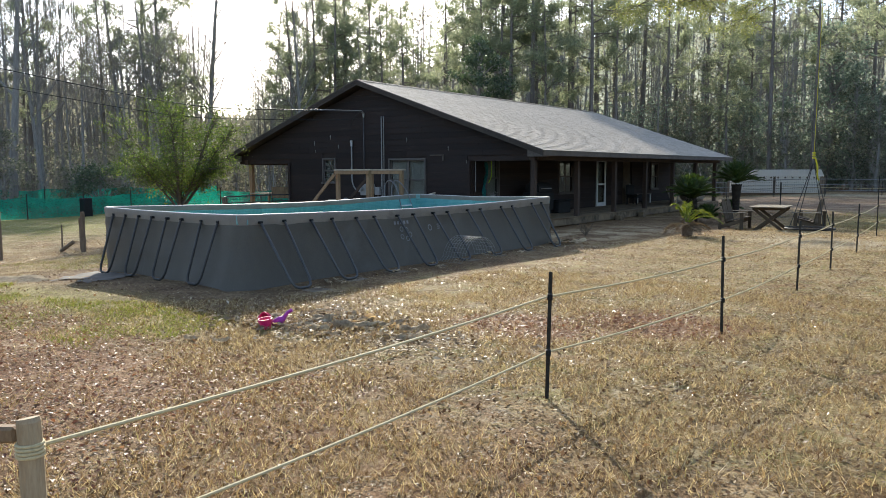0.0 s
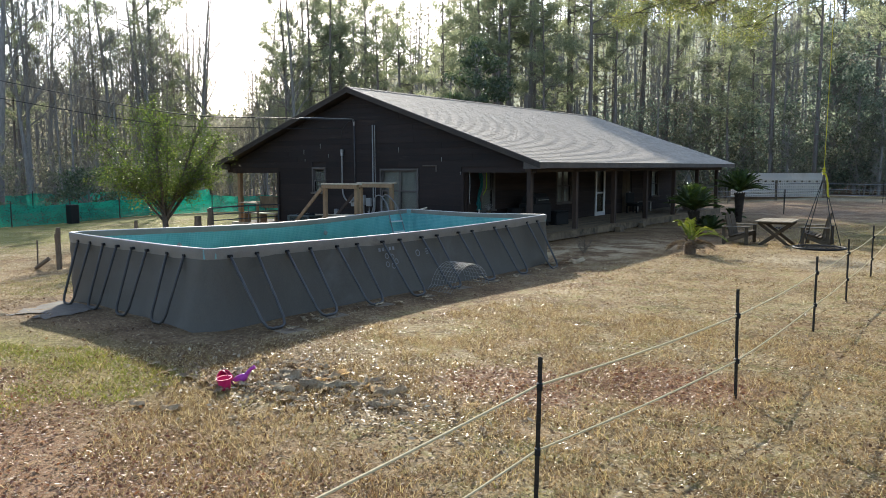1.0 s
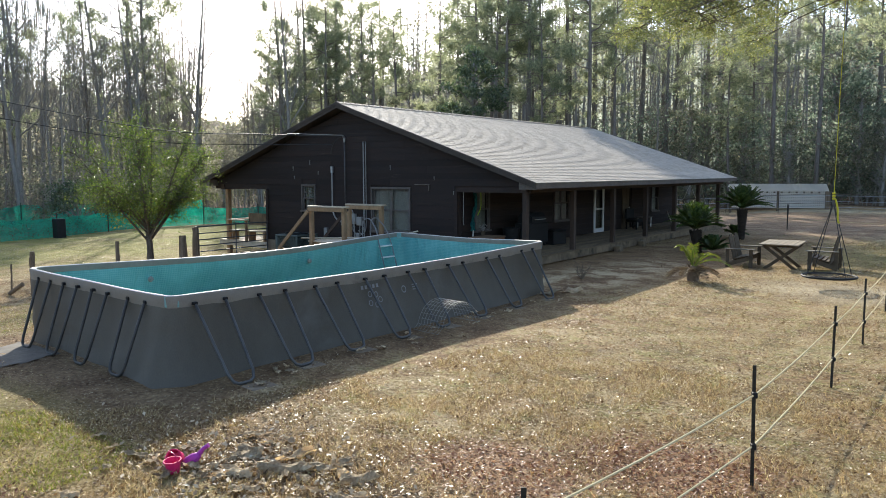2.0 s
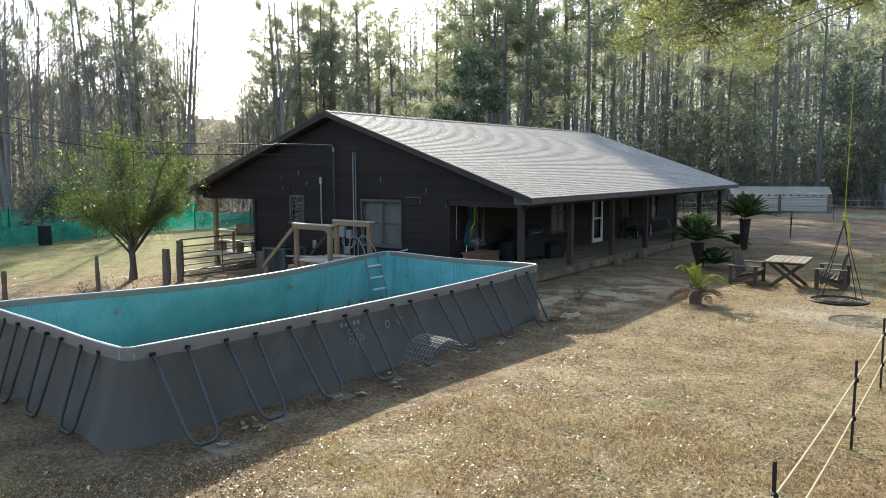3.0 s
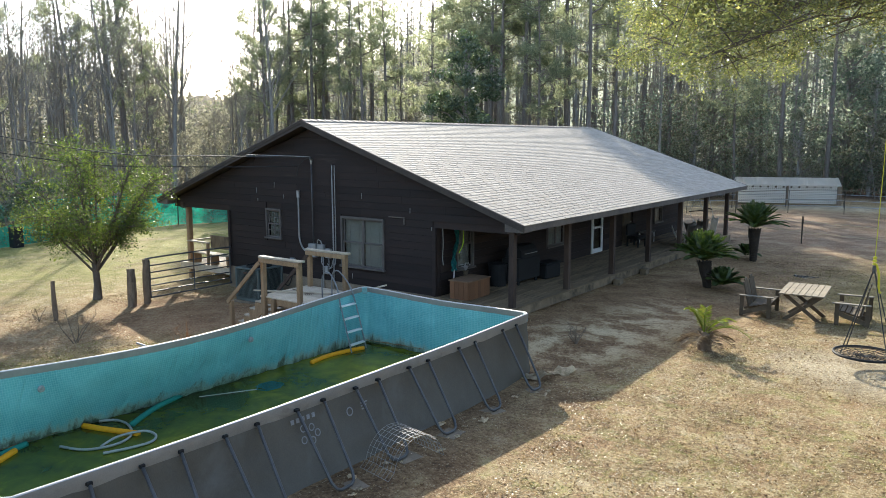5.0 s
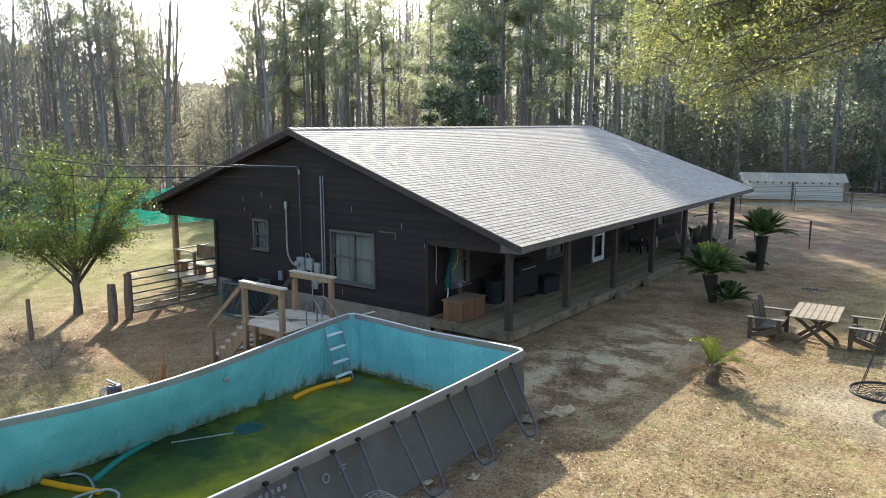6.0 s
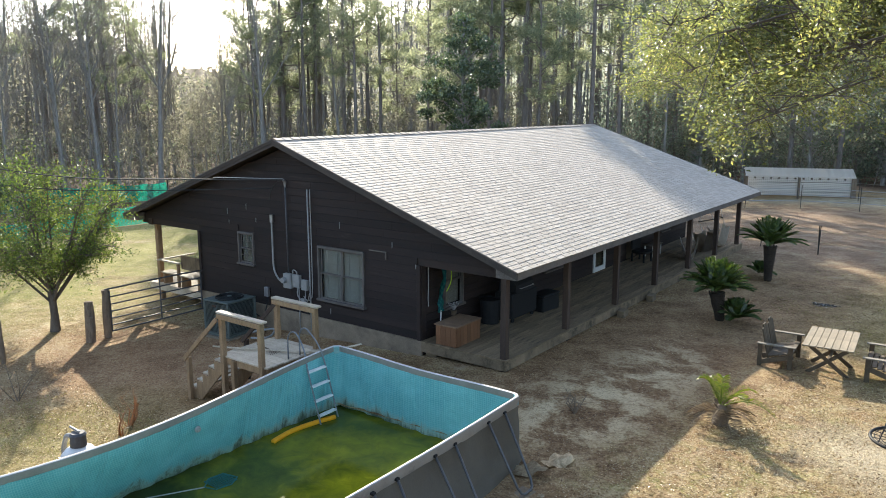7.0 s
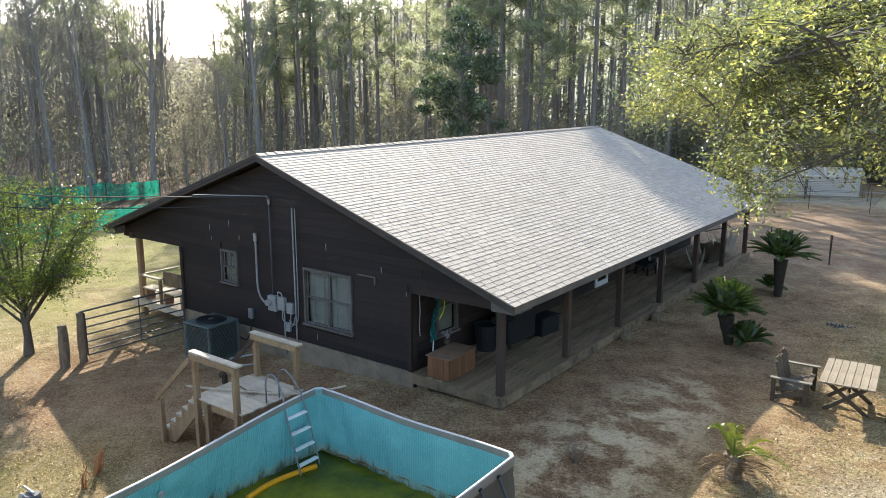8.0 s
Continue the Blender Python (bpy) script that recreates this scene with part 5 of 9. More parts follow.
pipe("lime_cord", [(-13.28, 21.34, 2.22), (-13.27, 21.35, 1.9), (-13.26, 21.31, 1.62), (-13.26, 21.14, 1.42)], 0.012, surface("lime_cord", (0.35, 0.55, 0.02), (0.5, 0.72, 0.05), 9, 0.7), "lime-green cord hanging beside a towel", "cord")
pipe("white_rope", [(-13.28, 20.94, 0.98), (-13.27, 20.92, 0.85), (-13.25, 20.88, 0.70), (-13.26, 20.92, 0.50)], 0.016, M_WHITE, "frayed white rope end", "rope")
pipe("white_rope", [(-13.42, 20.62, 2.15), (-13.40, 20.61, 1.7), (-13.41, 20.60, 1.35), (-13.36, 20.56, 1.15)], 0.010, M_CONDUIT, "thin pale rope hanging on the porch corner", "rope")
pot = thing("flower_pot", pose(-13.16, 21.30, FLOOR_Z + 0.51), "small pot of pale dried flowers on the chest", "flower pot")
bm = bmesh.new()
disc(bm, (0, 0, 0.0), 0.06, 0.12, 12, 0.08)
part("pot", bm, M_DARKWOOD, pot)
bm = bmesh.new()
for i in range(26):
    a, r = RNG.uniform(0, 6.28), RNG.uniform(0.01, 0.13)
    z = RNG.uniform(0.18, 0.32)
    tube(bm, [(0, 0, 0.1), (r * math.cos(a), r * math.sin(a), z)], 0.003, 3)
    c = Vector((r * math.cos(a), r * math.sin(a), z))
    box(bm, -0.014, 0.014, -0.014, 0.014, -0.008, 0.008, 0, Matrix.Translation(c) @ Euler((a, a * 2, 0)).to_matrix().to_4x4())
tagged(part("flowers", bm, M_CONDUIT, pot), kind="stuff")

grill = thing("barbecue_grill", pose(-12.75, 23.55, FLOOR_Z + 0.002, 0, 0, 90), "black covered barbecue grill standing on the porch", "barbecue")
bm = bmesh.new()
box(bm, -0.62, 0.62, -0.28, 0.28, 0.12, 0.78, 0.03)
part("cabinet", bm, M_BLACK, grill)
bm = bmesh.new()
pts = [(-0.28, 0.78), (-0.26, 0.98), (-0.14, 1.10), (0.10, 1.12), (0.25, 1.0), (0.28, 0.78)]
vs = [[bm.verts.new((x, y, z)) for y, z in pts] for x in (-0.45, 0.45)]
for i in range(len(pts)):
    bm.faces.new((vs[0][i], vs[0][(i + 1) % len(pts)], vs[1][(i + 1) % len(pts)], vs[1][i]))
bm.faces.new(vs[0][::-1])
bm.faces.new(vs[1])
part("hood", bm, M_BLACK, grill)
bm = bmesh.new()
tube(bm, [(-0.32, -0.30, 0.90), (-0.32, -0.34, 0.90), (0.32, -0.34, 0.90), (0.32, -0.30, 0.90)], 0.012, 6)
part("handle", bm, M_STEEL, grill)
for x in (-0.5, 0.5):
    for y in (-0.2, 0.2):
        bm = bmesh.new()
        tube(bm, [(x, y - 0.02, 0.06), (x, y + 0.02, 0.06)], 0.06, 12)
        part("wheel", bm, M_BLACK, grill)
cooler = thing("cooler", pose(-12.55, 24.75, FLOOR_Z + 0.002, 0, 0, 86), "dark plastic cooler with lid on the porch", "cooler")
bm = bmesh.new()
box(bm, -0.40, 0.40, -0.22, 0.22, 0.0, 0.42, 0.03)
part("body", bm, M_BLACK, cooler)
bm = bmesh.new()
box(bm, -0.42, 0.42, -0.24, 0.24, 0.424, 0.48, 0.025)
part("lid", bm, M_BLACK, cooler)
tub = thing("metal_tub", pose(-13.05, 22.75, FLOOR_Z + 0.002), "round dark tub standing by the porch window", "tub")
bm = bmesh.new()
disc(bm, (0, 0, 0), 0.24, 0.62, 18, 0.28)
part("body", bm, M_BLACK, tub)
bm = bmesh.new()
tube(bm, arc((0, 0, 0.63), 0.28, 0, 345, 20, "xy"), 0.018, 6, closed=True)
part("rim", bm, M_BLACK, tub)


def porch_bench(m):
    b = thing("side_table", m, "small white-legged side table on the porch", "table")
    bm = bmesh.new()
    box(bm, -0.45, 0.45, -0.2, 0.2, 0.42, 0.46, 0.005)
    part("top", bm, M_TRIM, b)
    for x in (-0.4, 0.36):
        for y in (-0.17, 0.13):
            bm = bmesh.new()
            box(bm, x, x + 0.045, y, y + 0.045, 0, 0.42, 0.004)
            part("leg", bm, M_WHITE, b)


porch_bench(pose(-13.05, 33.9, FLOOR_Z + 0.002, 0, 0, 90))
stool = thing("dark_seat", pose(-12.95, 32.6, FLOOR_Z + 0.002, 0, 0, 80), "dark wicker porch chair beside the door", "chair")
bm = bmesh.new()
box(bm, -0.3, 0.3, -0.28, 0.28, 0.30, 0.42, 0.04)
part("seat", bm, M_BLACK, stool)
bm = bmesh.new()
box(bm, -0.3, 0.3, 0.22, 0.32, 0.42, 0.88, 0.04)
part("backrest", bm, M_BLACK, stool)
for x in (-0.27, 0.22):
    for y in (-0.26, 0.22):
        bm = bmesh.new()
        box(bm, x, x + 0.05, y, y + 0.05, 0, 0.30)
        part("leg", bm, M_BLACK, stool)


M_CANVAS = surface("faded_hammock_canvas", (0.52, 0.48, 0.42), (0.76, 0.72, 0.64), 4, 0.85, fine=60)


def hammock_chair(m):
    h = thing("hammock_chair", m, "faded canvas hammock chair slung from the porch beam", "hammock chair", "hammock chairs on the porch")
    bm = bmesh.new()
    tube(bm, [(0, -0.5, 1.45), (0, 0.5, 1.45)], 0.022, 7)
    part("spreader", bm, M_BEAM, h)
    bm = bmesh.new()
    for s in (-1, 1):
        tube(bm, [(0, 0, 2.10), (0, 0.48 * s, 1.46)], 0.009, 5)
        tube(bm, [(0, 0.48 * s, 1.45), (0.18, 0.42 * s, 1.0)], 0.008, 4)
    part("suspension_rope", bm, M_CANVAS, h)
    bm = bmesh.new()
    rows = []
    for i in range(13):
        u = i / 12
        x = -0.30 + 0.62 * u + 0.1 * math.sin(u * 3)
        rows.append([bm.verts.new((x, (j / 10 - 0.5) * (0.95 - 0.25 * abs(u - 0.5)), 1.42 - 1.05 * math.sin(math.pi * (0.12 + 0.80 * u)) - 0.14 * math.cos((j / 10 - 0.5) * 2.6))) for j in range(11)])
    for a, b in zip(rows, rows[1:]):
        for j in range(10):
            bm.faces.new((a[j], a[j + 1], b[j + 1], b[j]))
    bmesh.ops.solidify(bm, geom=bm.faces[:], thickness=0.01)
    part("sling", bm, M_CANVAS, h, smooth=True)
    return h


hc = hammock_chair(pose(-11.75, 34.0, 0.05, 0, 0, 20))
for y, rz in ((35.9, -15), (37.4, 35)):
    copy_thing(hc, pose(-11.75, y, 0.05, 0, 0, rz))

for y in (26.35, 28.45):
    bm = bmesh.new()
    box(bm, -0.1, 0.1, -0.2, 0.2, -0.06, 0.17, 0.012)
    ob = tagged(part("concrete_block", bm, M_DECK_J), "dirty grey-brown concrete block beside the porch edge", "concrete block", "blocks by the porch")
    ob.matrix_basis = pose(FLOOR_E + 0.16, y, ground_z(FLOOR_E + 0.16, y) + 0.02, 0, 0, 6)

# ---------------------------------------------------------------- gate and posts
gate = thing("farm_gate", pose(-22.05, 17.42, ground_z(-22.1, 18.5) + 0.14), "dark tubular steel farm gate, closed", "gate")
GL = 2.95
bm = bmesh.new()
tube(bm, smooth_curve([(0, 0.05, 0.0), (0, 0.02, 0.06), (0, 0.02, 0.6), (0, 0.02, 1.12), (0, 0.10, 1.20), (0, GL - 0.1, 1.20), (0, GL, 1.12), (0, GL, 0.6), (0, GL, 0.06), (0, GL - 0.06, 0.0), (0, 0.05, 0.0)], 4), 0.024, 7)
part("frame", bm, M_DARKSTEEL, gate)
for z in (0.17, 0.36, 0.56, 0.76, 0.97):
    bm = bmesh.new()
    tube(bm, [(0, 0.02, z), (0, GL, z)], 0.019, 6)
    part("bar", bm, M_DARKSTEEL, gate)
bm = bmesh.new()
tube(bm, [(0, GL * 0.53, 0), (0, GL * 0.53, 1.20)], 0.018, 6)
part("brace", bm, M_DARKSTEEL, gate)


def timber_post(x, y, h, r, lean=(0, 0), label="grey weathered round fence post", split=False):
    bm = bmesh.new()
    z0 = ground_z(x, y) - 0.15
    pts = [(x + lean[0] * f, y + lean[1] * f, z0 + (h + 0.15) * f) for f in (0, 0.2, 0.45, 0.7, 0.9, 1.0)]
    tube(bm, pts, [r * k for k in (1.08, 1.0, 1.02, 0.97, 0.95, 0.86)], 9)
    for v in bm.verts:
        v.co += Vector((noise.noise(v.co * 7), noise.noise(v.co * 7 + Vector((9, 0, 0))), 0)) * r * 0.35
    if split:
        box(bm, x + 0.02, x + 0.10, y - 0.03, y + 0.05, z0 + 0.3, z0 + h * 0.78, 0.01)
    return tagged(part("fence_post", bm, M_POST), label, "fence post", "old fence posts")


timber_post(-22.05, 17.32, 1.34, 0.095, label="grey weathered gate post")
timber_post(-22.02, 16.82, 1.10, 0.13, (-0.10, 0.05), "thick broken fence post with a split top", True)
timber_post(-22.15, 14.62, 1.10, 0.06, (-0.04, 0.0))
timber_post(-20.6, 11.35, 1.15, 0.065, (0.03, 0.0))
timber_post(-20.2, 8.95, 1.25, 0.07, (-0.02, 0.02))
timber_post(-21.2, 11.6, 0.95, 0.025, (0.16, -0.1), "thin leaning stake among weeds")
timber_post(-21.5, 11.2, 0.75, 0.022, (-0.18, 0.1), "thin leaning stake among weeds")
timber_post(-29.5, 27.0, 1.0, 0.05)
for a, b in (((-22.15, 14.62), (-20.6, 11.35)), ((-20.6, 11.35), (-20.2, 8.95)), ((-20.2, 8.95), (-19.8, 5.5))):
    bm = bmesh.new()
    for z in (0.45, 0.80):
        tube(bm, [(a[0], a[1], ground_z(*a) + z), ((a[0] + b[0]) / 2, (a[1] + b[1]) / 2, ground_z(*a) + z - 0.05), (b[0], b[1], ground_z(*b) + z)], 0.003, 4)
    tagged(part("fence_wire", bm, M_RUST), "sagging rusty fence wire", "fence wire")
bm = bmesh.new()
tube(bm, [(-21.2, 11.0, ground_z(-21.2, 11) + 0.03), (-20.85, 11.2, ground_z(-21, 11) + 0.30)], [0.05, 0.06], 7)
tagged(part("log", bm, M_POST), "short rotten log among weeds", "log")

# ---------------------------------------------------------------- rope fence in front
M_TPOST = surface("dark_steel_tpost", (0.012, 0.013, 0.012), (0.05, 0.045, 0.035), 12, 0.6, 0.3)
M_ROPE = surface("pale_polyrope", (0.52, 0.42, 0.23), (0.72, 0.60, 0.36), 60, 0.75, fine=200)


def t_post(x, y, h, lean=0.0):
    t = thing("steel_fence_post", pose(x, y, ground_z(x, y), 0, lean, 30), "thin dark studded steel fence post", "fence post", "steel posts of the rope fence")
    bm = bmesh.new()
    box(bm, -0.015, 0.015, -0.004, 0.004, -0.2, h, 0.001)
    box(bm, -0.004, 0.004, 0.005, 0.03, -0.2, h - 0.01, 0.001)
    for k in range(int(h / 0.055)):
        box(bm, -0.007, 0.007, -0.012, -0.004, 0.05 + k * 0.055, 0.07 + k * 0.055)
    part("shaft", bm, M_TPOST, t)
    for z in (0.81, 0.37):
        bm = bmesh.new()
        box(bm, -0.02, 0.02, -0.045, 0.01, z - 0.025, z + 0.025, 0.006)
        part("insulator", bm, M_BLACK, t)
    return t


RF = [(-2.42, 5.52, 1.0), (-2.00, 8.62, 1.06), (-2.02, 12.35, 1.03), (-2.06, 15.20, 1.04), (-2.12, 18.50, 1.04), (-2.3, 23.0, 1.05), (-2.4, 28.0, 1.05)]
for i, (x, y, h) in enumerate(RF):
    t_post(x, y, h, (1.2, -0.8, 0.5, 0, 0.6, 0, 0)[i])
CX, CY = -2.36, 1.62
corner = thing("corner_post", pose(CX, CY, ground_z(CX, CY)), "pale peeled wooden corner post wrapped with rope", "fence post")
bm = bmesh.new()
tube(bm, [(0, 0, -0.2), (0.005, 0, 0.4), (0, 0.003, 0.7), (0.002, 0, 0.89), (0, 0, 0.90)], [0.044, 0.043, 0.042, 0.041, 0.037], 14)
part("post", bm, surface("peeled_pale_wood", (0.30, 0.20, 0.11), (0.52, 0.40, 0.25), 3, 0.7, stretch=(4, 4, 0.5), fine=40), corner)
bm = bmesh.new()
for k in range(4):
    tube(bm, arc((0, 0, 0.765 + k * 0.014), 0.044, 0, 340, 14, "xy"), 0.0065, 6, closed=True)
part("rope_coil", bm, M_ROPE, corner)
bm = bmesh.new()
beam(bm, (-0.04, -0.02, 0.84), (-0.9, -0.6, 0.82), 0.05, 0.06, 0.01)
part("rail", bm, M_PINE, corner)
for hz in (0.98, 0.46):
    path = [(CX, CY, ground_z(CX, CY) + (0.79 if hz > 0.9 else 0.36))]
    for x, y, h in RF:
        path.append((x, y - 0.0, ground_z(x, y) + (0.81 if hz > 0.9 else 0.37)))
    bm = bmesh.new()
    pts = []
    for a, b in zip(path, path[1:]):
        a, b = Vector(a), Vector(b)
        for k in range(8):
            f = k / 8
            pts.append(a.lerp(b, f) - Vector((0, 0, 0.025 * math.sin(math.pi * f))))
    pts.append(Vector(path[-1]))
    tube(bm, pts, 0.0085, 6)
    tagged(part("fence_rope", bm, M_ROPE), "pale braided rope strung between steel posts", "rope", "ropes of the fence")

# ---------------------------------------------------------------- green netting, far fences, shelter
def net_mat():
    m, nt, b = start_mat("green_shade_netting", 0.6, 0, 0.3)
    v = coords(nt, "Object")
    n1 = noise_tex(nt, 1.2, 5, 0.7, v)
    c = ramp(nt, n1, [(0.3, (0.0, 0.16, 0.115)), (0.7, (0.005, 0.32, 0.23))])
    nt.links.new(c, b.inputs["Base Color"])
    tr = nt.nodes.new("ShaderNodeBsdfTranslucent")
    nt.links.new(mix(nt, 1.0, c, (1.2, 1.3, 1.2), 'MULTIPLY'), tr.inputs["Color"])
    ms = nt.nodes.new("ShaderNodeMixShader")
    ms.inputs[0].default_value = 0.5
    nt.links.new(b.outputs[0], ms.inputs[1])
    nt.links.new(tr.outputs[0], ms.inputs[2])
    tp = nt.nodes.new("ShaderNodeBsdfTransparent")
    m2 = nt.nodes.new("ShaderNodeMixShader")
    nt.links.new(ramp(nt, noise_tex(nt, 9, 3, 0.7, coords(nt, "Object", (1, 1, 2.5))), [(0.40, (0.06, 0.06, 0.06)), (0.75, (0.55, 0.55, 0.55))]), m2.inputs[0])
    nt.links.new(ms.outputs[0], m2.inputs[1])
    nt.links.new(tp.outputs[0], m2.inputs[2])
    nt.links.new(m2.outputs[0], nt.nodes["Material Output"].inputs["Surface"])
    return m


M_NET = net_mat()


def net_fence(pts, h, seed, label):
    f = thing("netting_fence", None, label, "fence")
    r = random.Random(seed)
    run = []
    for a, b in zip(pts, pts[1:]):
        a, b = Vector((*a, 0)), Vector((*b, 0))
        n = max(2, int((b - a).length / 0.6))
        run += [a.lerp(b, k / n) for k in range(n)]
    run.append(Vector((*pts[-1], 0)))
    bm = bmesh.new()
    rows = []
    for i, p in enumerate(run):
        gz = ground_z(p.x, p.y)
        sag = 0.10 * abs(math.sin(i * 0.63)) + 0.12 * r.random()
        col = []
        for k in range(5):
            u = k / 4
            off = 0.10 * noise.noise(Vector((i * 0.4, k * 0.7, seed)))
            col.append(bm.verts.new((p.x + off, p.y + off * 0.5, gz + 0.02 + (h - sag) * u)))
        rows.append(col)
    for a, b in zip(rows, rows[1:]):
        for k in range(4):
            bm.faces.new((a[k], b[k], b[k + 1], a[k + 1]))
    part("netting", bm, M_NET, f, smooth=True)
    for i in range(0, len(run), 5):
        p = run[i]
        bm = bmesh.new()
        gz = ground_z(p.x, p.y)
        tube(bm, [(p.x + 0.06, p.y, gz - 0.1), (p.x + 0.06 + r.uniform(-0.05, 0.05), p.y, gz + h + 0.12)], 0.03, 6)
        part("stake", bm, M_TPOST, f)


net_fence([(-35.0, 2), (-36.8, 12), (-38.3, 20.7), (-40.0, 27), (-40.0, 30.5), (-38.7, 33), (-37.0, 42)], 1.12, 3, "sagging teal-green netting fence on thin stakes")
net_fence([(-48.5, 12), (-49.5, 24), (-50.5, 31), (-48.5, 36.6)], 1.25, 8, "second teal-green netting fence before the woods")
bm = bmesh.new()
box(bm, -38.25, -37.75, 20.45, 20.9, ground_z(-38, 20.6) - 0.05, ground_z(-38, 20.6) + 0.95, 0.03)
tagged(part("bin", bm, M_BLACK), "dark upright drum at the corner of the netting", "bin")
for k in range(7):
    bm = bmesh.new()
    x, y = -44.5 + RNG.uniform(-2.5, 2.5), 31.5 + RNG.uniform(-3.5, 3.5)
    a = RNG.uniform(0, 3.1)
    z = ground_z(x, y) + 0.1
    tube(bm, [(x, y, z), (x + 1.5 * math.cos(a), y + 1.5 * math.sin(a), z + 0.05), (x + 3.2 * math.cos(a), y + 3.2 * math.sin(a), z + 0.15)], [0.10, 0.08, 0.05], 7)
    tagged(part("fallen_log", bm, M_GREYWOOD), "fallen grey log at the edge of the wood", "log", "fallen logs")


def wire_fence(pts, h, wires, gap, label, rail=0.004, material=M_STEEL):
    f = thing("wire_fence", None, label, "fence")
    for a, b in zip(pts, pts[1:]):
        a, b = Vector((*a, 0)), Vector((*b, 0))
        n = max(1, int((b - a).length / gap))
        for k in range(n + 1):
            p = a.lerp(b, k / n)
            bm = bmesh.new()
            gz = ground_z(p.x, p.y)
            tube(bm, [(p.x, p.y, gz - 0.1), (p.x + RNG.uniform(-0.03, 0.03), p.y, gz + h + 0.1)], 0.02, 6)
            part("post", bm, M_TPOST, f)
        for w in wires:
            bm = bmesh.new()
            tube(bm, [(p.x, p.y, ground_z(p.x, p.y) + w) for p in (a.lerp(b, k / (2 * n)) for k in range(2 * n + 1))], rail, 5)
            part("wire", bm, material, f)


wire_fence([(-21, 53.0), (-6, 54.0), (14, 55)], 1.25, (0.45, 0.8, 1.15), 3.0, "pipe and wire paddock fence with thin posts", 0.014)
wire_fence([(-20, 58.0), (14, 60.5)], 1.2, (0.5, 1.1), 3.4, "second paddock fence of pale rails", 0.016, M_GREYWOOD)
wire_fence([(-8.3, 39.0), (-1.0, 36.5), (8, 34)], 1.05, (0.5, 0.95), 5.0, "thin rope fence before the paddock", 0.007, M_ROPE)
wire_fence([(-10.6, 39.6), (-8.3, 39.0)], 1.05, (0.5, 0.95), 2.4, "thin rope fence beside the porch", 0.006, M_ROPE)

M_TARP = leaf_mat("white_translucent_sheet", [(0.0, (0.85, 0.83, 0.79)), (1.0, (0.92, 0.90, 0.86))], 0.4, 0.72, False, tint=(1.0, 0.98, 0.95))
shelter = thing("animal_shelter", None, "low white-roofed shelter with a lattice front in the paddock", "shelter")
A, B = Vector((-16.3, 58.3, 0)), Vector((-10.35, 60.3, 0))
ax = (B - A).normalized()
ay = Vector((-ax.y, ax.x, 0))
g0 = ground_z(-14, 62) - 0.2
SM = Matrix(((ax.x, ay.x, 0, A.x), (ax.y, ay.y, 0, A.y), (0, 0, 1, g0), (0, 0, 0, 1)))
SL = (B - A).length
bm = bmesh.new()
n = 64
rows = [[bm.verts.new(SM @ Vector((-0.1 + (SL + 0.2) * i / n, y, z + 0.02 * (i % 2)))) for i in range(n + 1)] for y, z in ((-0.14, 1.60), (-0.12, 1.68), (1.1, 2.10), (2.85, 1.82))]
for a, b in zip(rows, rows[1:]):
    for i in range(n):
        bm.faces.new((a[i], a[i + 1], b[i + 1], b[i]))
bmesh.ops.solidify(bm, geom=bm.faces[:], thickness=0.02)
part("roof", bm, M_TARP, shelter, "white corrugated roof")
bm = bmesh.new()
for i in range(int(SL / 0.12) + 1):
    box(bm, i * 0.12 - 0.040, i * 0.12 + 0.040, 0.02, 0.03, 0.42, 1.62, 0, SM)
for k in range(11):
    box(bm, 0, SL, 0.0, 0.018, 0.42 + k * 0.11, 0.495 + k * 0.11, 0, SM)
tagged(part("lattice", bm, M_TARP, shelter, "white lattice panel"), kind="stuff")
bm = bmesh.new()
box(bm, 0, SL, 2.7, 2.75, 0.1, 1.8, 0, SM)
part("back_wall", bm, M_POST, shelter)
for x in (0.0, SL * 0.5, SL - 0.05, SL + 0.1):
    bm = bmesh.new()
    box(bm, x - 0.07, x + 0.07, -0.12, 0.0, -0.1, 1.64, 0.01, SM)
    part("post", bm, M_POST, shelter)
for i in range(12):
    bm = bmesh.new()
    x = 0.5 + i * (SL - 1) / 11
    box(bm, x - 0.055, x + 0.055, -0.08, 0.0, 1.47, 1.58, 0.01, SM)
    part("rafter_end", bm, M_DARKWOOD, shelter)

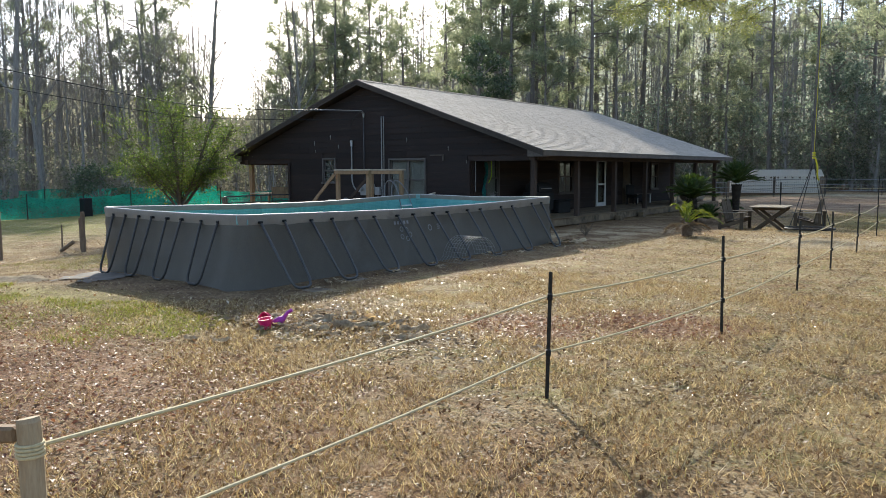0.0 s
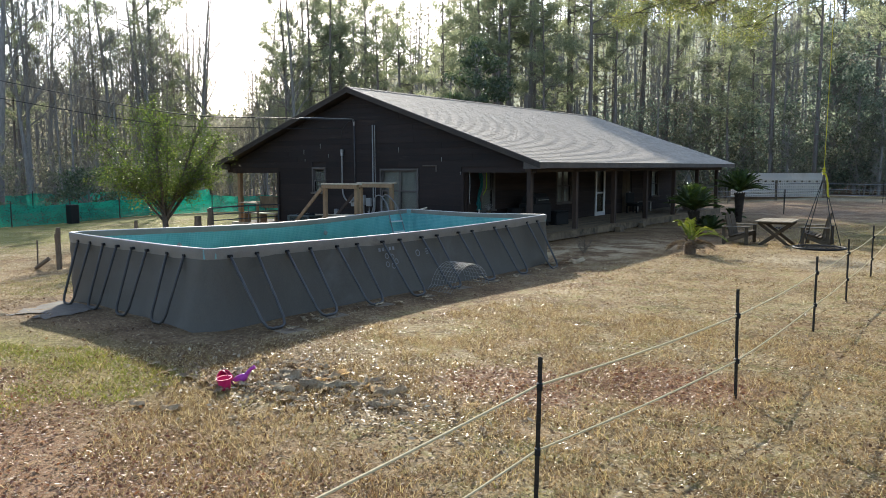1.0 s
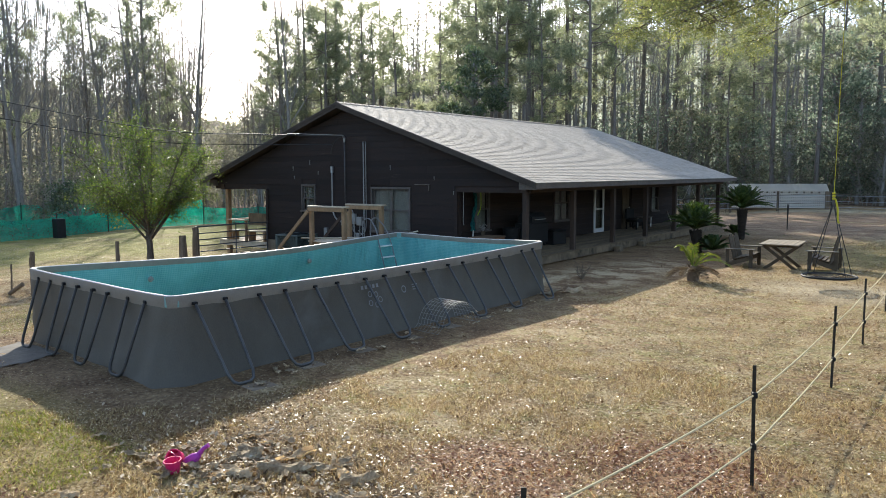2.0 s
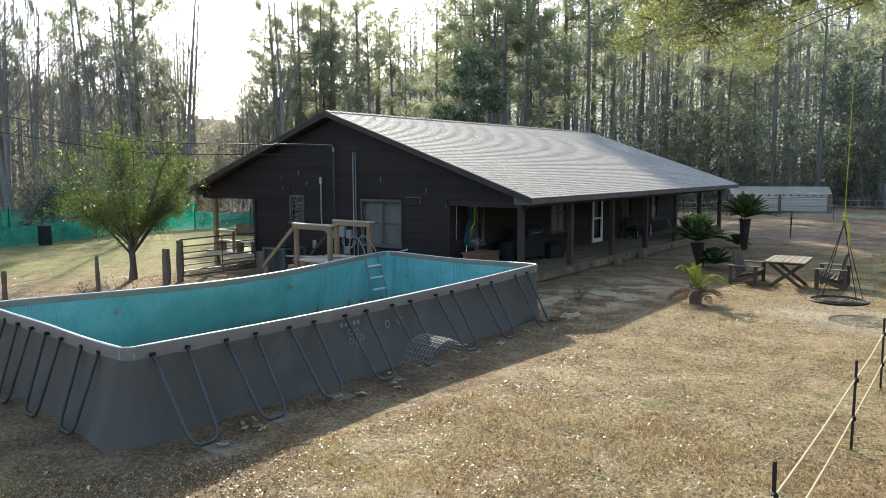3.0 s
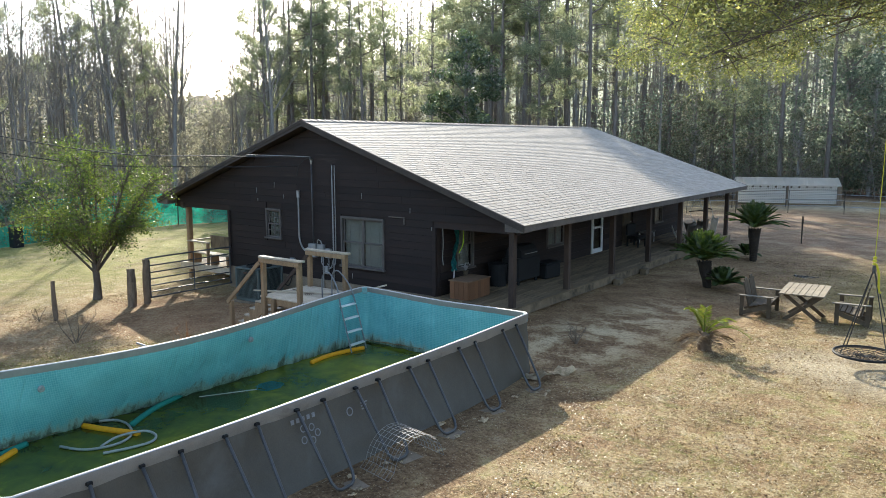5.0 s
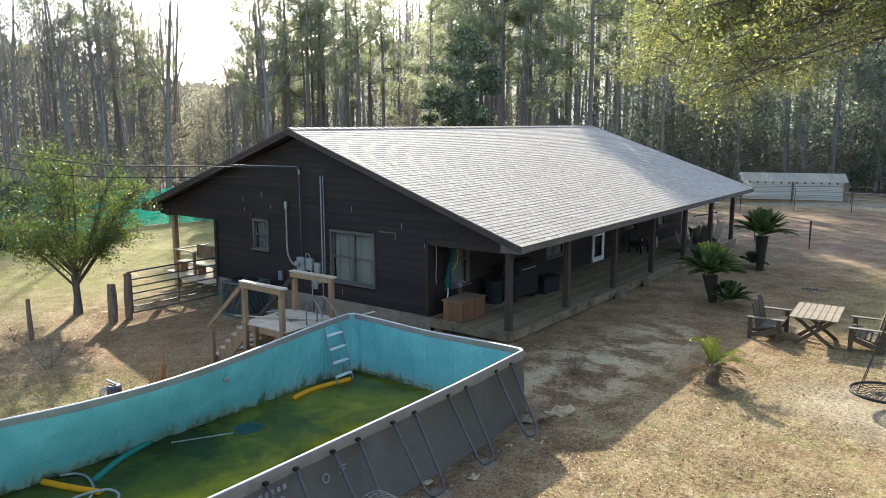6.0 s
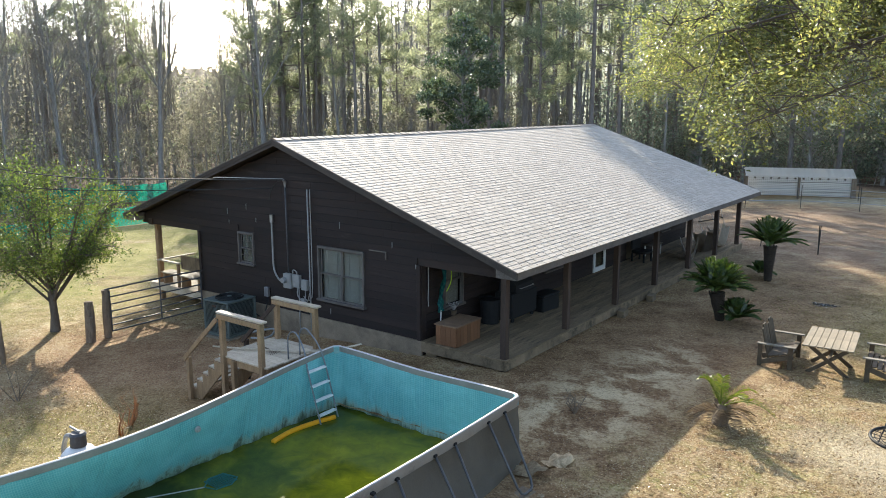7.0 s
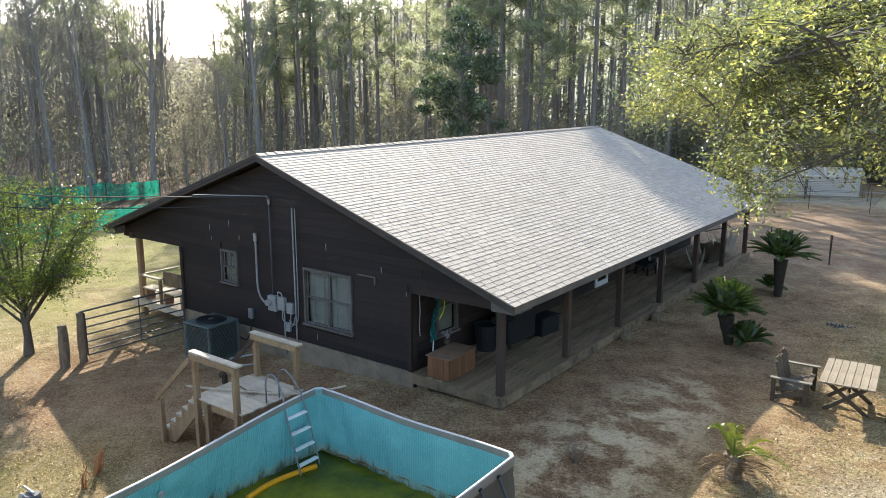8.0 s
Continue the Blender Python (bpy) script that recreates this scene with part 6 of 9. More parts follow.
# ---------------------------------------------------------------- garden seats, table, swing
def adirondack(m, label):
    """A low garden seat for two, with two arched backs."""
    c = thing("adirondack_chair", m, label, "chair", "garden chairs")
    for side in (-0.29, 0.29):
        for i in range(4):
            bm = bmesh.new()
            y = side - 0.195 + i * 0.13
            top = 0.80 - 0.045 * abs(i - 1.5) ** 1.6
            box(bm, -0.016, 0.016, y - 0.061, y + 0.061, 0, top, 0.008, Matrix.Translation((-0.20, 0, 0.19)) @ Matrix.Rotation(radians(-13), 4, 'Y'))
            part("back_slat", bm, M_DARKWOOD, c)
    for i in range(5):
        bm = bmesh.new()
        x = -0.16 + i * 0.105
        z = 0.27 + i * 0.028
        box(bm, x - 0.047, x + 0.047, -0.56, 0.56, z, z + 0.02, 0.004)
        part("seat_slat", bm, M_DARKWOOD, c)
    for s in (-1, 0, 1):
        bm = bmesh.new()
        beam(bm, (-0.42, 0.54 * s, 0.08), (0.32, 0.54 * s, 0.33), 0.03, 0.11, 0.004)
        part("side_rail", bm, M_DARKWOOD, c)
    for s in (-1, 1):
        bm = bmesh.new()
        box(bm, 0.22, 0.32, 0.575 * s - 0.018, 0.575 * s + 0.018, 0, 0.545, 0.004)
        part("front_leg", bm, M_DARKWOOD, c)
        bm = bmesh.new()
        box(bm, -0.42, -0.33, 0.575 * s - 0.018, 0.575 * s + 0.018, 0, 0.545, 0.004)
        part("rear_post", bm, M_DARKWOOD, c)
        bm = bmesh.new()
        box(bm, -0.44, 0.38, 0.60 * s - 0.065, 0.60 * s + 0.065, 0.546, 0.572, 0.008)
        part("arm", bm, M_GREYWOOD, c)
    for z in (0.30, 0.56):
        bm = bmesh.new()
        beam(bm, (-0.245 - (z - 0.3) * 0.23, -0.56, z), (-0.245 - (z - 0.3) * 0.23, 0.56, z), 0.025, 0.07, 0.003)
        part("back_brace", bm, M_DARKWOOD, c)
    return c


ch = adirondack(on_ground(-6.44, 25.10, 0.0, 3), "dark weathered double adirondack chair facing the garden table")
c2 = copy_thing(ch, on_ground(-4.38, 25.17, 0.0, 184))
c2["label"] = "dark weathered double adirondack chair behind the rope swing"
table = thing("garden_table", on_ground(-5.42, 25.10, 0.0, 4), "small silvered wooden garden table with crossed legs", "table")
tp = bmesh.new()
box(tp, -0.068, 0.068, -0.83, 0.83, 0, 0.03, 0.004)
tp_me = bpy.data.meshes.new("plank")
tp.to_mesh(tp_me)
tp.free()
tp_me.materials.append(M_TABLE)
for i in range(7):
    piece("plank", tp_me, table, pose(-0.438 + i * 0.146, RNG.uniform(-0.008, 0.008), 0.715 + RNG.uniform(0, 0.003)))
for y in (-0.42, 0.42):
    for s in (-1, 1):
        bm = bmesh.new()
        beam(bm, (-0.42 * s, y + 0.02 * s, 0.0), (0.42 * s, y + 0.02 * s, 0.66), 0.035, 0.085, 0.004)
        part("crossed_leg", bm, M_DARKWOOD, table)
    bm = bmesh.new()
    box(bm, -0.47, 0.47, y - 0.02, y + 0.02, 0.64, 0.713, 0.004)
    part("batten", bm, M_DARKWOOD, table)
bm = bmesh.new()
box(bm, -0.03, 0.03, -0.38, 0.38, 0.30, 0.36, 0.004)
part("stretcher", bm, M_DARKWOOD, table)

SWX, SWY = -3.50, 20.85
swing = thing("web_swing", None, "round black web swing hung on ropes and yellow strap", "swing")
bm = bmesh.new()
tube(bm, arc((SWX, SWY, 0.36), 0.56, 0, 352, 40, "xy"), 0.026, 7, closed=True)
part("ring", bm, M_BLACK, swing, smooth=True)
bm = bmesh.new()
for k in range(10):
    a = k * math.pi / 10
    tube(bm, [(SWX + 0.55 * math.cos(a), SWY + 0.55 * math.sin(a), 0.36), (SWX, SWY, 0.315), (SWX - 0.55 * math.cos(a), SWY - 0.55 * math.sin(a), 0.36)], 0.007, 4)
for r in (0.12, 0.22, 0.32, 0.42, 0.50):
    tube(bm, arc((SWX, SWY, 0.318 + 0.1 * r), r, 0, 342, 20, "xy"), 0.007, 4, closed=True)
tagged(part("web", bm, M_BLACK, swing), kind="stuff")
KNOT = Vector((SWX + 0.02, SWY, 2.02))
for k in range(4):
    a = radians(45 + 90 * k)
    bm = bmesh.new()
    e = Vector((SWX + 0.56 * math.cos(a), SWY + 0.56 * math.sin(a), 0.37))
    tube(bm, [KNOT, KNOT.lerp(e, 0.5), e], 0.010, 5)
    part("rope", bm, M_CABLE, swing)
M_YELLOW = surface("yellow_strap", (0.42, 0.38, 0.02), (0.60, 0.55, 0.05), 20, 0.6)
bm = bmesh.new()
box(bm, -0.007, 0.007, -0.003, 0.003, 0, 7.2, 0, Matrix.Translation(KNOT + Vector((0, 0, 0.05))) @ Matrix.Rotation(radians(0.6), 4, 'Y'))
for dz in (0.06, 0.12, 0.18):
    box(bm, -0.035, 0.035, -0.03, 0.03, dz, dz + 0.045, 0.012, Matrix.Translation(KNOT))
part("strap", bm, M_YELLOW, swing, "yellow webbing strap")
bm = bmesh.new()
tube(bm, smooth_curve([KNOT + Vector((0.03, 0, 0.08)), KNOT + Vector((0.08, 0.02, -0.12)), KNOT + Vector((0.10, 0.0, -0.40)), KNOT + Vector((0.14, 0.0, -0.46))], 4), [0.022] * 13, 5)
part("strap_tail", bm, M_YELLOW, swing)
bm = bmesh.new()
box(bm, -0.03, 0.03, -0.02, 0.02, -0.10, 0.06, 0.012, Matrix.Translation(KNOT))
part("shackle", bm, M_DARKSTEEL, swing)

# ---------------------------------------------------------------- wire mesh, toys, rubble
mesh_t = thing("wire_mesh_panel", pose(-7.84, 12.27, ground_z(-7.8, 12.3), 0, 0, 80) @ Matrix.Diagonal((0.86, 0.82, 1.08, 1)), "bent sheet of welded wire mesh lying by the pool", "wire mesh")
bm = bmesh.new()
prof = [Vector((0.52 * math.cos(radians(a)), 0, 0.46 * math.sin(radians(a)))) for a in range(12, 170, 11)] + [Vector((-0.62, 0, 0.03))]
for i in range(9):
    y = -0.36 + i * 0.09
    tube(bm, [p + Vector((0, y, 0)) for p in prof], 0.0030, 4)
for p in prof:
    tube(bm, [p + Vector((0, -0.37, 0)), p + Vector((0, 0.37, 0))], 0.0030, 4)
tagged(part("wire_grid", bm, surface("dull_galvanised_wire", (0.24, 0.23, 0.21), (0.42, 0.41, 0.38), 12, 0.6, 0.4), mesh_t), kind="stuff")

M_PINK = surface("hot_pink_plastic", (0.62, 0.012, 0.11), (0.80, 0.03, 0.18), 8, 0.4, bump_by=0.05)
M_PURPLE = surface("purple_plastic", (0.32, 0.025, 0.27), (0.48, 0.06, 0.40), 8, 0.4, bump_by=0.05)


def toy_bucket(m, material, label):
    b = thing("toy_bucket", m, label, "toy bucket", "toys on the grass")
    bm = bmesh.new()
    n, prof = 16, [(0.0, 0.004), (0.075, 0.004), (0.10, 0.15), (0.112, 0.152), (0.112, 0.165), (0.098, 0.165), (0.07, 0.012), (0.0, 0.012)]
    rings = [[bm.verts.new((r * math.cos(2 * math.pi * j / n), r * math.sin(2 * math.pi * j / n), z)) for j in range(n)] for r, z in prof[1:-1]]
    for a, c in zip(rings, rings[1:]):
        for j in range(n):
            bm.faces.new((a[j], a[(j + 1) % n], c[(j + 1) % n], c[j]))
    bm.faces.new(rings[0][::-1])
    bm.faces.new(rings[-1])
    part("bucket", bm, material, b, smooth=False)
    bm = bmesh.new()
    tube(bm, arc((0, 0, 0.16), 0.11, 0, 180, 10, "xz"), 0.006, 5)
    part("handle", bm, material, b)


gz = ground_z(-6.2, 5.8)
toy_bucket(pose(-6.44, 6.12, gz + 0.05, 70, 0, 30) @ Matrix.Scale(0.72, 4), M_PINK, "hot-pink toy bucket tipped over on dry grass")
toy_bucket(pose(-6.27, 5.95, gz + 0.005, 6, 0, 0) @ Matrix.Scale(0.72, 4), M_PINK, "hot-pink toy bucket standing on dry grass")
scoop = thing("toy_scoop", pose(-6.30, 6.15, gz + 0.05, 0, -30, 40) @ Matrix.Scale(0.7, 4), "purple plastic toy watering scoop on dry grass", "toy scoop", "toys on the grass")
bm = bmesh.new()
bmesh.ops.create_uvsphere(bm, u_segments=14, v_segments=8, radius=0.10, matrix=Matrix.Diagonal((1.5, 0.75, 0.7, 1)))
part("bowl", bm, M_PURPLE, scoop, smooth=True)
bm = bmesh.new()
tube(bm, [(0.12, 0, 0.01), (0.22, 0, 0.05), (0.30, 0, 0.05)], [0.035, 0.026, 0.03], 8)
part("spout", bm, M_PURPLE, scoop)

M_RUBBLE = surface("pale_rotten_board", (0.24, 0.15, 0.075), (0.84, 0.70, 0.48), 7, 0.85, fine=40, vary="object", vary_by=0.7)


def rubble_slab(x, y, l, w, rz, tilt, label="pale rotten board scrap lying on the ground"):
    """A torn, crumpled shard of rotten board or bark."""
    bm = bmesh.new()
    n, k = 7, 5
    seed = RNG.uniform(0, 100)
    rows = []
    for i in range(n + 1):
        u = i / n - 0.5
        row = []
        for j in range(k):
            v = j / (k - 1) - 0.5
            edge = 1 - 0.45 * abs(noise.noise(Vector((u * 6, seed, v * 3))))
            lift = 0.20 * min(l, 0.5) * noise.noise(Vector((u * 3.5, v * 2.5, seed))) + 0.05 * w * math.cos(v * 3)
            row.append(bm.verts.new((u * l * edge + RNG.uniform(-0.03, 0.03) * l, v * w * edge * (1.2 - abs(u)), lift)))
        rows.append(row)
    for a, b in zip(rows, rows[1:]):
        for j in range(k - 1):
            bm.faces.new((a[j], b[j], b[j + 1], a[j + 1]))
    bmesh.ops.solidify(bm, geom=bm.faces[:], thickness=0.012)
    ob = tagged(part("board_scrap", bm, M_RUBBLE), label, "board scrap", "scraps of board")
    ob.matrix_basis = pose(x, y, ground_z(x, y) + 0.035, tilt * 1.5, RNG.uniform(-10, 10), rz)


for x, y, l, w, rz, t in ((-5.45, 6.55, 0.55, 0.16, 35, 10), (-5.05, 6.8, 0.45, 0.12, -35, -12), (-5.25, 6.7, 0.3, 0.14, 15, 8), (-6.0, 6.55, 0.35, 0.16, 60, 8), (-5.75, 6.25, 0.38, 0.16, 10, -8), (-4.75, 6.75, 0.4, 0.16, 50, 10), (-6.85, 5.95, 0.3, 0.12, 20, 4), (-5.6, 6.8, 0.4, 0.12, 70, 8), (-6.15, 5.25, 0.22, 0.13, 30, 5), (-6.55, 5.15, 0.18, 0.12, 70, 4), (-4.6, 6.4, 0.35, 0.1, 0, 5), (-13.0, 6.2, 1.2, 0.7, 20, 3), (-8.35, 16.7, 0.7, 0.45, 20, 2), (-8.1, 17.3, 0.6, 0.4, 60, 2), (-0.2, 14.3, 0.6, 0.3, 10, 2)):
    rubble_slab(x, y, l, w, rz, t)
for k in range(46):
    rubble_slab(RNG.gauss(-5.75, 0.75), RNG.gauss(6.3, 0.38), RNG.uniform(0.07, 0.22), RNG.uniform(0.05, 0.13), RNG.uniform(0, 180), RNG.uniform(-3, 3), "small pale scrap of bark or board on the ground")
for k in range(26):
    rubble_slab(RNG.gauss(-7.9, 0.16), RNG.uniform(7.9, 16.8), RNG.uniform(0.06, 0.20), RNG.uniform(0.04, 0.12), RNG.uniform(0, 180), RNG.uniform(-2, 2), "pale scrap lying along the foot of the pool wall")
bm = bmesh.new()
disc(bm, (-12.15, 18.45, ground_z(-12, 18.4) + 0.0), 0.28, 0.05, 18, 0.27)
tagged(part("stepping_stone", bm, M_CONCRETE), "round concrete stepping stone on bare earth", "stepping stone")
for x, y in ((-7.75, 8.25), (-7.95, 9.3), (-7.95, 11.45), (-7.95, 12.55), (-7.95, 13.6), (-8.0, 14.8), (-7.95, 10.35), (-8.05, 16.15)):
    bm = bmesh.new()
    box(bm, -0.17, 0.17, -0.20, 0.20, -0.05, 0.012, 0.02)
    ob = tagged(part("paver", bm, M_CONCRETE), "concrete paver under a pool leg", "paver", "pavers under the pool legs")
    ob.matrix_basis = pose(x - 0.03, y - 0.08, ground_z(x, y) - 0.01, 0, 0, RNG.uniform(-15, 15))
pump = thing("pool_pump", pose(-14.55, 12.6, ground_z(-14.5, 12.5), 0, 0, 0) @ Matrix.Scale(1.22, 4), "pale sand filter with black valve head behind the pool", "pump")
bm = bmesh.new()
tube(bm, [(0, 0, 0.0), (0, 0, 0.10), (0, 0, 0.22), (0, 0, 0.30), (0, 0, 0.34)], [0.20, 0.24, 0.24, 0.17, 0.08], 16)
part("tank", bm, M_WHITE, pump, "off-white plastic tank", smooth=True)
bm = bmesh.new()
disc(bm, (0, 0, 0.34), 0.11, 0.16, 12, 0.10)
disc(bm, (0, 0, 0.501), 0.115, 0.03, 12, 0.09)
part("valve_head", bm, M_DARKSTEEL, pump)
bm = bmesh.new()
tube(bm, smooth_curve([(-0.10, 0.0, 0.42), (-0.30, 0.0, 0.40), (-0.42, 0.0, 0.22), (-0.45, 0.0, 0.0)], 4), 0.035, 7)
part("hose", bm, M_CONDUIT, pump)
bm = bmesh.new()
tube(bm, [(-0.20, 0.0, 0.56), (0.05, 0, 0.55)], 0.016, 6)
part("valve", bm, M_CONDUIT, pump)

# ---------------------------------------------------------------- plants
M_BARK_PINE = surface("pine_bark", (0.09, 0.075, 0.064), (0.25, 0.214, 0.186), 2.5, 0.95, stretch=(3, 3, 0.6), fine=14, bump_by=0.8, bump_dist=0.04)
M_BARK_DARK = surface("brown_grey_bark", (0.045, 0.038, 0.03), (0.15, 0.125, 0.10), 4.0, 0.95, stretch=(3, 3, 0.7), fine=25, bump_by=0.6, bump_dist=0.01)
M_BARK_GREY = surface("grey_bark", (0.135, 0.122, 0.106), (0.34, 0.312, 0.276), 3.0, 0.95, stretch=(3, 3, 0.7), fine=18, bump_by=0.6, bump_dist=0.02)
# Haze is put into M_NEEDLE, M_SPARSE, M_MIDGREEN and M_SHRUB as lighter, greyer colour.
M_NEEDLE = leaf_mat("pine_needles", [(0.0, (0.155, 0.185, 0.125)), (0.6, (0.265, 0.29, 0.205)), (1.0, (0.38, 0.385, 0.28))], 0.42, 0.78, tint=(1.4, 1.4, 1.2))
M_EVERGREEN = leaf_mat("dark_evergreen_leaves", [(0.0, (0.05, 0.075, 0.045)), (0.6, (0.095, 0.13, 0.075)), (1.0, (0.16, 0.19, 0.11))], 0.24, 0.42, spec=1.0, tint=(1.2, 1.3, 1.0))
M_SPARSE = leaf_mat("hazed_thin_leaves", [(0.0, (0.12, 0.12, 0.095)), (0.6, (0.19, 0.186, 0.147)), (1.0, (0.28, 0.262, 0.212))], 0.5, 0.75, spec=0.35, tint=(1.35, 1.35, 1.25))
M_OAKLEAF = leaf_mat("live_oak_leaves", [(0.0, (0.10, 0.128, 0.066)), (0.5, (0.165, 0.196, 0.098)), (0.88, (0.26, 0.28, 0.135)), (1.0, (0.45, 0.41, 0.20))], 0.22, 0.50, spec=1.0, tint=(1.8, 1.72, 0.95))
M_MIDGREEN = leaf_mat("hazed_green_leaves", [(0.0, (0.10, 0.13, 0.105)), (0.6, (0.175, 0.208, 0.165)), (1.0, (0.29, 0.31, 0.25))], 0.34, 0.74, tint=(1.3, 1.4, 1.25))
OAK_B = M_OAKLEAF.node_tree.nodes["Principled BSDF"]
OAK_B.inputs["Coat Weight"].default_value = 1.0
OAK_B.inputs["Coat Roughness"].default_value = 0.13
M_GARDENLEAF = leaf_mat("garden_tree_leaves", [(0.0, (0.06, 0.10, 0.03)), (0.6, (0.12, 0.165, 0.045)), (1.0, (0.22, 0.25, 0.07))], 0.35, 0.58, tint=(1.08, 1.15, 0.7))
M_SAGO = leaf_mat("sago_frond", [(0.0, (0.03, 0.065, 0.016)), (0.6, (0.065, 0.12, 0.024)), (1.0, (0.14, 0.18, 0.045))], 0.3, 0.4, spec=0.7)
M_YPALM = leaf_mat("yellow_green_palm_frond", [(0.0, (0.13, 0.19, 0.03)), (0.7, (0.24, 0.29, 0.05)), (1.0, (0.36, 0.35, 0.09))], 0.4, 0.45)
M_DEADFROND = leaf_mat("dead_palm_frond", [(0.0, (0.12, 0.08, 0.05)), (1.0, (0.28, 0.21, 0.13))], 0.7, 0.25, True)
M_SHRUB = leaf_mat("hazed_understorey_leaves", [(0.0, (0.09, 0.106, 0.078)), (0.5, (0.155, 0.17, 0.126)), (0.85, (0.24, 0.238, 0.185)), (1.0, (0.32, 0.28, 0.225))], 0.45, 0.72, spec=0.4, tint=(1.3, 1.3, 1.15))
M_MOSS = surface("grey_hanging_moss", (0.16, 0.16, 0.13), (0.30, 0.30, 0.25), 6, 0.95)


def add_tube(V, F, pts, rs, n):
    """Appends a tapered round bar to the lists V and F."""
    base = len(V)
    k = len(pts)
    ref = None
    for i, p in enumerate(pts):
        t = (pts[min(i + 1, k - 1)] - pts[max(i - 1, 0)])
        t = t.normalized() if t.length > 1e-9 else Vector((0, 0, 1))
        if ref is None:
            ref = t.orthogonal().normalized()
        ref = ref - t * ref.dot(t)
        ref = ref.normalized() if ref.length > 1e-6 else t.orthogonal().normalized()
        s = t.cross(ref)
        for j in range(n):
            a = 2 * math.pi * j / n
            q = p + (ref * math.cos(a) + s * math.sin(a)) * rs[i]
            V.append((q.x, q.y, q.z))
    for i in range(k - 1):
        for j in range(n):
            F.append((base + i * n + j, base + i * n + (j + 1) % n, base + (i + 1) * n + (j + 1) % n, base + (i + 1) * n + j))


def leaf_arrays(centres, size, elong, rng, up=0.0, spread=0.35, dirs=None):
    """Folded diamond leaves at the centres: vertices and faces."""
    c = np.asarray(centres, dtype=float)
    n = len(c)
    d = rng.normal(size=(n, 3)) if dirs is None else np.asarray(dirs) + rng.normal(size=(n, 3)) * spread
    d[:, 2] += up
    d /= np.linalg.norm(d, axis=1)[:, None] + 1e-9
    o = rng.normal(size=(n, 3))
    s = np.cross(d, o)
    s /= np.linalg.norm(s, axis=1)[:, None] + 1e-9
    nn = np.cross(d, s)
    l = size * (0.6 + 0.8 * rng.random(n))[:, None]
    w = l / elong
    a = c - d * l * 0.5
    b = c + s * w * 0.5 + nn * w * 0.18
    t = c + d * l * 0.5
    e = c - s * w * 0.5 + nn * w * 0.18
    V = np.stack([a, b, t, e], axis=1).reshape(-1, 3)
    k = np.arange(n)[:, None] * 4
    F = np.concatenate([k + np.array([[0, 1, 2]]), k + np.array([[0, 2, 3]])])
    return V, F


def mesh_np(name, V, F, material, parent=None):
    me = bpy.data.meshes.new(name)
    V = np.asarray(V, dtype=np.float32)
    F = np.asarray(F, dtype=np.int32)
    me.vertices.add(len(V))
    me.vertices.foreach_set("co", V.ravel())
    me.loops.add(F.size)
    me.loops.foreach_set("vertex_index", F.ravel())
    me.polygons.add(len(F))
    me.polygons.foreach_set("loop_start", np.arange(len(F), dtype=np.int32) * F.shape[1])
    me.update(calc_edges=True)
    me.materials.append(material)
    ob = new(name, me)
    if parent is not None:
        ob.parent = parent
    return ob


def needle_arrays(centres, dirs, rng, per, length, width):
    """Tufts of thin needles."""
    c = np.repeat(np.asarray(centres), per, axis=0)
    d = np.repeat(np.asarray(dirs), per, axis=0) * 0.55 + rng.normal(size=(len(c), 3)) * 0.62
    d[:, 2] += 0.12
    d /= np.linalg.norm(d, axis=1)[:, None] + 1e-9
    c = c + rng.normal(size=c.shape) * 0.16
    s = np.cross(d, rng.normal(size=c.shape))
    s /= np.linalg.norm(s, axis=1)[:, None] + 1e-9
    l = length * (0.6 + 0.7 * rng.random(len(c)))[:, None]
    V = np.stack([c - s * width * 0.5, c + s * width * 0.5, c + d * l], axis=1).reshape(-1, 3)
    F = np.arange(len(c) * 3).reshape(-1, 3)
    return V, F


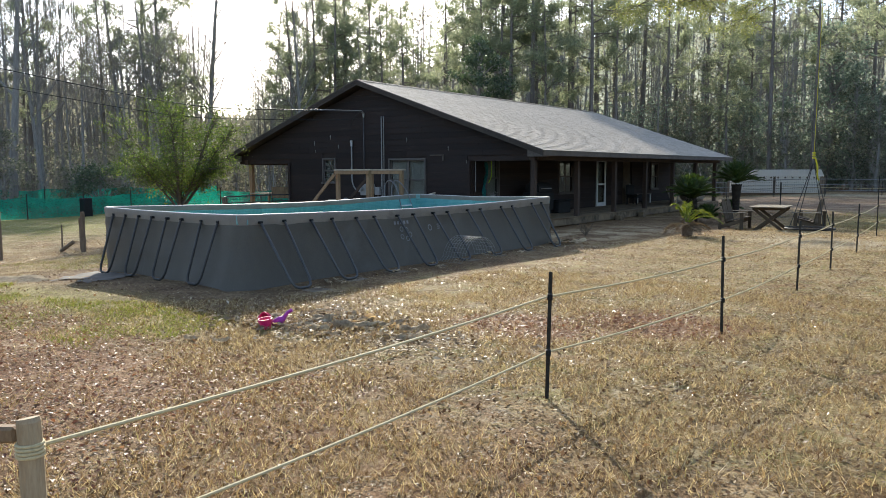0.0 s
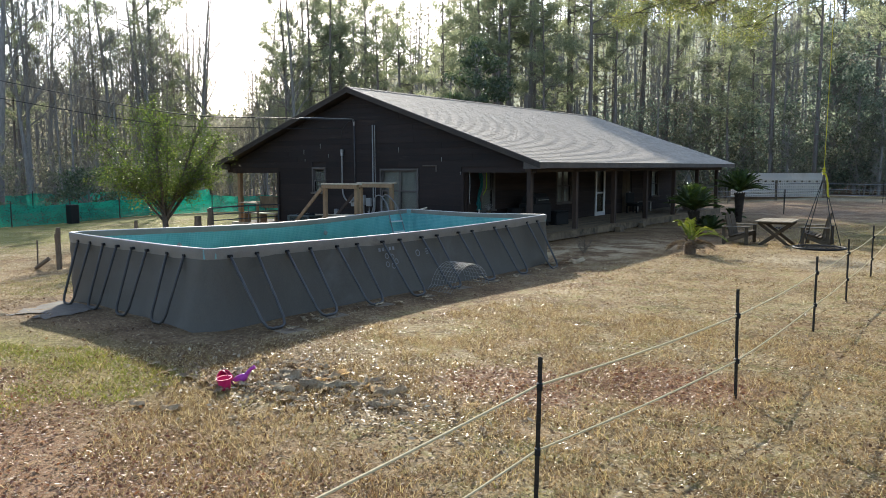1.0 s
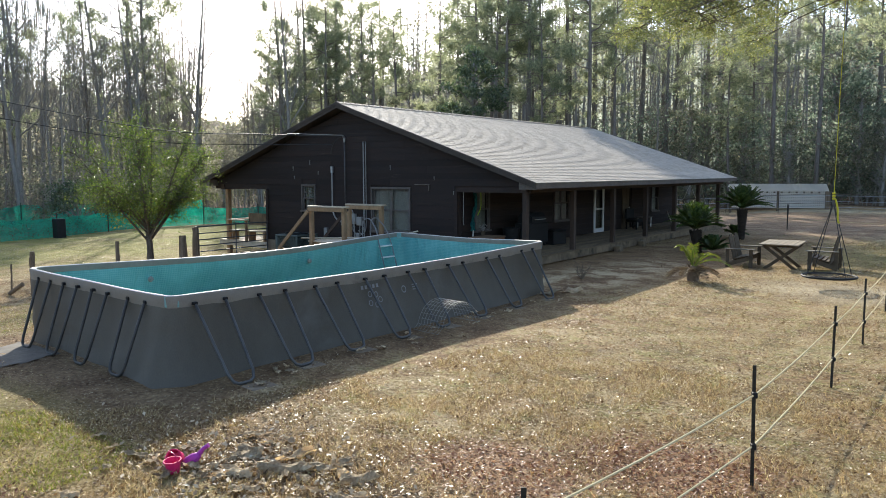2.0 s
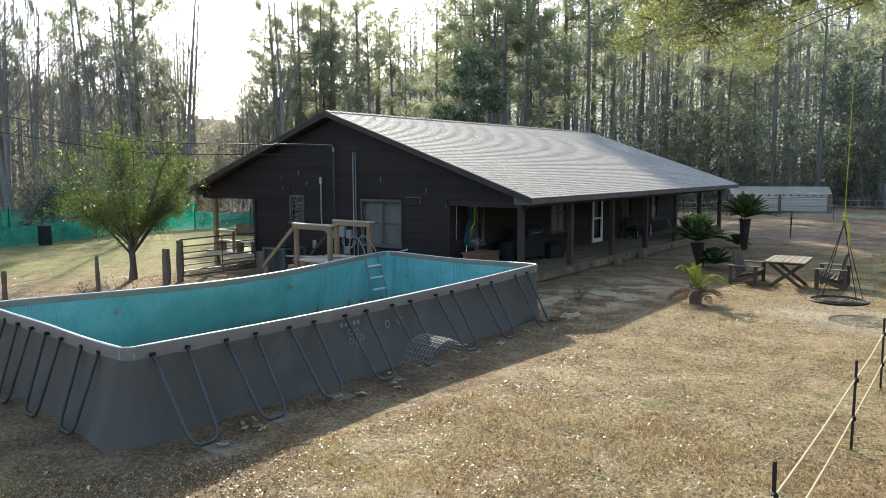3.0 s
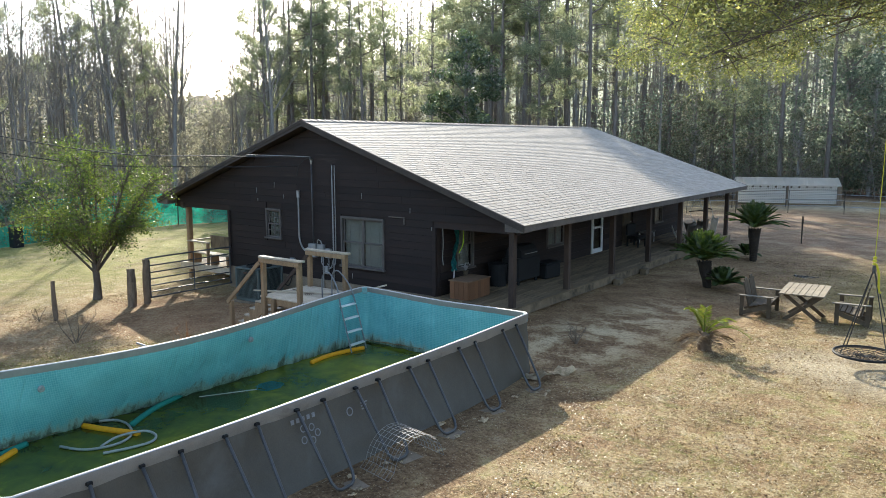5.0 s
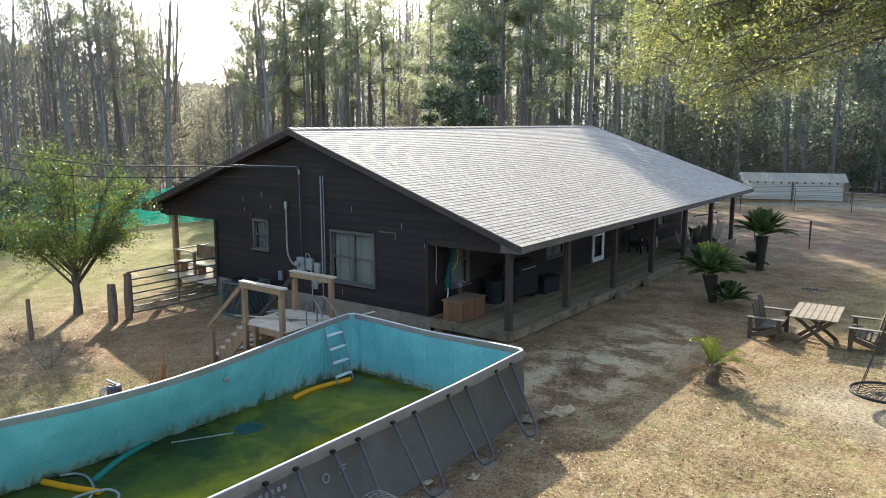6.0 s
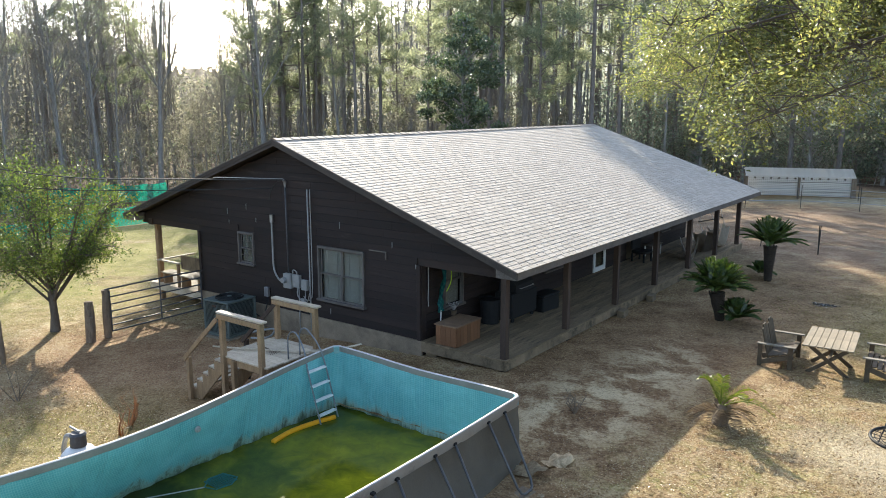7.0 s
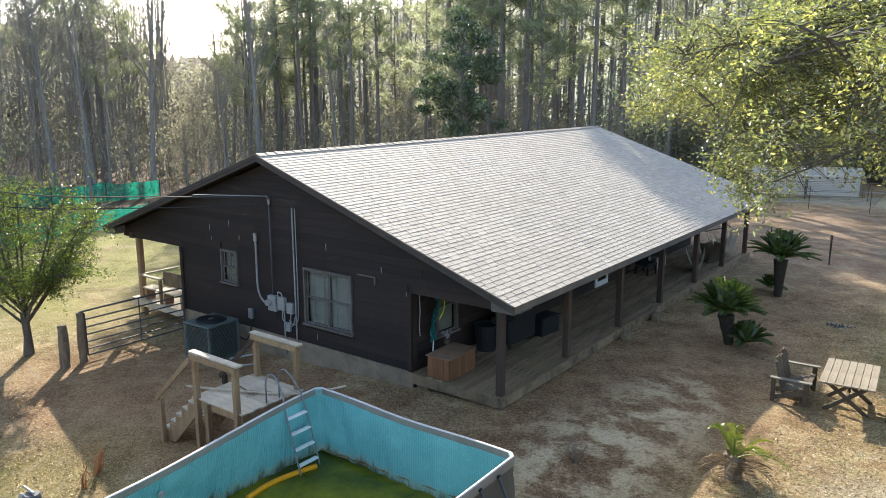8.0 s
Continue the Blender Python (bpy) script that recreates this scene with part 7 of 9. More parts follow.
def pine(seed, h, r0, crown_at, label, per=24):
    rng, nr = random.Random(seed), np.random.RandomState(seed)
    t = thing("pine_tree", None, label, "pine tree", "pines of the wood")
    V, F = [], []
    lean = Vector((rng.uniform(-0.03, 0.03), rng.uniform(-0.03, 0.03), 0))
    bend = Vector((rng.uniform(-0.3, 0.3), rng.uniform(-0.3, 0.3), 0))
    axis = lambda z: Vector((0, 0, z)) + lean * z + bend * math.sin(z / h * 3.0)
    zs = [0, 0.3, 1.0] + [h * k / 9 for k in range(1, 10)]
    add_tube(V, F, [axis(z) for z in zs], [r0 * (1.25 if z == 0 else 1.08 if z < 0.5 else (1 - 0.86 * (z / h) ** 1.3)) for z in zs], 8)
    tips, dirs = [], []
    z = h * crown_at
    for k in range(6):
        zz = h * rng.uniform(0.25, crown_at)
        a = rng.uniform(0, 6.28)
        p = axis(zz)
        d = Vector((math.cos(a), math.sin(a), rng.uniform(-0.15, 0.2)))
        add_tube(V, F, [p, p + d * rng.uniform(0.5, 1.6)], [0.035, 0.01], 4)
    while z < h * 0.985:
        a = rng.uniform(0, 6.28)
        f = (z - h * crown_at) / (h * (1 - crown_at))
        L = (0.150 * h * (1 - 0.8 * f) ** 0.9 * min(1.0, 0.5 + 2.0 * f) + 0.45) * rng.uniform(0.5, 1.2)
        p = axis(z)
        d = Vector((math.cos(a), math.sin(a), rng.uniform(0.0, 0.55)))
        pts = [p, p + d * L * 0.4 + Vector((0, 0, -0.04 * L)), p + d * L * 0.75 + Vector((0, 0, 0.03 * L)), p + d * L + Vector((0, 0, 0.16 * L))]
        add_tube(V, F, pts, [0.022 + 0.016 * L, 0.014 + 0.01 * L, 0.012, 0.006], 4)
        for q in range(max(5, int(L * 4.6))):
            u = rng.uniform(0.50, 1.06)
            c = pts[0].lerp(pts[3], u) + Vector((rng.gauss(0, 0.24), rng.gauss(0, 0.24), rng.gauss(0.08, 0.14))) * (0.5 + 0.25 * L)
            base = pts[0].lerp(pts[3], u * 0.9)
            if rng.random() < 0.5:
                add_tube(V, F, [base, c], [0.010, 0.004], 3)
            tips.append(tuple(c))
            dirs.append(tuple((c - p).normalized()))
        z += h * 0.014 + rng.uniform(0, h * 0.022)
    raw("trunk", V, F, M_BARK_PINE, t, True)
    NV, NF = needle_arrays(tips, dirs, nr, per, 0.36, 0.062)
    mesh_np("crown", NV, NF, M_NEEDLE, t)
    return t


def hardwood(seed, h, r0, label, leaves=0, moss=False):
    rng, nr = random.Random(seed), np.random.RandomState(seed)
    t = thing("bare_tree", None, label, "bare tree", "bare trees of the wood")
    V, F, ends = [], [], []

    def grow(p, d, L, r, lev):
        """A stem or limb with its own limbs, ever finer."""
        n = (7, 3, 3, 2)[lev]
        k = (0.010, 0.10, 0.16, 0.2)[lev]
        pts, q, dd = [p], p, d.copy()
        for i in range(n):
            dd = (dd + Vector((rng.gauss(0, k), rng.gauss(0, k), rng.gauss(0.06 if lev else 0.0, 0.06)))).normalized()
            q = q + dd * (L / n)
            pts.append(q)
        rs = [r * (1 - 0.80 * i / n) for i in range(n + 1)]
        add_tube(V, F, pts, rs, (8, 5, 3, 3)[lev])
        if lev == 3:
            ends.extend(pts[1:])
            return
        kids = (14, 5, 4)[lev]
        for j in range(kids):
            u = rng.uniform(0.36, 1.0) if lev == 0 else rng.uniform(0.22, 1.0)
            i = min(int(u * n), n - 1)
            c = pts[i].lerp(pts[i + 1], u * n - i)
            a = rng.uniform(0, 6.28)
            side = Vector((math.cos(a), math.sin(a), 0))
            if lev == 0:
                nd = (Vector((0, 0, 1)) * rng.uniform(0.5, 1.1) + side * rng.uniform(0.5, 0.9)).normalized()
                grow(c, nd, L * rng.uniform(0.14, 0.32) * (1.35 - 0.6 * u), max(rs[i] * 0.42, 0.03), 1)
            else:
                nd = (dd * rng.uniform(0.6, 1.0) + side * rng.uniform(0.4, 0.9) + Vector((0, 0, 0.2))).normalized()
                grow(c, nd, L * rng.uniform(0.36, 0.62), max(rs[i] * 0.5, 0.014), lev + 1)

    add_tube(V, F, [Vector((0, 0, -0.1)), Vector((0, 0, 0.5))], [r0 * 1.35, r0 * 1.02], 8)
    grow(Vector((0, 0, 0.4)), Vector((rng.uniform(-0.03, 0.03), rng.uniform(-0.03, 0.03), 1)), h * 0.97, r0, 0)
    raw("trunk", V, F, M_BARK_GREY, t, True)
    if leaves and ends:
        idx = nr.randint(0, len(ends), leaves)
        cs = np.array([tuple(ends[i]) for i in idx]) + nr.normal(size=(leaves, 3)) * 0.28
        LV, LF = leaf_arrays(cs, 0.13, 1.9, nr)
        mesh_np("crown", LV, LF, M_SPARSE, t)
    if moss:
        MV, MF = [], []
        for e in rng.sample(ends, min(60, len(ends))):
            l = rng.uniform(0.4, 1.4)
            for k in range(3):
                b = e + Vector((rng.gauss(0, 0.1), rng.gauss(0, 0.1), 0))
                add_tube(MV, MF, [b, b + Vector((rng.gauss(0, 0.05), rng.gauss(0, 0.05), -l * 0.6)), b + Vector((0, 0, -l))], [0.03, 0.035, 0.004], 3)
        tagged(raw("hanging_moss", MV, MF, M_MOSS, t), kind="stuff")
    return t


def evergreen(seed, h, w, label, count, material, size=0.16, low=0.04, name="evergreen_tree", group="evergreens of the wood"):
    """A leafy tree with a lumpy outline: limbs, twigs and clustered leaves."""
    rng, nr = random.Random(seed), np.random.RandomState(seed)
    t = thing(name, None, label, "evergreen tree", group)
    V, F = [], []
    add_tube(V, F, [Vector((0, 0, -0.1)), Vector((rng.gauss(0, 0.1), 0, h * 0.45)), Vector((rng.gauss(0, 0.2), rng.gauss(0, 0.2), h * 0.92))], [0.018 * h + 0.03, 0.012 * h + 0.02, 0.02], 7)
    cl = []
    for k in range(int(26 + h * 5)):
        f = rng.uniform(low, 1.0) ** 0.9
        z = h * f
        rad = w * (math.sin(math.pi * min(1.0, 0.10 + 0.86 * f)) ** 0.65) * rng.uniform(0.35, 1.05)
        a = rng.uniform(0, 6.28)
        e = Vector((rad * math.cos(a), rad * math.sin(a), z))
        add_tube(V, F, [Vector((0, 0, max(0.2, z - rad * 0.6))), e * 0.55 + Vector((0, 0, (z - rad * 0.3) * 0.45)), e], [0.012 * h * 0.5 + 0.01, 0.02, 0.008], 4)
        cl.append((e, rng.uniform(0.10, 0.22) * w + 0.18))
    pick = nr.randint(0, len(cl), count)
    cc = np.array([tuple(cl[i][0]) for i in pick])
    rr = np.array([cl[i][1] for i in pick])[:, None]
    g = nr.normal(size=(count, 3))
    g /= np.linalg.norm(g, axis=1)[:, None]
    cs = cc + g * rr * (nr.random_sample((count, 1)) ** 0.5) * np.array([[1.25, 1.25, 0.75]])
    LV, LF = leaf_arrays(cs, size, 2.0, nr)
    raw("trunk", V, F, M_BARK_GREY, t, True)
    mesh_np("crown", LV, LF, material, t)
    return t


PINES = [pine(11, 22, 0.23, 0.52, "tall straight pine with a high open crown"), pine(12, 19, 0.18, 0.46, "tall straight pine with a high open crown"),
         pine(13, 23, 0.26, 0.56, "tall straight pine with a high open crown"), pine(14, 16, 0.14, 0.38, "slender young pine with a narrow crown")]
WOODS = [hardwood(21, 15, 0.15, "leafless grey hardwood with fine upright twigs", 700), hardwood(22, 17, 0.18, "leafless grey hardwood with fine upright twigs", 500),
         hardwood(23, 13, 0.11, "leafless grey hardwood with fine upright twigs", 900), hardwood(24, 18, 0.26, "leafless hardwood hung with grey moss", 500, True)]
GREENS = [evergreen(31, 11, 2.5, "dark glossy evergreen in the wood", 15000, M_EVERGREEN, 0.20), evergreen(32, 7.5, 2.6, "bushy evergreen under taller trees", 2300, M_SHRUB, 0.24),
          evergreen(33, 14, 3.4, "broad green understorey tree", 3000, M_SHRUB, 0.29), evergreen(34, 12, 3.0, "pale green understorey tree with airy leaves", 2600, M_SPARSE, 0.26),
          evergreen(36, 16, 4.2, "tall broadleaf evergreen with a full green crown", 5600, M_MIDGREEN, 0.32)]
used = set()


def plant(proto, x, y, rz, s):
    tall = PINES + WOODS + GREENS
    if proto in tall:
        # the sun clears the trees over the near part of the roof
        full = (22, 19, 23, 16, 15, 17, 13, 18, 11, 7.5, 14, 12, 16)[tall.index(proto)]
        for k in range(40):
            z = 8 + 0.5 * k
            if z < full * s and -22 < x + 1.6 * (z - 3.6) < -9 and 14 < y - 1.52 * (z - 3.6) < 33.0:
                s = max(z / full, 0.6)
                break
    m = on_ground(x, y, -0.05, rz, s)
    if proto not in used:
        used.add(proto)
        proto.matrix_basis = m
    else:
        copy_thing(proto, m)


def polar(deg, dist):
    """A place by its bearing west of north and distance from the middle of the yard."""
    a = radians(deg)
    return -1.5 - dist * math.sin(a), 3.5 + dist * math.cos(a)


def clear_of(x, y):
    return x < -49 or y > 67 or (y > 46 and x < -24) or (x < -40 and y > 40)


TR = random.Random(99)
spots = []


def free(x, y, gap):
    if any((x - a) ** 2 + (y - b) ** 2 < gap * gap for a, b in spots):
        return False
    spots.append((x, y))
    return True


def fill(count, d0, d1, near, far, kinds, smin, smax, gap):
    made = tries = 0
    while made < count and tries < count * 30:
        tries += 1
        deg, dist = TR.uniform(d0, d1), TR.uniform(near, far)
        x, y = polar(deg, dist)
        if clear_of(x, y) and free(x, y, gap):
            plant(TR.choice(kinds), x, y, TR.uniform(0, 360), TR.uniform(smin, smax))
            made += 1


P, W, G = PINES, WOODS, GREENS
# tall trees to the north-west whose crowns shade the far end of the roof
for proto, rx, ry, rise, size in ((P[0], -17.2, 38.0, 17.0, 1.0), (P[2], -14.6, 37.2, 19.5, 1.05), (P[1], -13.2, 37.6, 14.0, 1.05),
                                  (P[2], -16.0, 37.8, 12.0, 0.82), (P[0], -12.2, 38.4, 17.5, 1.05), (P[1], -11.6, 37.4, 20.0, 1.3), (P[1], -14.6, 38.8, 16.0, 1.2)):
    plant(proto, rx - 1.6 * rise, ry + 1.52 * rise, 50 * rise, size)
# single trees that stand out
plant(W[3], -46.5, 20.8, 20, 0.98)
plant(P[0], *polar(30.2, 62), 0, 1.12)
plant(P[2], *polar(27.0, 66), 40, 1.05)
plant(P[1], *polar(25.6, 60), 90, 1.15)
plant(P[3], *polar(46.0, 66), 10, 0.98)
plant(G[0], *polar(34.2, 52), 0, 1.06)
plant(P[1], *polar(12.5, 66), 200, 1.1)
plant(P[1], *polar(58.5, 64), 150, 0.80)
plant(P[3], *polar(56.8, 66), 70, 0.95)
plant(G[1], -44.5, 19.5, 0, 0.62)
plant(G[1], -45.5, 23.5, 120, 0.55)
plant(evergreen(35, 2.7, 2.3, "dark rounded evergreen bush behind the netting", 3600, M_EVERGREEN, 0.15, 0.02, "evergreen_bush", "bushes of the wood"), -43.0, 24.3, 0, 1.0)
fill(24, 57.5, 74, 52, 66, W + W + [W[1], W[0], P[3]], 0.85, 1.15, 2.4)
fill(26, 58, 76, 62, 92, W + W + [W[1], P[1]], 0.95, 1.3, 2.6)
fill(10, 49.5, 57.5, 66, 95, [W[2], W[0], W[2], W[1]], 0.7, 1.05, 3.0)
fill(7, 54.6, 58, 58, 84, [W[1], W[0], W[1]], 0.95, 1.15, 2.0)
fill(7, 47.4, 50.2, 58, 84, [W[1], W[0], W[2], P[3]], 0.95, 1.15, 2.0)
fill(12, 48, 58, 82, 110, [W[2], W[0], G[3], W[2]], 0.6, 0.85, 3.0)
fill(28, 22, 48, 58, 76, P + P + [W[0], W[2], W[1]], 0.8, 1.05, 2.6)
fill(16, 4, 46, 98, 126, P + P + [W[1], G[3], G[3]], 1.05, 1.3, 3.6)
fill(10, 42.5, 50.0, 60, 82, [P[1], P[3], W[0], P[0]], 0.85, 1.1, 2.2)
fill(14, 2, 24, 66, 80, P + P + [G[3], W[0], W[1]], 0.85, 1.15, 3.2)
fill(18, 22, 50, 60, 84, [G[1], G[3], G[3], W[2]], 0.5, 0.85, 2.6)
fill(12, 2, 22, 66, 74, [G[4], G[4], G[4], G[2]], 0.75, 1.05, 3.6)
fill(10, 2, 24, 67, 84, [G[4], G[2], G[3], G[2]], 0.6, 0.9, 2.6)
fill(10, 4, 22, 65, 74, [G[3], G[2], G[1]], 0.5, 0.8, 2.2)
fill(22, 50, 74, 54, 88, [G[1], W[2], W[2], G[3]], 0.45, 0.8, 2.4)
fill(16, 24, 46, 62, 80, [G[2], G[3], G[3]], 0.6, 0.9, 2.8)


def woods_backdrop():
    """The closed depth of the wood, far behind the trees that can be told apart: a ragged belt all round."""
    m, nt, b = start_mat("hazed_far_wood", 0.9, 0, 0.1)
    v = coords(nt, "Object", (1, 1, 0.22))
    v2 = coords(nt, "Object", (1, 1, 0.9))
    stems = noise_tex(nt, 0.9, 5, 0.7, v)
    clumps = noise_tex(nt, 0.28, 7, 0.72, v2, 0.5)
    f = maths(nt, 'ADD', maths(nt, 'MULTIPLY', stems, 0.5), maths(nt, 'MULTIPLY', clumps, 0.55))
    # Both ramps are paled and greyed, so the air's haze sits in the colour.
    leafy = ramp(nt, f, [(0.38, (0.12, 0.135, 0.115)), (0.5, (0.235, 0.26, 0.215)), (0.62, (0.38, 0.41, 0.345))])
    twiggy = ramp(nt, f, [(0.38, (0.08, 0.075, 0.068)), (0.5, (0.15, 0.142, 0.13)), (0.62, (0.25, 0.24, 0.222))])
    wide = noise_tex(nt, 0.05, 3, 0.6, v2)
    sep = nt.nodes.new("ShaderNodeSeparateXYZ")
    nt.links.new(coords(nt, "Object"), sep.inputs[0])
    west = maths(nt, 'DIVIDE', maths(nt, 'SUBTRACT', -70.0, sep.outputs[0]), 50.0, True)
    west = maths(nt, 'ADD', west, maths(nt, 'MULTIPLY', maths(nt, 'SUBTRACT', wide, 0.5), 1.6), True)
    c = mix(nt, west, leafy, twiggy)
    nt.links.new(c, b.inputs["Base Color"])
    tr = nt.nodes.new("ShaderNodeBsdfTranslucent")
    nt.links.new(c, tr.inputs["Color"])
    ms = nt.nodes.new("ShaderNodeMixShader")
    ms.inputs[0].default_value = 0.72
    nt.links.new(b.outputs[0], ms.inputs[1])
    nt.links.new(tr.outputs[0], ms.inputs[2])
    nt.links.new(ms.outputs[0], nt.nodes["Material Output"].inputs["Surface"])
    V, F = [], []
    n = 2400
    for i in range(n + 1):
        deg = -180 + 360 * i / n
        r = 150 + 8 * noise.noise(Vector((deg * 0.2, 0, 2)))
        x, y = polar(deg, r)
        soft = min(max((deg - 47) / 4, 0), 1) * min(max((61 - deg) / 4, 0), 1)
        top = (18.0 + 11.0 * min(max((44 - deg) / 14, 0), 1)) * (1 - soft) + 12.5 * soft
        top += 2.4 * noise.noise(Vector((deg * 0.5, 4, 0))) + (1.2 + 2.0 * (1 - soft)) * noise.noise(Vector((deg * 1.9, 4, 5))) + 1.6 * noise.noise(Vector((deg * 7, 1, 5))) + 1.2 * noise.noise(Vector((deg * 23, 1, 5)))
        V += [(x, y, -3.0), (x, y, max(4.0, top))]
        if i < n:
            F.append((2 * i, 2 * i + 2, 2 * i + 3, 2 * i + 1))
    tagged(raw("backdrop", V, F, m), "distant closed wood of stems and foliage, haze put into its grey colours", "woods", kind="structure")


woods_backdrop()


def far_woods():
    """The depth of the wood: thin stems and masses of twigs and leaves that no one could count."""
    nr = np.random.RandomState(5)
    rng = random.Random(5)
    V, F = [], []
    for k in range(620):
        deg = rng.uniform(-5, 80)
        gap = 48.5 < deg < 55
        x, y = polar(deg, rng.uniform(88, 140) + (10 if gap else 0))
        z = ground_z(x, y)
        h = rng.uniform(8, 12) if gap else rng.uniform(12, 22) + (6 if deg < 40 else 0)
        lx, ly = rng.gauss(0, 0.6), rng.gauss(0, 0.6)
        add_tube(V, F, [Vector((x, y, z)), Vector((x + lx * 0.5, y + ly * 0.5, z + h * 0.5)), Vector((x + lx, y + ly, z + h))], [rng.uniform(0.1, 0.28), 0.12, 0.03], 4)
        for q in range(7):
            f = rng.uniform(0.35, 0.95)
            p = Vector((x + lx * f, y + ly * f, z + h * f))
            a = rng.uniform(0, 6.28)
            L = rng.uniform(1, 3)
            add_tube(V, F, [p, p + Vector((math.cos(a) * L, math.sin(a) * L, L * rng.uniform(0.2, 1.0)))], [0.04, 0.01], 3)
    tagged(raw("far_stems", V, F, M_BARK_GREY), "countless thin grey stems deep in the wood", "woods", kind="stuff")
    # Far leaves use the two materials that have haze in their colour.
    for which, count, material, label in (("far_foliage", 2500, M_SPARSE, "foliage deep in the wood, coloured pale grey-green for haze"), ("far_foliage", 1300, M_SHRUB, "dense foliage deep in the wood, its green and brown greyed for haze")):
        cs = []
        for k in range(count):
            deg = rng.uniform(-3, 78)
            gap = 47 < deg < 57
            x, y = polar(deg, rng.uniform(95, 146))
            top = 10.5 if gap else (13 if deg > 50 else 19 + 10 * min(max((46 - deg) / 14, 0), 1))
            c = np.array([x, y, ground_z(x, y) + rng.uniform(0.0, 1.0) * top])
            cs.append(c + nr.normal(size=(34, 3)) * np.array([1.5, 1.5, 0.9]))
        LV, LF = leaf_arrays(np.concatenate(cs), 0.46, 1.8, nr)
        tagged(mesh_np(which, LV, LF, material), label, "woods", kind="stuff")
    cs = []
    for k in range(1900):
        deg = rng.uniform(-3, 80)
        x, y = polar(deg, rng.uniform(50, 84))
        if not clear_of(x, y):
            continue
        c = np.array([x, y, ground_z(x, y) + rng.uniform(0.05, 1.0) ** 1.5 * 4.5])
        cs.append(c + nr.normal(size=(34, 3)) * np.array([0.8, 0.8, 0.45]))
    LV, LF = leaf_arrays(np.concatenate(cs), 0.16, 1.8, nr)
    tagged(mesh_np("undergrowth", LV, LF, M_SHRUB), "tangled undergrowth along the edge of the wood", "undergrowth", kind="stuff")
    cs = []
    for k in range(620):
        deg = rng.uniform(1, 25)
        x, y = polar(deg, rng.uniform(66, 76))
        if not clear_of(x, y):
            continue
        c = np.array([x, y, ground_z(x, y) + rng.uniform(0.02, 1.0) * (8.5 + 2.5 * noise.noise(Vector((deg * 0.6, 0, 3))))])
        cs.append(c + nr.normal(size=(36, 3)) * np.array([0.8, 0.8, 0.5]))
    LV, LF = leaf_arrays(np.concatenate(cs), 0.21, 1.8, nr)
    tagged(mesh_np("edge_foliage", LV, LF, M_MIDGREEN), "dense green foliage along the wood behind the paddock", "foliage", kind="stuff")
    V, F = [], []
    for k in range(1500):
        x, y = polar(rng.uniform(-3, 80), rng.uniform(50, 84))
        if not clear_of(x, y):
            continue
        z = ground_z(x, y)
        h = rng.uniform(1.2, 6.0)
        a = rng.uniform(0, 6.28)
        add_tube(V, F, [Vector((x, y, z)), Vector((x + 0.1 * h * math.cos(a), y + 0.1 * h * math.sin(a), z + h * 0.6)), Vector((x + 0.25 * h * math.cos(a), y + 0.25 * h * math.sin(a), z + h))], [0.03, 0.02, 0.005], 3)
        for q in range(3):
            f = rng.uniform(0.4, 0.9)
            p = Vector((x + 0.15 * h * f * math.cos(a), y + 0.15 * h * f * math.sin(a), z + h * f))
            b = rng.uniform(0, 6.28)
            add_tube(V, F, [p, p + Vector((math.cos(b), math.sin(b), 0.8)) * 0.25 * h], [0.012, 0.004], 3)
    tagged(raw("saplings", V, F, M_BARK_GREY), "thin bare saplings and twigs along the wood", "saplings", kind="stuff")


far_woods()


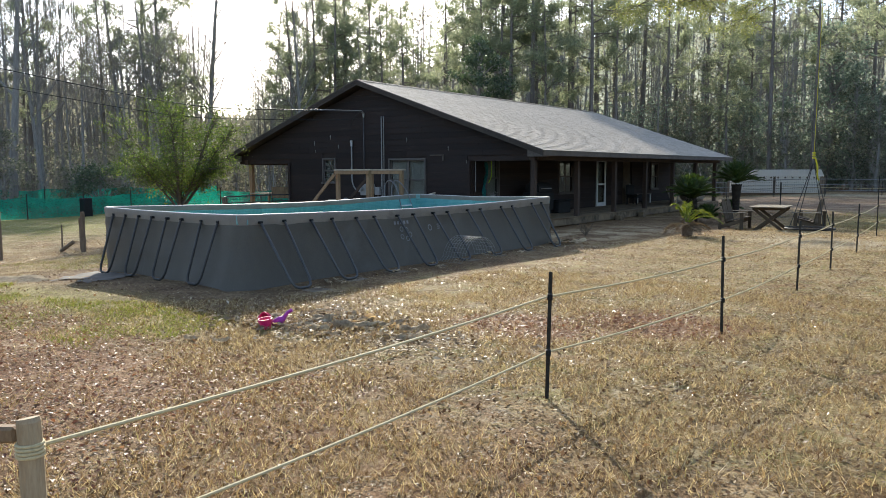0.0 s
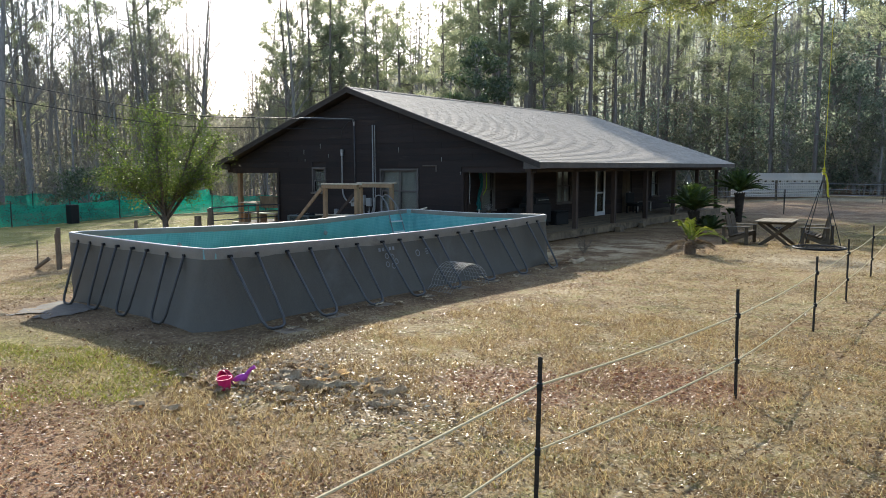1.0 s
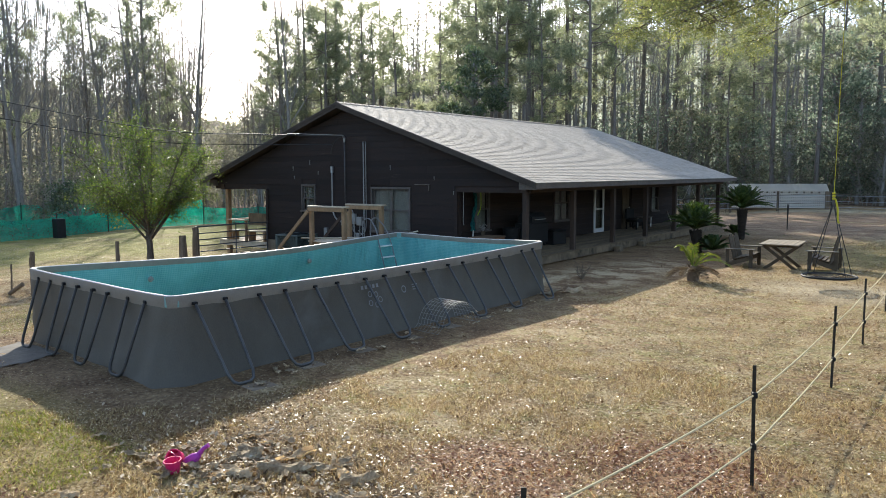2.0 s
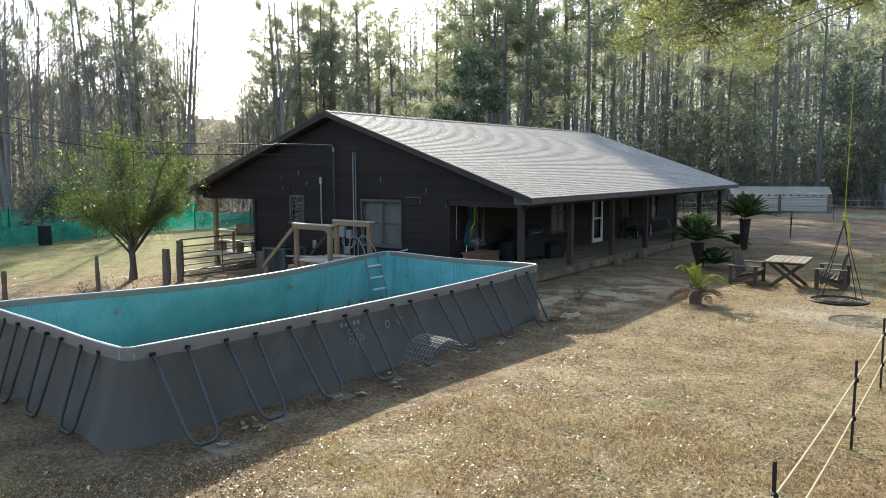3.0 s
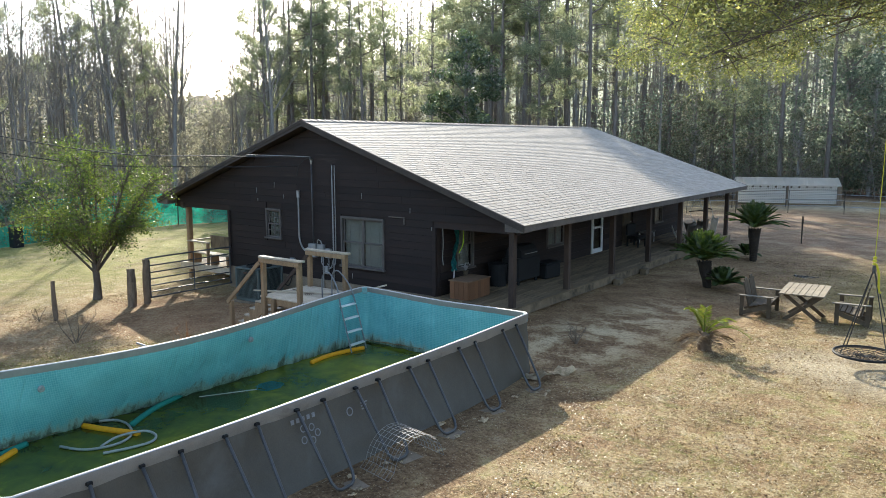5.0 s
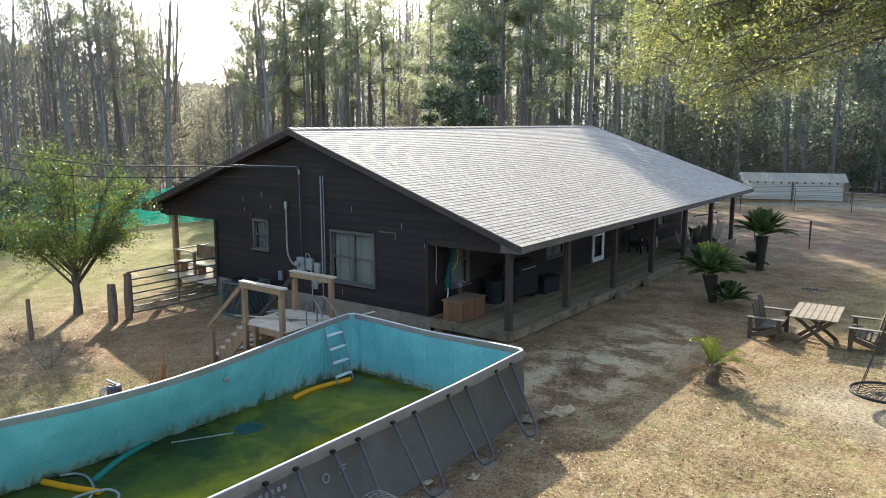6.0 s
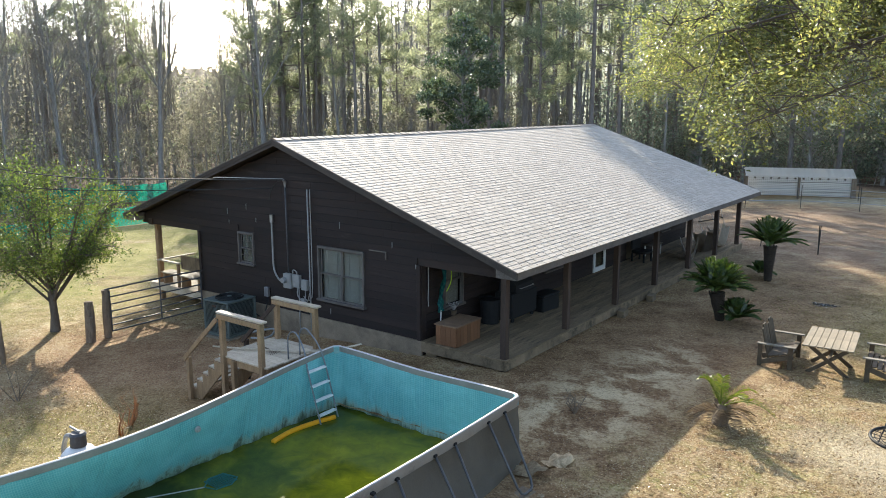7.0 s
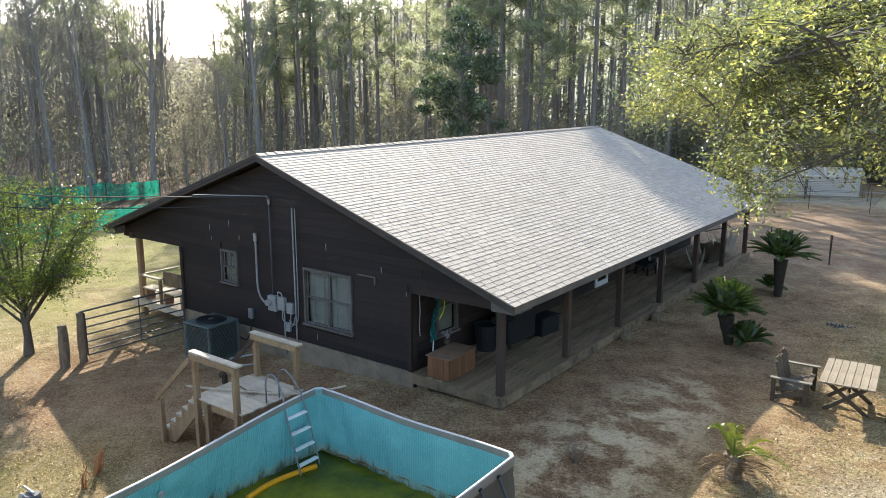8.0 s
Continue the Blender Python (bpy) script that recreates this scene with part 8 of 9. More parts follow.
# ---------------------------------------------------------------- live oak over the yard
def live_oak():
    rng, nr = random.Random(61), np.random.RandomState(61)
    t = thing("live_oak", None, "spreading live oak with glossy yellow-green leaves over the yard", "oak tree")
    V, F = [], []
    base = Vector((3.2, 21.5, ground_z(3.2, 21.5)))
    add_tube(V, F, [base - Vector((0, 0, 0.2)), base + Vector((0, 0, 0.6)), base + Vector((-0.1, 0, 2.5)), base + Vector((-0.3, 0, 4.4))], [0.75, 0.55, 0.48, 0.45], 12)
    fork = base + Vector((-0.3, 0, 4.2))
    twigs = []
    def in_crown(q):
        return q.z > (5.85 + 1.1 * min(1.0, max(0.0, (q.x + 6.1) / 0.6)) if q.y > 18.6 else 5.25 + 0.55 * max(0.0, -q.x - 5.5) + 0.5 * min(1.0, max(0.0, q.x + 5.0)))

    targets = [((-8.3, 21.4, 6.95), 0.20), ((-7.3, 19.6, 7.2), 0.18), ((-5.7, 16.8, 6.75), 0.20), ((-4.7, 15.4, 6.95), 0.16), ((-4.3, 16.2, 7.35), 0.15), ((-5.6, 19, 7.8), 0.15), ((-6.3, 18, 7.05), 0.13), ((5, 27, 10), 0.2), ((8, 18, 9.5), 0.2), ((-6.3, 17.5, 6.35), 0.12), ((-5.8, 17.7, 6.65), 0.12), ((-5.2, 17.8, 6.25), 0.12), ((-5.05, 15.9, 6.2), 0.12), ((-4.8, 17.9, 6.55), 0.12), ((-6.7, 17.6, 6.95), 0.12), ((-7.2, 19.1, 6.95), 0.12), ((-5.2, 17.8, 7.25), 0.12), ((-6.1, 17.6, 7.25), 0.12), ((-6.35, 17.6, 6.0), 0.12), ((-5.85, 17.7, 5.75), 0.12), ((-5.6, 17.8, 5.6), 0.12),
               ((-6.4, 24.7, 6.25), 0.12), ((-6.0, 24.3, 6.7), 0.12), ((-8.6, 20.9, 6.25), 0.12), ((-7.9, 20.4, 6.6), 0.12), ((-7.5, 22.4, 6.5), 0.12), ((-7.0, 23.4, 6.9), 0.12), ((-5.2, 15.95, 5.6), 0.10)]
    for e, r in targets:
        e = Vector(e)
        mid = fork.lerp(e, 0.5) + Vector((rng.gauss(0, 0.5), rng.gauss(0, 0.5), 1.8))
        pts = smooth_curve([fork, fork.lerp(mid, 0.5) + Vector((0, 0, 0.35)), mid, mid.lerp(e, 0.55) + Vector((0, 0, 0.25)), e], 4)
        n = len(pts)
        add_tube(V, F, pts, [0.24 * r * (1 - 0.93 * i / (n - 1)) + 0.006 for i in range(n)], 7)
        for k in range(52):
            i = rng.randint(int(n * 0.52), n - 1)
            p = pts[i]
            d = Vector((rng.gauss(0, 1), rng.gauss(0, 1), rng.gauss(-0.15, 0.55))).normalized()
            L = rng.uniform(0.4, 1.3)
            q = p + d * L + Vector((0, 0, -0.12 * L * L))
            if not in_crown(q):
                continue
            add_tube(V, F, [p, p.lerp(q, 0.5) + Vector((0, 0, 0.06)), q], [0.011, 0.008, 0.003], 4)
            twigs.append((p.lerp(q, 0.35), q))
            for j in range(3):
                b = p.lerp(q, rng.uniform(0.4, 1.0))
                c = b + Vector((rng.gauss(0, 0.22), rng.gauss(0, 0.22), rng.gauss(-0.06, 0.15)))
                add_tube(V, F, [b, c], [0.004, 0.002], 3)
                twigs.append((b, c))
    raw("trunk", V, F, M_BARK_DARK, t, True)
    twigs = [w for w in twigs if noise.noise(w[1] * 1.25) + 0.5 * noise.noise(w[1] * 3.1) > -0.10 + 0.2 * rng.random()]
    N = 150000
    pick = nr.randint(0, len(twigs), N)
    A = np.array([tuple(a) for a, b in twigs])[pick]
    B = np.array([tuple(b) for a, b in twigs])[pick]
    u = nr.random_sample((N, 1)) ** 0.6
    cs = A + (B - A) * u + nr.normal(size=(N, 3)) * 0.085
    d = (B - A) / (np.linalg.norm(B - A, axis=1)[:, None] + 1e-6) + nr.normal(size=(N, 3)) * 0.8
    d[:, 2] *= 0.6
    d /= np.linalg.norm(d, axis=1)[:, None] + 1e-9
    up = np.array([[0.0, 0.0, 1.7]]) + nr.normal(size=(N, 3))
    side = np.cross(d, up)
    side /= np.linalg.norm(side, axis=1)[:, None] + 1e-9
    face = np.cross(side, d)
    l = 0.052 * (0.6 + 0.8 * nr.random_sample((N, 1)))
    w = l * 0.46
    LV = np.stack([cs - d * l * 0.5, cs + side * w * 0.5 + face * w * 0.15, cs + d * l * 0.5 - face * w * 0.2, cs - side * w * 0.5 + face * w * 0.15], axis=1).reshape(-1, 3)
    k = np.arange(N)[:, None] * 4
    LF = np.concatenate([k + np.array([[0, 1, 2]]), k + np.array([[0, 2, 3]])])
    mesh_np("crown", LV, LF, M_OAKLEAF, t)


live_oak()


# ---------------------------------------------------------------- small tree by the gate
def garden_tree():
    rng, nr = random.Random(71), np.random.RandomState(71)
    x0, y0 = -23.85, 16.75
    t = thing("small_tree", pose(x0, y0, ground_z(x0, y0) - 0.03), "small many-stemmed leafy tree beside the gate", "tree")
    V, F, twigs = [], [], []
    add_tube(V, F, [Vector((0, 0, 0)), Vector((0, 0.02, 0.5)), Vector((-0.03, 0, 1.15))], [0.15, 0.105, 0.10], 9)
    for k in range(12):
        a = k * 0.62 + rng.uniform(-0.3, 0.3)
        out = (0.5, 1.5, 2.2, 2.5)[k % 4] * rng.uniform(0.85, 1.1)
        top = Vector((out * math.cos(a), out * math.sin(a), 5.4 - 0.75 * out + rng.uniform(-0.5, 0.3)))
        s = Vector((0, 0, rng.uniform(0.7, 1.2)))
        pts = smooth_curve([s, s.lerp(top, 0.35) + Vector((0.1 * math.cos(a), 0.1 * math.sin(a), 0.05)), s.lerp(top, 0.7), top], 4)
        n = len(pts)
        add_tube(V, F, pts, [0.042 * (1 - 0.85 * i / n) for i in range(n)], 6)
        for j in range(44):
            i = rng.randint(3, n - 1)
            p = pts[i]
            d = Vector((rng.gauss(0, 1), rng.gauss(0, 1), rng.gauss(0.25, 0.5))).normalized()
            q = p + d * rng.uniform(0.3, 1.0)
            add_tube(V, F, [p, p.lerp(q, 0.5) + Vector((0, 0, 0.04)), q], [0.013, 0.009, 0.003], 4)
            twigs.append((p.lerp(q, 0.3), q))
    for k in range(9):
        a = k * 0.70 + rng.uniform(-0.25, 0.25)
        out = rng.uniform(1.5, 2.25)
        s = Vector((0, 0, rng.uniform(0.95, 1.4)))
        e = Vector((out * math.cos(a), out * math.sin(a), rng.uniform(1.7, 3.1)))
        pts = smooth_curve([s, s.lerp(e, 0.5) + Vector((0, 0, 0.35)), e], 5)
        n = len(pts)
        add_tube(V, F, pts, [0.03 * (1 - 0.85 * i / n) for i in range(n)], 5)
        for j in range(30):
            p = pts[rng.randint(4, n - 1)]
            q = p + Vector((rng.gauss(0, 1), rng.gauss(0, 1), rng.gauss(-0.1, 0.6))).normalized() * rng.uniform(0.25, 0.75)
            add_tube(V, F, [p, p.lerp(q, 0.5) + Vector((0, 0, 0.04)), q], [0.011, 0.008, 0.003], 3)
            twigs.append((p.lerp(q, 0.3), q))
    raw("trunk", V, F, M_BARK_DARK, t, True)
    N = 27000
    pick = nr.randint(0, len(twigs), N)
    A = np.array([tuple(a) for a, b in twigs])[pick]
    B = np.array([tuple(b) for a, b in twigs])[pick]
    cs = A + (B - A) * (nr.random_sample((N, 1)) ** 0.7) + nr.normal(size=(N, 3)) * 0.10
    LV, LF = leaf_arrays(cs, 0.070, 2.2, nr)
    mesh_np("crown", LV, LF, M_GARDENLEAF, t)


garden_tree()


# ---------------------------------------------------------------- sago palms and a young palm
def frond_arrays(p, a, rise, L, droop, rng, leaflets, ll, lw, V, F, stem):
    """One feather frond: a curved rib with leaflets on both sides."""
    pts = []
    for i in range(9):
        u = i / 8
        r = L * u * math.cos(rise) * (1 - 0.10 * u)
        z = L * u * math.sin(rise) - droop * L * u * u
        pts.append(p + Vector((r * math.cos(a), r * math.sin(a), z)))
    add_tube(stem[0], stem[1], pts, [0.012 * (1 - 0.8 * i / 8) + 0.002 for i in range(9)], 4)
    for k in range(leaflets):
        u = 0.12 + 0.88 * k / leaflets
        i = min(int(u * 8), 7)
        c = pts[i].lerp(pts[i + 1], u * 8 - i)
        t = (pts[i + 1] - pts[i]).normalized()
        side = t.cross(Vector((0, 0, 1)))
        side = side.normalized() if side.length > 1e-3 else Vector((1, 0, 0))
        up = side.cross(t)
        for s in (-1, 1):
            d = (side * s * 0.85 + t * 0.55 + up * 0.25 + Vector((rng.gauss(0, 0.05), rng.gauss(0, 0.05), rng.gauss(0, 0.05)))).normalized()
            l = ll * (0.45 + 0.75 * math.sin(math.pi * min(1, 0.15 + 0.85 * u))) * rng.uniform(0.85, 1.1)
            w = t * lw * 0.5
            b = len(V)
            m = c + d * l * 0.55 + up * 0.01
            V.extend([tuple(c - w * 0.6), tuple(c + w * 0.6), tuple(m + w), tuple(c + d * l - Vector((0, 0, 0.06 * l))), tuple(m - w)])
            F.append((b, b + 1, b + 2, b + 3, b + 4))


M_SAGOTRUNK = surface("black_brown_palm_trunk", (0.016, 0.012, 0.009), (0.065, 0.05, 0.036), 9, 0.95, fine=40, bump_by=0.6, bump_dist=0.01)


def sago(x, y, h, R, n, seed, label, lean=0.0):
    rng = random.Random(seed)
    t = thing("sago_palm", pose(x, y, ground_z(x, y)), label, "sago palm", "sago palms")
    if h > 0.2:
        bm = bmesh.new()
        k = 10
        tube(bm, [(lean * i / k, 0, h * i / k - 0.05) for i in range(k + 1)], [0.105 + 0.10 * (i / k) ** 1.3 + 0.010 * math.sin(i * 1.3) for i in range(k + 1)], 14)
        for i in range(int(h / 0.06)):
            for j in range(12):
                a = 2 * math.pi * (j + 0.5 * (i % 2)) / 12
                z = 0.03 + i * 0.06
                rr = 0.09 + 0.10 * (z / h) ** 1.3
                c = Vector((lean * z / h + rr * math.cos(a), rr * math.sin(a), z))
                m = Matrix.Translation(c) @ Matrix.Rotation(a, 4, 'Z') @ Matrix.Rotation(radians(-50), 4, 'Y')
                box(bm, 0.0, 0.06, -0.024, 0.024, -0.008, 0.008, 0, m @ Matrix.Rotation(rng.uniform(-0.3, 0.3), 4, "Z"))
        part("trunk", bm, M_SAGOTRUNK, t)
    V, F, stem = [], [], ([], [])
    p = Vector((lean, 0, h))
    for i in range(n):
        a = i * 2.399 + rng.uniform(-0.2, 0.2)
        u = i / n
        frond_arrays(p + Vector((0.06 * math.cos(a), 0.06 * math.sin(a), 0.02)), a, radians(24 + 62 * u + rng.uniform(-6, 6)), R * rng.uniform(0.85, 1.1) * (1.0 - 0.12 * u), 0.20 + 0.14 * (1 - u), rng, 60, 0.17, 0.012, V, F, stem)
    raw("crown", V, F, M_SAGO, t)
    raw("ribs", stem[0], stem[1], M_SAGO, t)
    return t


sago(-8.66, 27.75, 0.82, 1.22, 76, 1, "sago palm with a full dark-green crown on a stout trunk", -0.14)
sago(-8.78, 33.35, 1.24, 1.30, 76, 2, "taller sago palm with a full dark-green crown")
sago(-8.25, 27.85, 0.12, 0.75, 30, 3, "young sago offset at the foot of a palm")
sago(-9.15, 33.8, 0.10, 0.6, 12, 4, "young sago offset at the foot of a palm")


def young_palm():
    rng = random.Random(8)
    x, y = -6.43, 20.42
    t = thing("young_palm", pose(x, y, ground_z(x, y)), "young palm with yellow-green fronds above dead brown ones", "palm")
    bm = bmesh.new()
    tube(bm, [(0, 0, -0.05), (0.01, 0, 0.12), (0, 0, 0.30), (0, 0, 0.38)], [0.13, 0.15, 0.12, 0.05], 12)
    for i in range(40):
        a, z = rng.uniform(0, 6.28), rng.uniform(0.02, 0.36)
        m = Matrix.Translation((0.11 * math.cos(a), 0.11 * math.sin(a), z)) @ Matrix.Rotation(a, 4, 'Z') @ Matrix.Rotation(radians(-55), 4, 'Y')
        box(bm, 0, 0.12, -0.02, 0.02, -0.006, 0.006, 0, m)
    part("trunk", bm, M_POST, t)
    V, F, stem = [], [], ([], [])
    for i in range(7):
        a = i * 2.399
        frond_arrays(Vector((0, 0, 0.33)), a, radians((38, 62, 80, 48, 70, 55, 84)[i]), rng.uniform(1.15, 1.4), 0.6, rng, 36, 0.15, 0.009, V, F, stem)
    raw("crown", V, F, M_YPALM, t)
    raw("ribs", stem[0], stem[1], M_YPALM, t)
    V, F, stem = [], [], ([], [])
    for i in range(13):
        a = i * 2.399 + 0.5
        frond_arrays(Vector((0, 0, 0.28)), a, radians(rng.uniform(-5, 25)), rng.uniform(0.6, 0.85), 0.45, rng, 18, 0.16, 0.014, V, F, stem)
    V = [(a, b, max(c, 0.01)) for a, b, c in V]
    raw("dead_fronds", V, F, M_DEADFROND, t)
    raw("dead_ribs", [(a, b, max(c, 0.01)) for a, b, c in stem[0]], stem[1], M_DEADFROND, t)


young_palm()


def bare_shrub(x, y, h, seed, label, stems=5, spread=0.42, material=None):
    """Leafless stems rising from one root, each with a few side twigs."""
    rng = random.Random(seed)
    V, F = [], []
    for k in range(stems):
        a = rng.uniform(0, 6.28)
        p = Vector((rng.gauss(0, 0.03), rng.gauss(0, 0.03), -0.02))
        q = Vector((spread * h * math.cos(a), spread * h * math.sin(a), h * rng.uniform(0.5, 1.0)))
        add_tube(V, F, [p, p.lerp(q, 0.5) + Vector((rng.gauss(0, 0.05), rng.gauss(0, 0.05), 0)), q], [0.012, 0.008, 0.003], 4)
        for j in range(4):
            b = p.lerp(q, rng.uniform(0.35, 0.95))
            c = b + Vector((rng.gauss(0, spread * 0.45), rng.gauss(0, spread * 0.45), rng.uniform(0.05, 0.3))) * h * 0.8
            add_tube(V, F, [b, c], [0.005, 0.002], 3)
    s = tagged(raw("bare_shrub", V, F, material or M_TWIG), label, "shrub", "bare shrubs")
    s.matrix_basis = pose(x, y, ground_z(x, y))


M_TWIG = surface("dry_brown_twig", (0.11, 0.08, 0.055), (0.24, 0.185, 0.13), 9, 0.9)
M_REDSTALK = leaf_mat("dry_reddish_stalks", [(0.0, (0.30, 0.17, 0.09)), (1.0, (0.55, 0.34, 0.20))], 0.8, 0.5, True)
bare_shrub(-19.15, 13.65, 1.15, 1, "leafless twiggy shrub in the grass", 5)
bare_shrub(-20.9, 11.5, 0.55, 2, "leafless weeds round an old stake", 4)
bare_shrub(-22.4, 14.3, 0.45, 3, "leafless weeds beside a fence post", 4)
bare_shrub(-15.6, 14.1, 0.8, 4, "dry reddish weed stalks behind the pool", 9, 0.22, M_REDSTALK)
bare_shrub(-15.3, 13.75, 0.5, 7, "dry reddish weed stalks behind the pool", 6, 0.25, M_REDSTALK)
bare_shrub(-8.85, 19.3, 0.5, 6, "dry weed stalks by the porch", 9)

# ---------------------------------------------------------------- pieces: porch planks, lap boards, shingles
rows_x = 17
step = (FLOOR_E + 0.02 - WALL_E) / rows_x
planks = {}
for L in (2.4, 3.0, 3.6):
    b = bmesh.new()
    box(b, 0.004, step - 0.004, 0.003, L - 0.003, 0, 0.036, 0.004)
    me = bpy.data.meshes.new("plank")
    b.to_mesh(me)
    b.free()
    me.materials.append(M_DECK)
    planks[L] = me
PR = random.Random(4)
for i in range(rows_x):
    y = 20.40
    while y < 38.5:
        L = PR.choice((2.4, 3.0, 3.6))
        if y + L > 38.66:
            L = 2.4
        piece("plank", planks[L], porch_floor, pose(WALL_E + i * step, min(y, 38.66 - L), FLOOR_Z - 0.038 + PR.uniform(0, 0.003)))
        y += L


def lap_board(xa, xb, z, h):
    """A lap board on the gable, its ends cut to the slope of the roof."""
    def lim(zz):
        reach = (RIDGE_Z - 0.20 - zz) / SLOPE
        return RIDGE_X - reach, RIDGE_X + reach
    bm = bmesh.new()
    l0, r0 = lim(z)
    l1, r1 = lim(z + h)
    a0, b0, a1, b1 = max(xa, l0), min(xb, r0), max(xa, l1), min(xb, r1)
    if b0 - a0 < 0.03:
        return
    if b1 - a1 < 0.02:
        a1 = b1 = (a1 + b1) / 2
        b1 += 0.01
    co = [(a0, -0.006, z), (b0, -0.006, z), (b1, 0.003, z + h), (a1, 0.003, z + h), (a0, 0.026, z), (b0, 0.026, z), (b1, 0.026, z + h), (a1, 0.026, z + h)]
    v = [bm.verts.new((x, WALL_Y + y, zz)) for x, y, zz in co]
    for f in ((0, 1, 2, 3), (5, 4, 7, 6), (4, 0, 3, 7), (1, 5, 6, 2), (4, 5, 1, 0), (3, 2, 6, 7)):
        bm.faces.new([v[i] for i in f])
    part("lap_board", bm, M_SIDING, gable_wall)


z = 0.31
SB = random.Random(12)
while z < RIDGE_Z - 0.25:
    h = 0.195
    if z < 2.12:
        spans = [(WALL_W + 0.12, WALL_E - 0.12)]
    else:
        spans = [(-25.2, -10.9)]
    for o in (BIG_WIN, SMALL_WIN):
        if z + h > o[2] - 0.06 and z < o[3] + 0.06:
            spans = [s for a, b in spans for s in ((a, min(b, o[0] - 0.058)), (max(a, o[1] + 0.058), b)) if s[1] - s[0] > 0.05]
    for a, b in spans:
        cuts = [a]
        while cuts[-1] + 5 < b:
            cuts.append(cuts[-1] + SB.uniform(2.6, 4.6))
        cuts.append(b)
        for p, q in zip(cuts, cuts[1:]):
            lap_board(p + 0.002, q - 0.002, z, h)
    z += 0.2
for xa, xb in ((WALL_E, -10.98), (-25.12, WALL_W)):
    bm = bmesh.new()
    n = 12
    low, high = [], []
    for k in range(n + 1):
        p = xa + (xb - xa) * k / n
        z = max(2.31, roof_under(p) - 0.03)
        low.append([bm.verts.new((p, WALL_Y + y, 2.13)) for y in (0.031, 0.08)])
        high.append([bm.verts.new((p, WALL_Y + y, z)) for y in (0.031, 0.08)])
    for k in range(n):
        bm.faces.new((low[k][0], low[k + 1][0], high[k + 1][0], high[k][0]))
        bm.faces.new((low[k + 1][1], low[k][1], high[k][1], high[k + 1][1]))
        bm.faces.new((low[k][1], low[k + 1][1], low[k + 1][0], low[k][0]))
        bm.faces.new((high[k][0], high[k + 1][0], high[k + 1][1], high[k][1]))
    bm.faces.new((low[0][1], low[0][0], high[0][0], high[0][1]))
    bm.faces.new((low[n][0], low[n][1], high[n][1], high[n][0]))
    part("gable_infill", bm, M_SIDING_J, house)

# shingles: each a thin tab, lying over the row below
TAB, ROW = 0.305, 0.145
slope_len = math.hypot(EAVE_X - RIDGE_X, RIDGE_Z - EAVE_Z)
dirs = {1: Vector((RIDGE_X - EAVE_X, 0, RIDGE_Z - EAVE_Z)).normalized(), -1: Vector((RIDGE_X - WEST_X, 0, RIDGE_Z - EAVE_Z)).normalized()}
tab = bmesh.new()
TW = TAB - 0.02
v = [tab.verts.new(c) for c in ((0, 0, 0.0125), (0, TW, 0.0125), (-ROW - 0.03, TW, 0.004), (-ROW - 0.03, 0, 0.004), (0, 0, 0.002), (0, TW, 0.002))]
for f in ((0, 1, 2, 3), (0, 4, 5, 1), (0, 3, 4), (1, 5, 2)):
    tab.faces.new([v[i] for i in f])
bmesh.ops.recalc_face_normals(tab, faces=tab.faces[:])
tab_me = bpy.data.meshes.new("shingle")
tab.to_mesh(tab_me)
tab.free()
tab_me.materials.append(M_SHINGLE)
SR = random.Random(3)
V, F = [], []
rows = int(slope_len / ROW)
ang = math.atan2(RIDGE_Z - EAVE_Z, EAVE_X - RIDGE_X)
made = 0
for r in range(rows):
    up = r * ROW - 0.02
    off = (0.0, TAB / 2, TAB / 3, TAB * 0.8)[r % 4]
    y = GABLE_Y - 0.01
    first = True
    while y < FAR_Y:
        w = (TAB - off if off > 0 else TAB) if first else TAB
        first = False
        w = min(w, FAR_Y + 0.01 - y)
        lift = SR.uniform(0, 0.004)
        p = Vector((EAVE_X, y + 0.006, EAVE_Z - 0.006)) + dirs[1] * up
        if w > TAB - 0.001 and r < 34 and y < 23.0 and made < 300:
            piece("shingle", tab_me, roof_east, Matrix.Translation(p + Vector((0, 0, lift))) @ Matrix.Rotation(ang, 4, 'Y'))
            made += 1
        elif w > 0.03:
            b = len(V)
            q = p + dirs[1] * (ROW + 0.03)
            ww = w - 0.02
            for c, dz in (((p.x, p.y), p.z + 0.0125 + lift), ((p.x, p.y + ww), p.z + 0.0125 + lift), ((q.x, q.y + ww), q.z + 0.004), ((q.x, q.y), q.z + 0.004), ((p.x, p.y), p.z + 0.001), ((p.x, p.y + ww), p.z + 0.001)):
                V.append((c[0], c[1], dz))
            F.extend([(b, b + 1, b + 2, b + 3), (b, b + 4, b + 5, b + 1), (b, b + 3, b + 4), (b + 1, b + 5, b + 2)])
        y += w
tagged(raw("shingle_field", V, F, M_SHINGLE_J, roof_east), kind="stuff")
V, F = [], []
for r in range(rows):
    p = Vector((WEST_X, 0, EAVE_Z - 0.006)) + dirs[-1] * (r * ROW - 0.02)
    q = p + dirs[-1] * (ROW + 0.03)
    b = len(V)
    V += [(p.x, GABLE_Y - 0.01, p.z + 0.013), (p.x, FAR_Y + 0.01, p.z + 0.013), (q.x, FAR_Y + 0.01, q.z + 0.004), (q.x, GABLE_Y - 0.01, q.z + 0.004)]
    F.append((b, b + 3, b + 2, b + 1))
tagged(raw("shingle_field", V, F, M_SHINGLE_J, roof_west), kind="stuff")

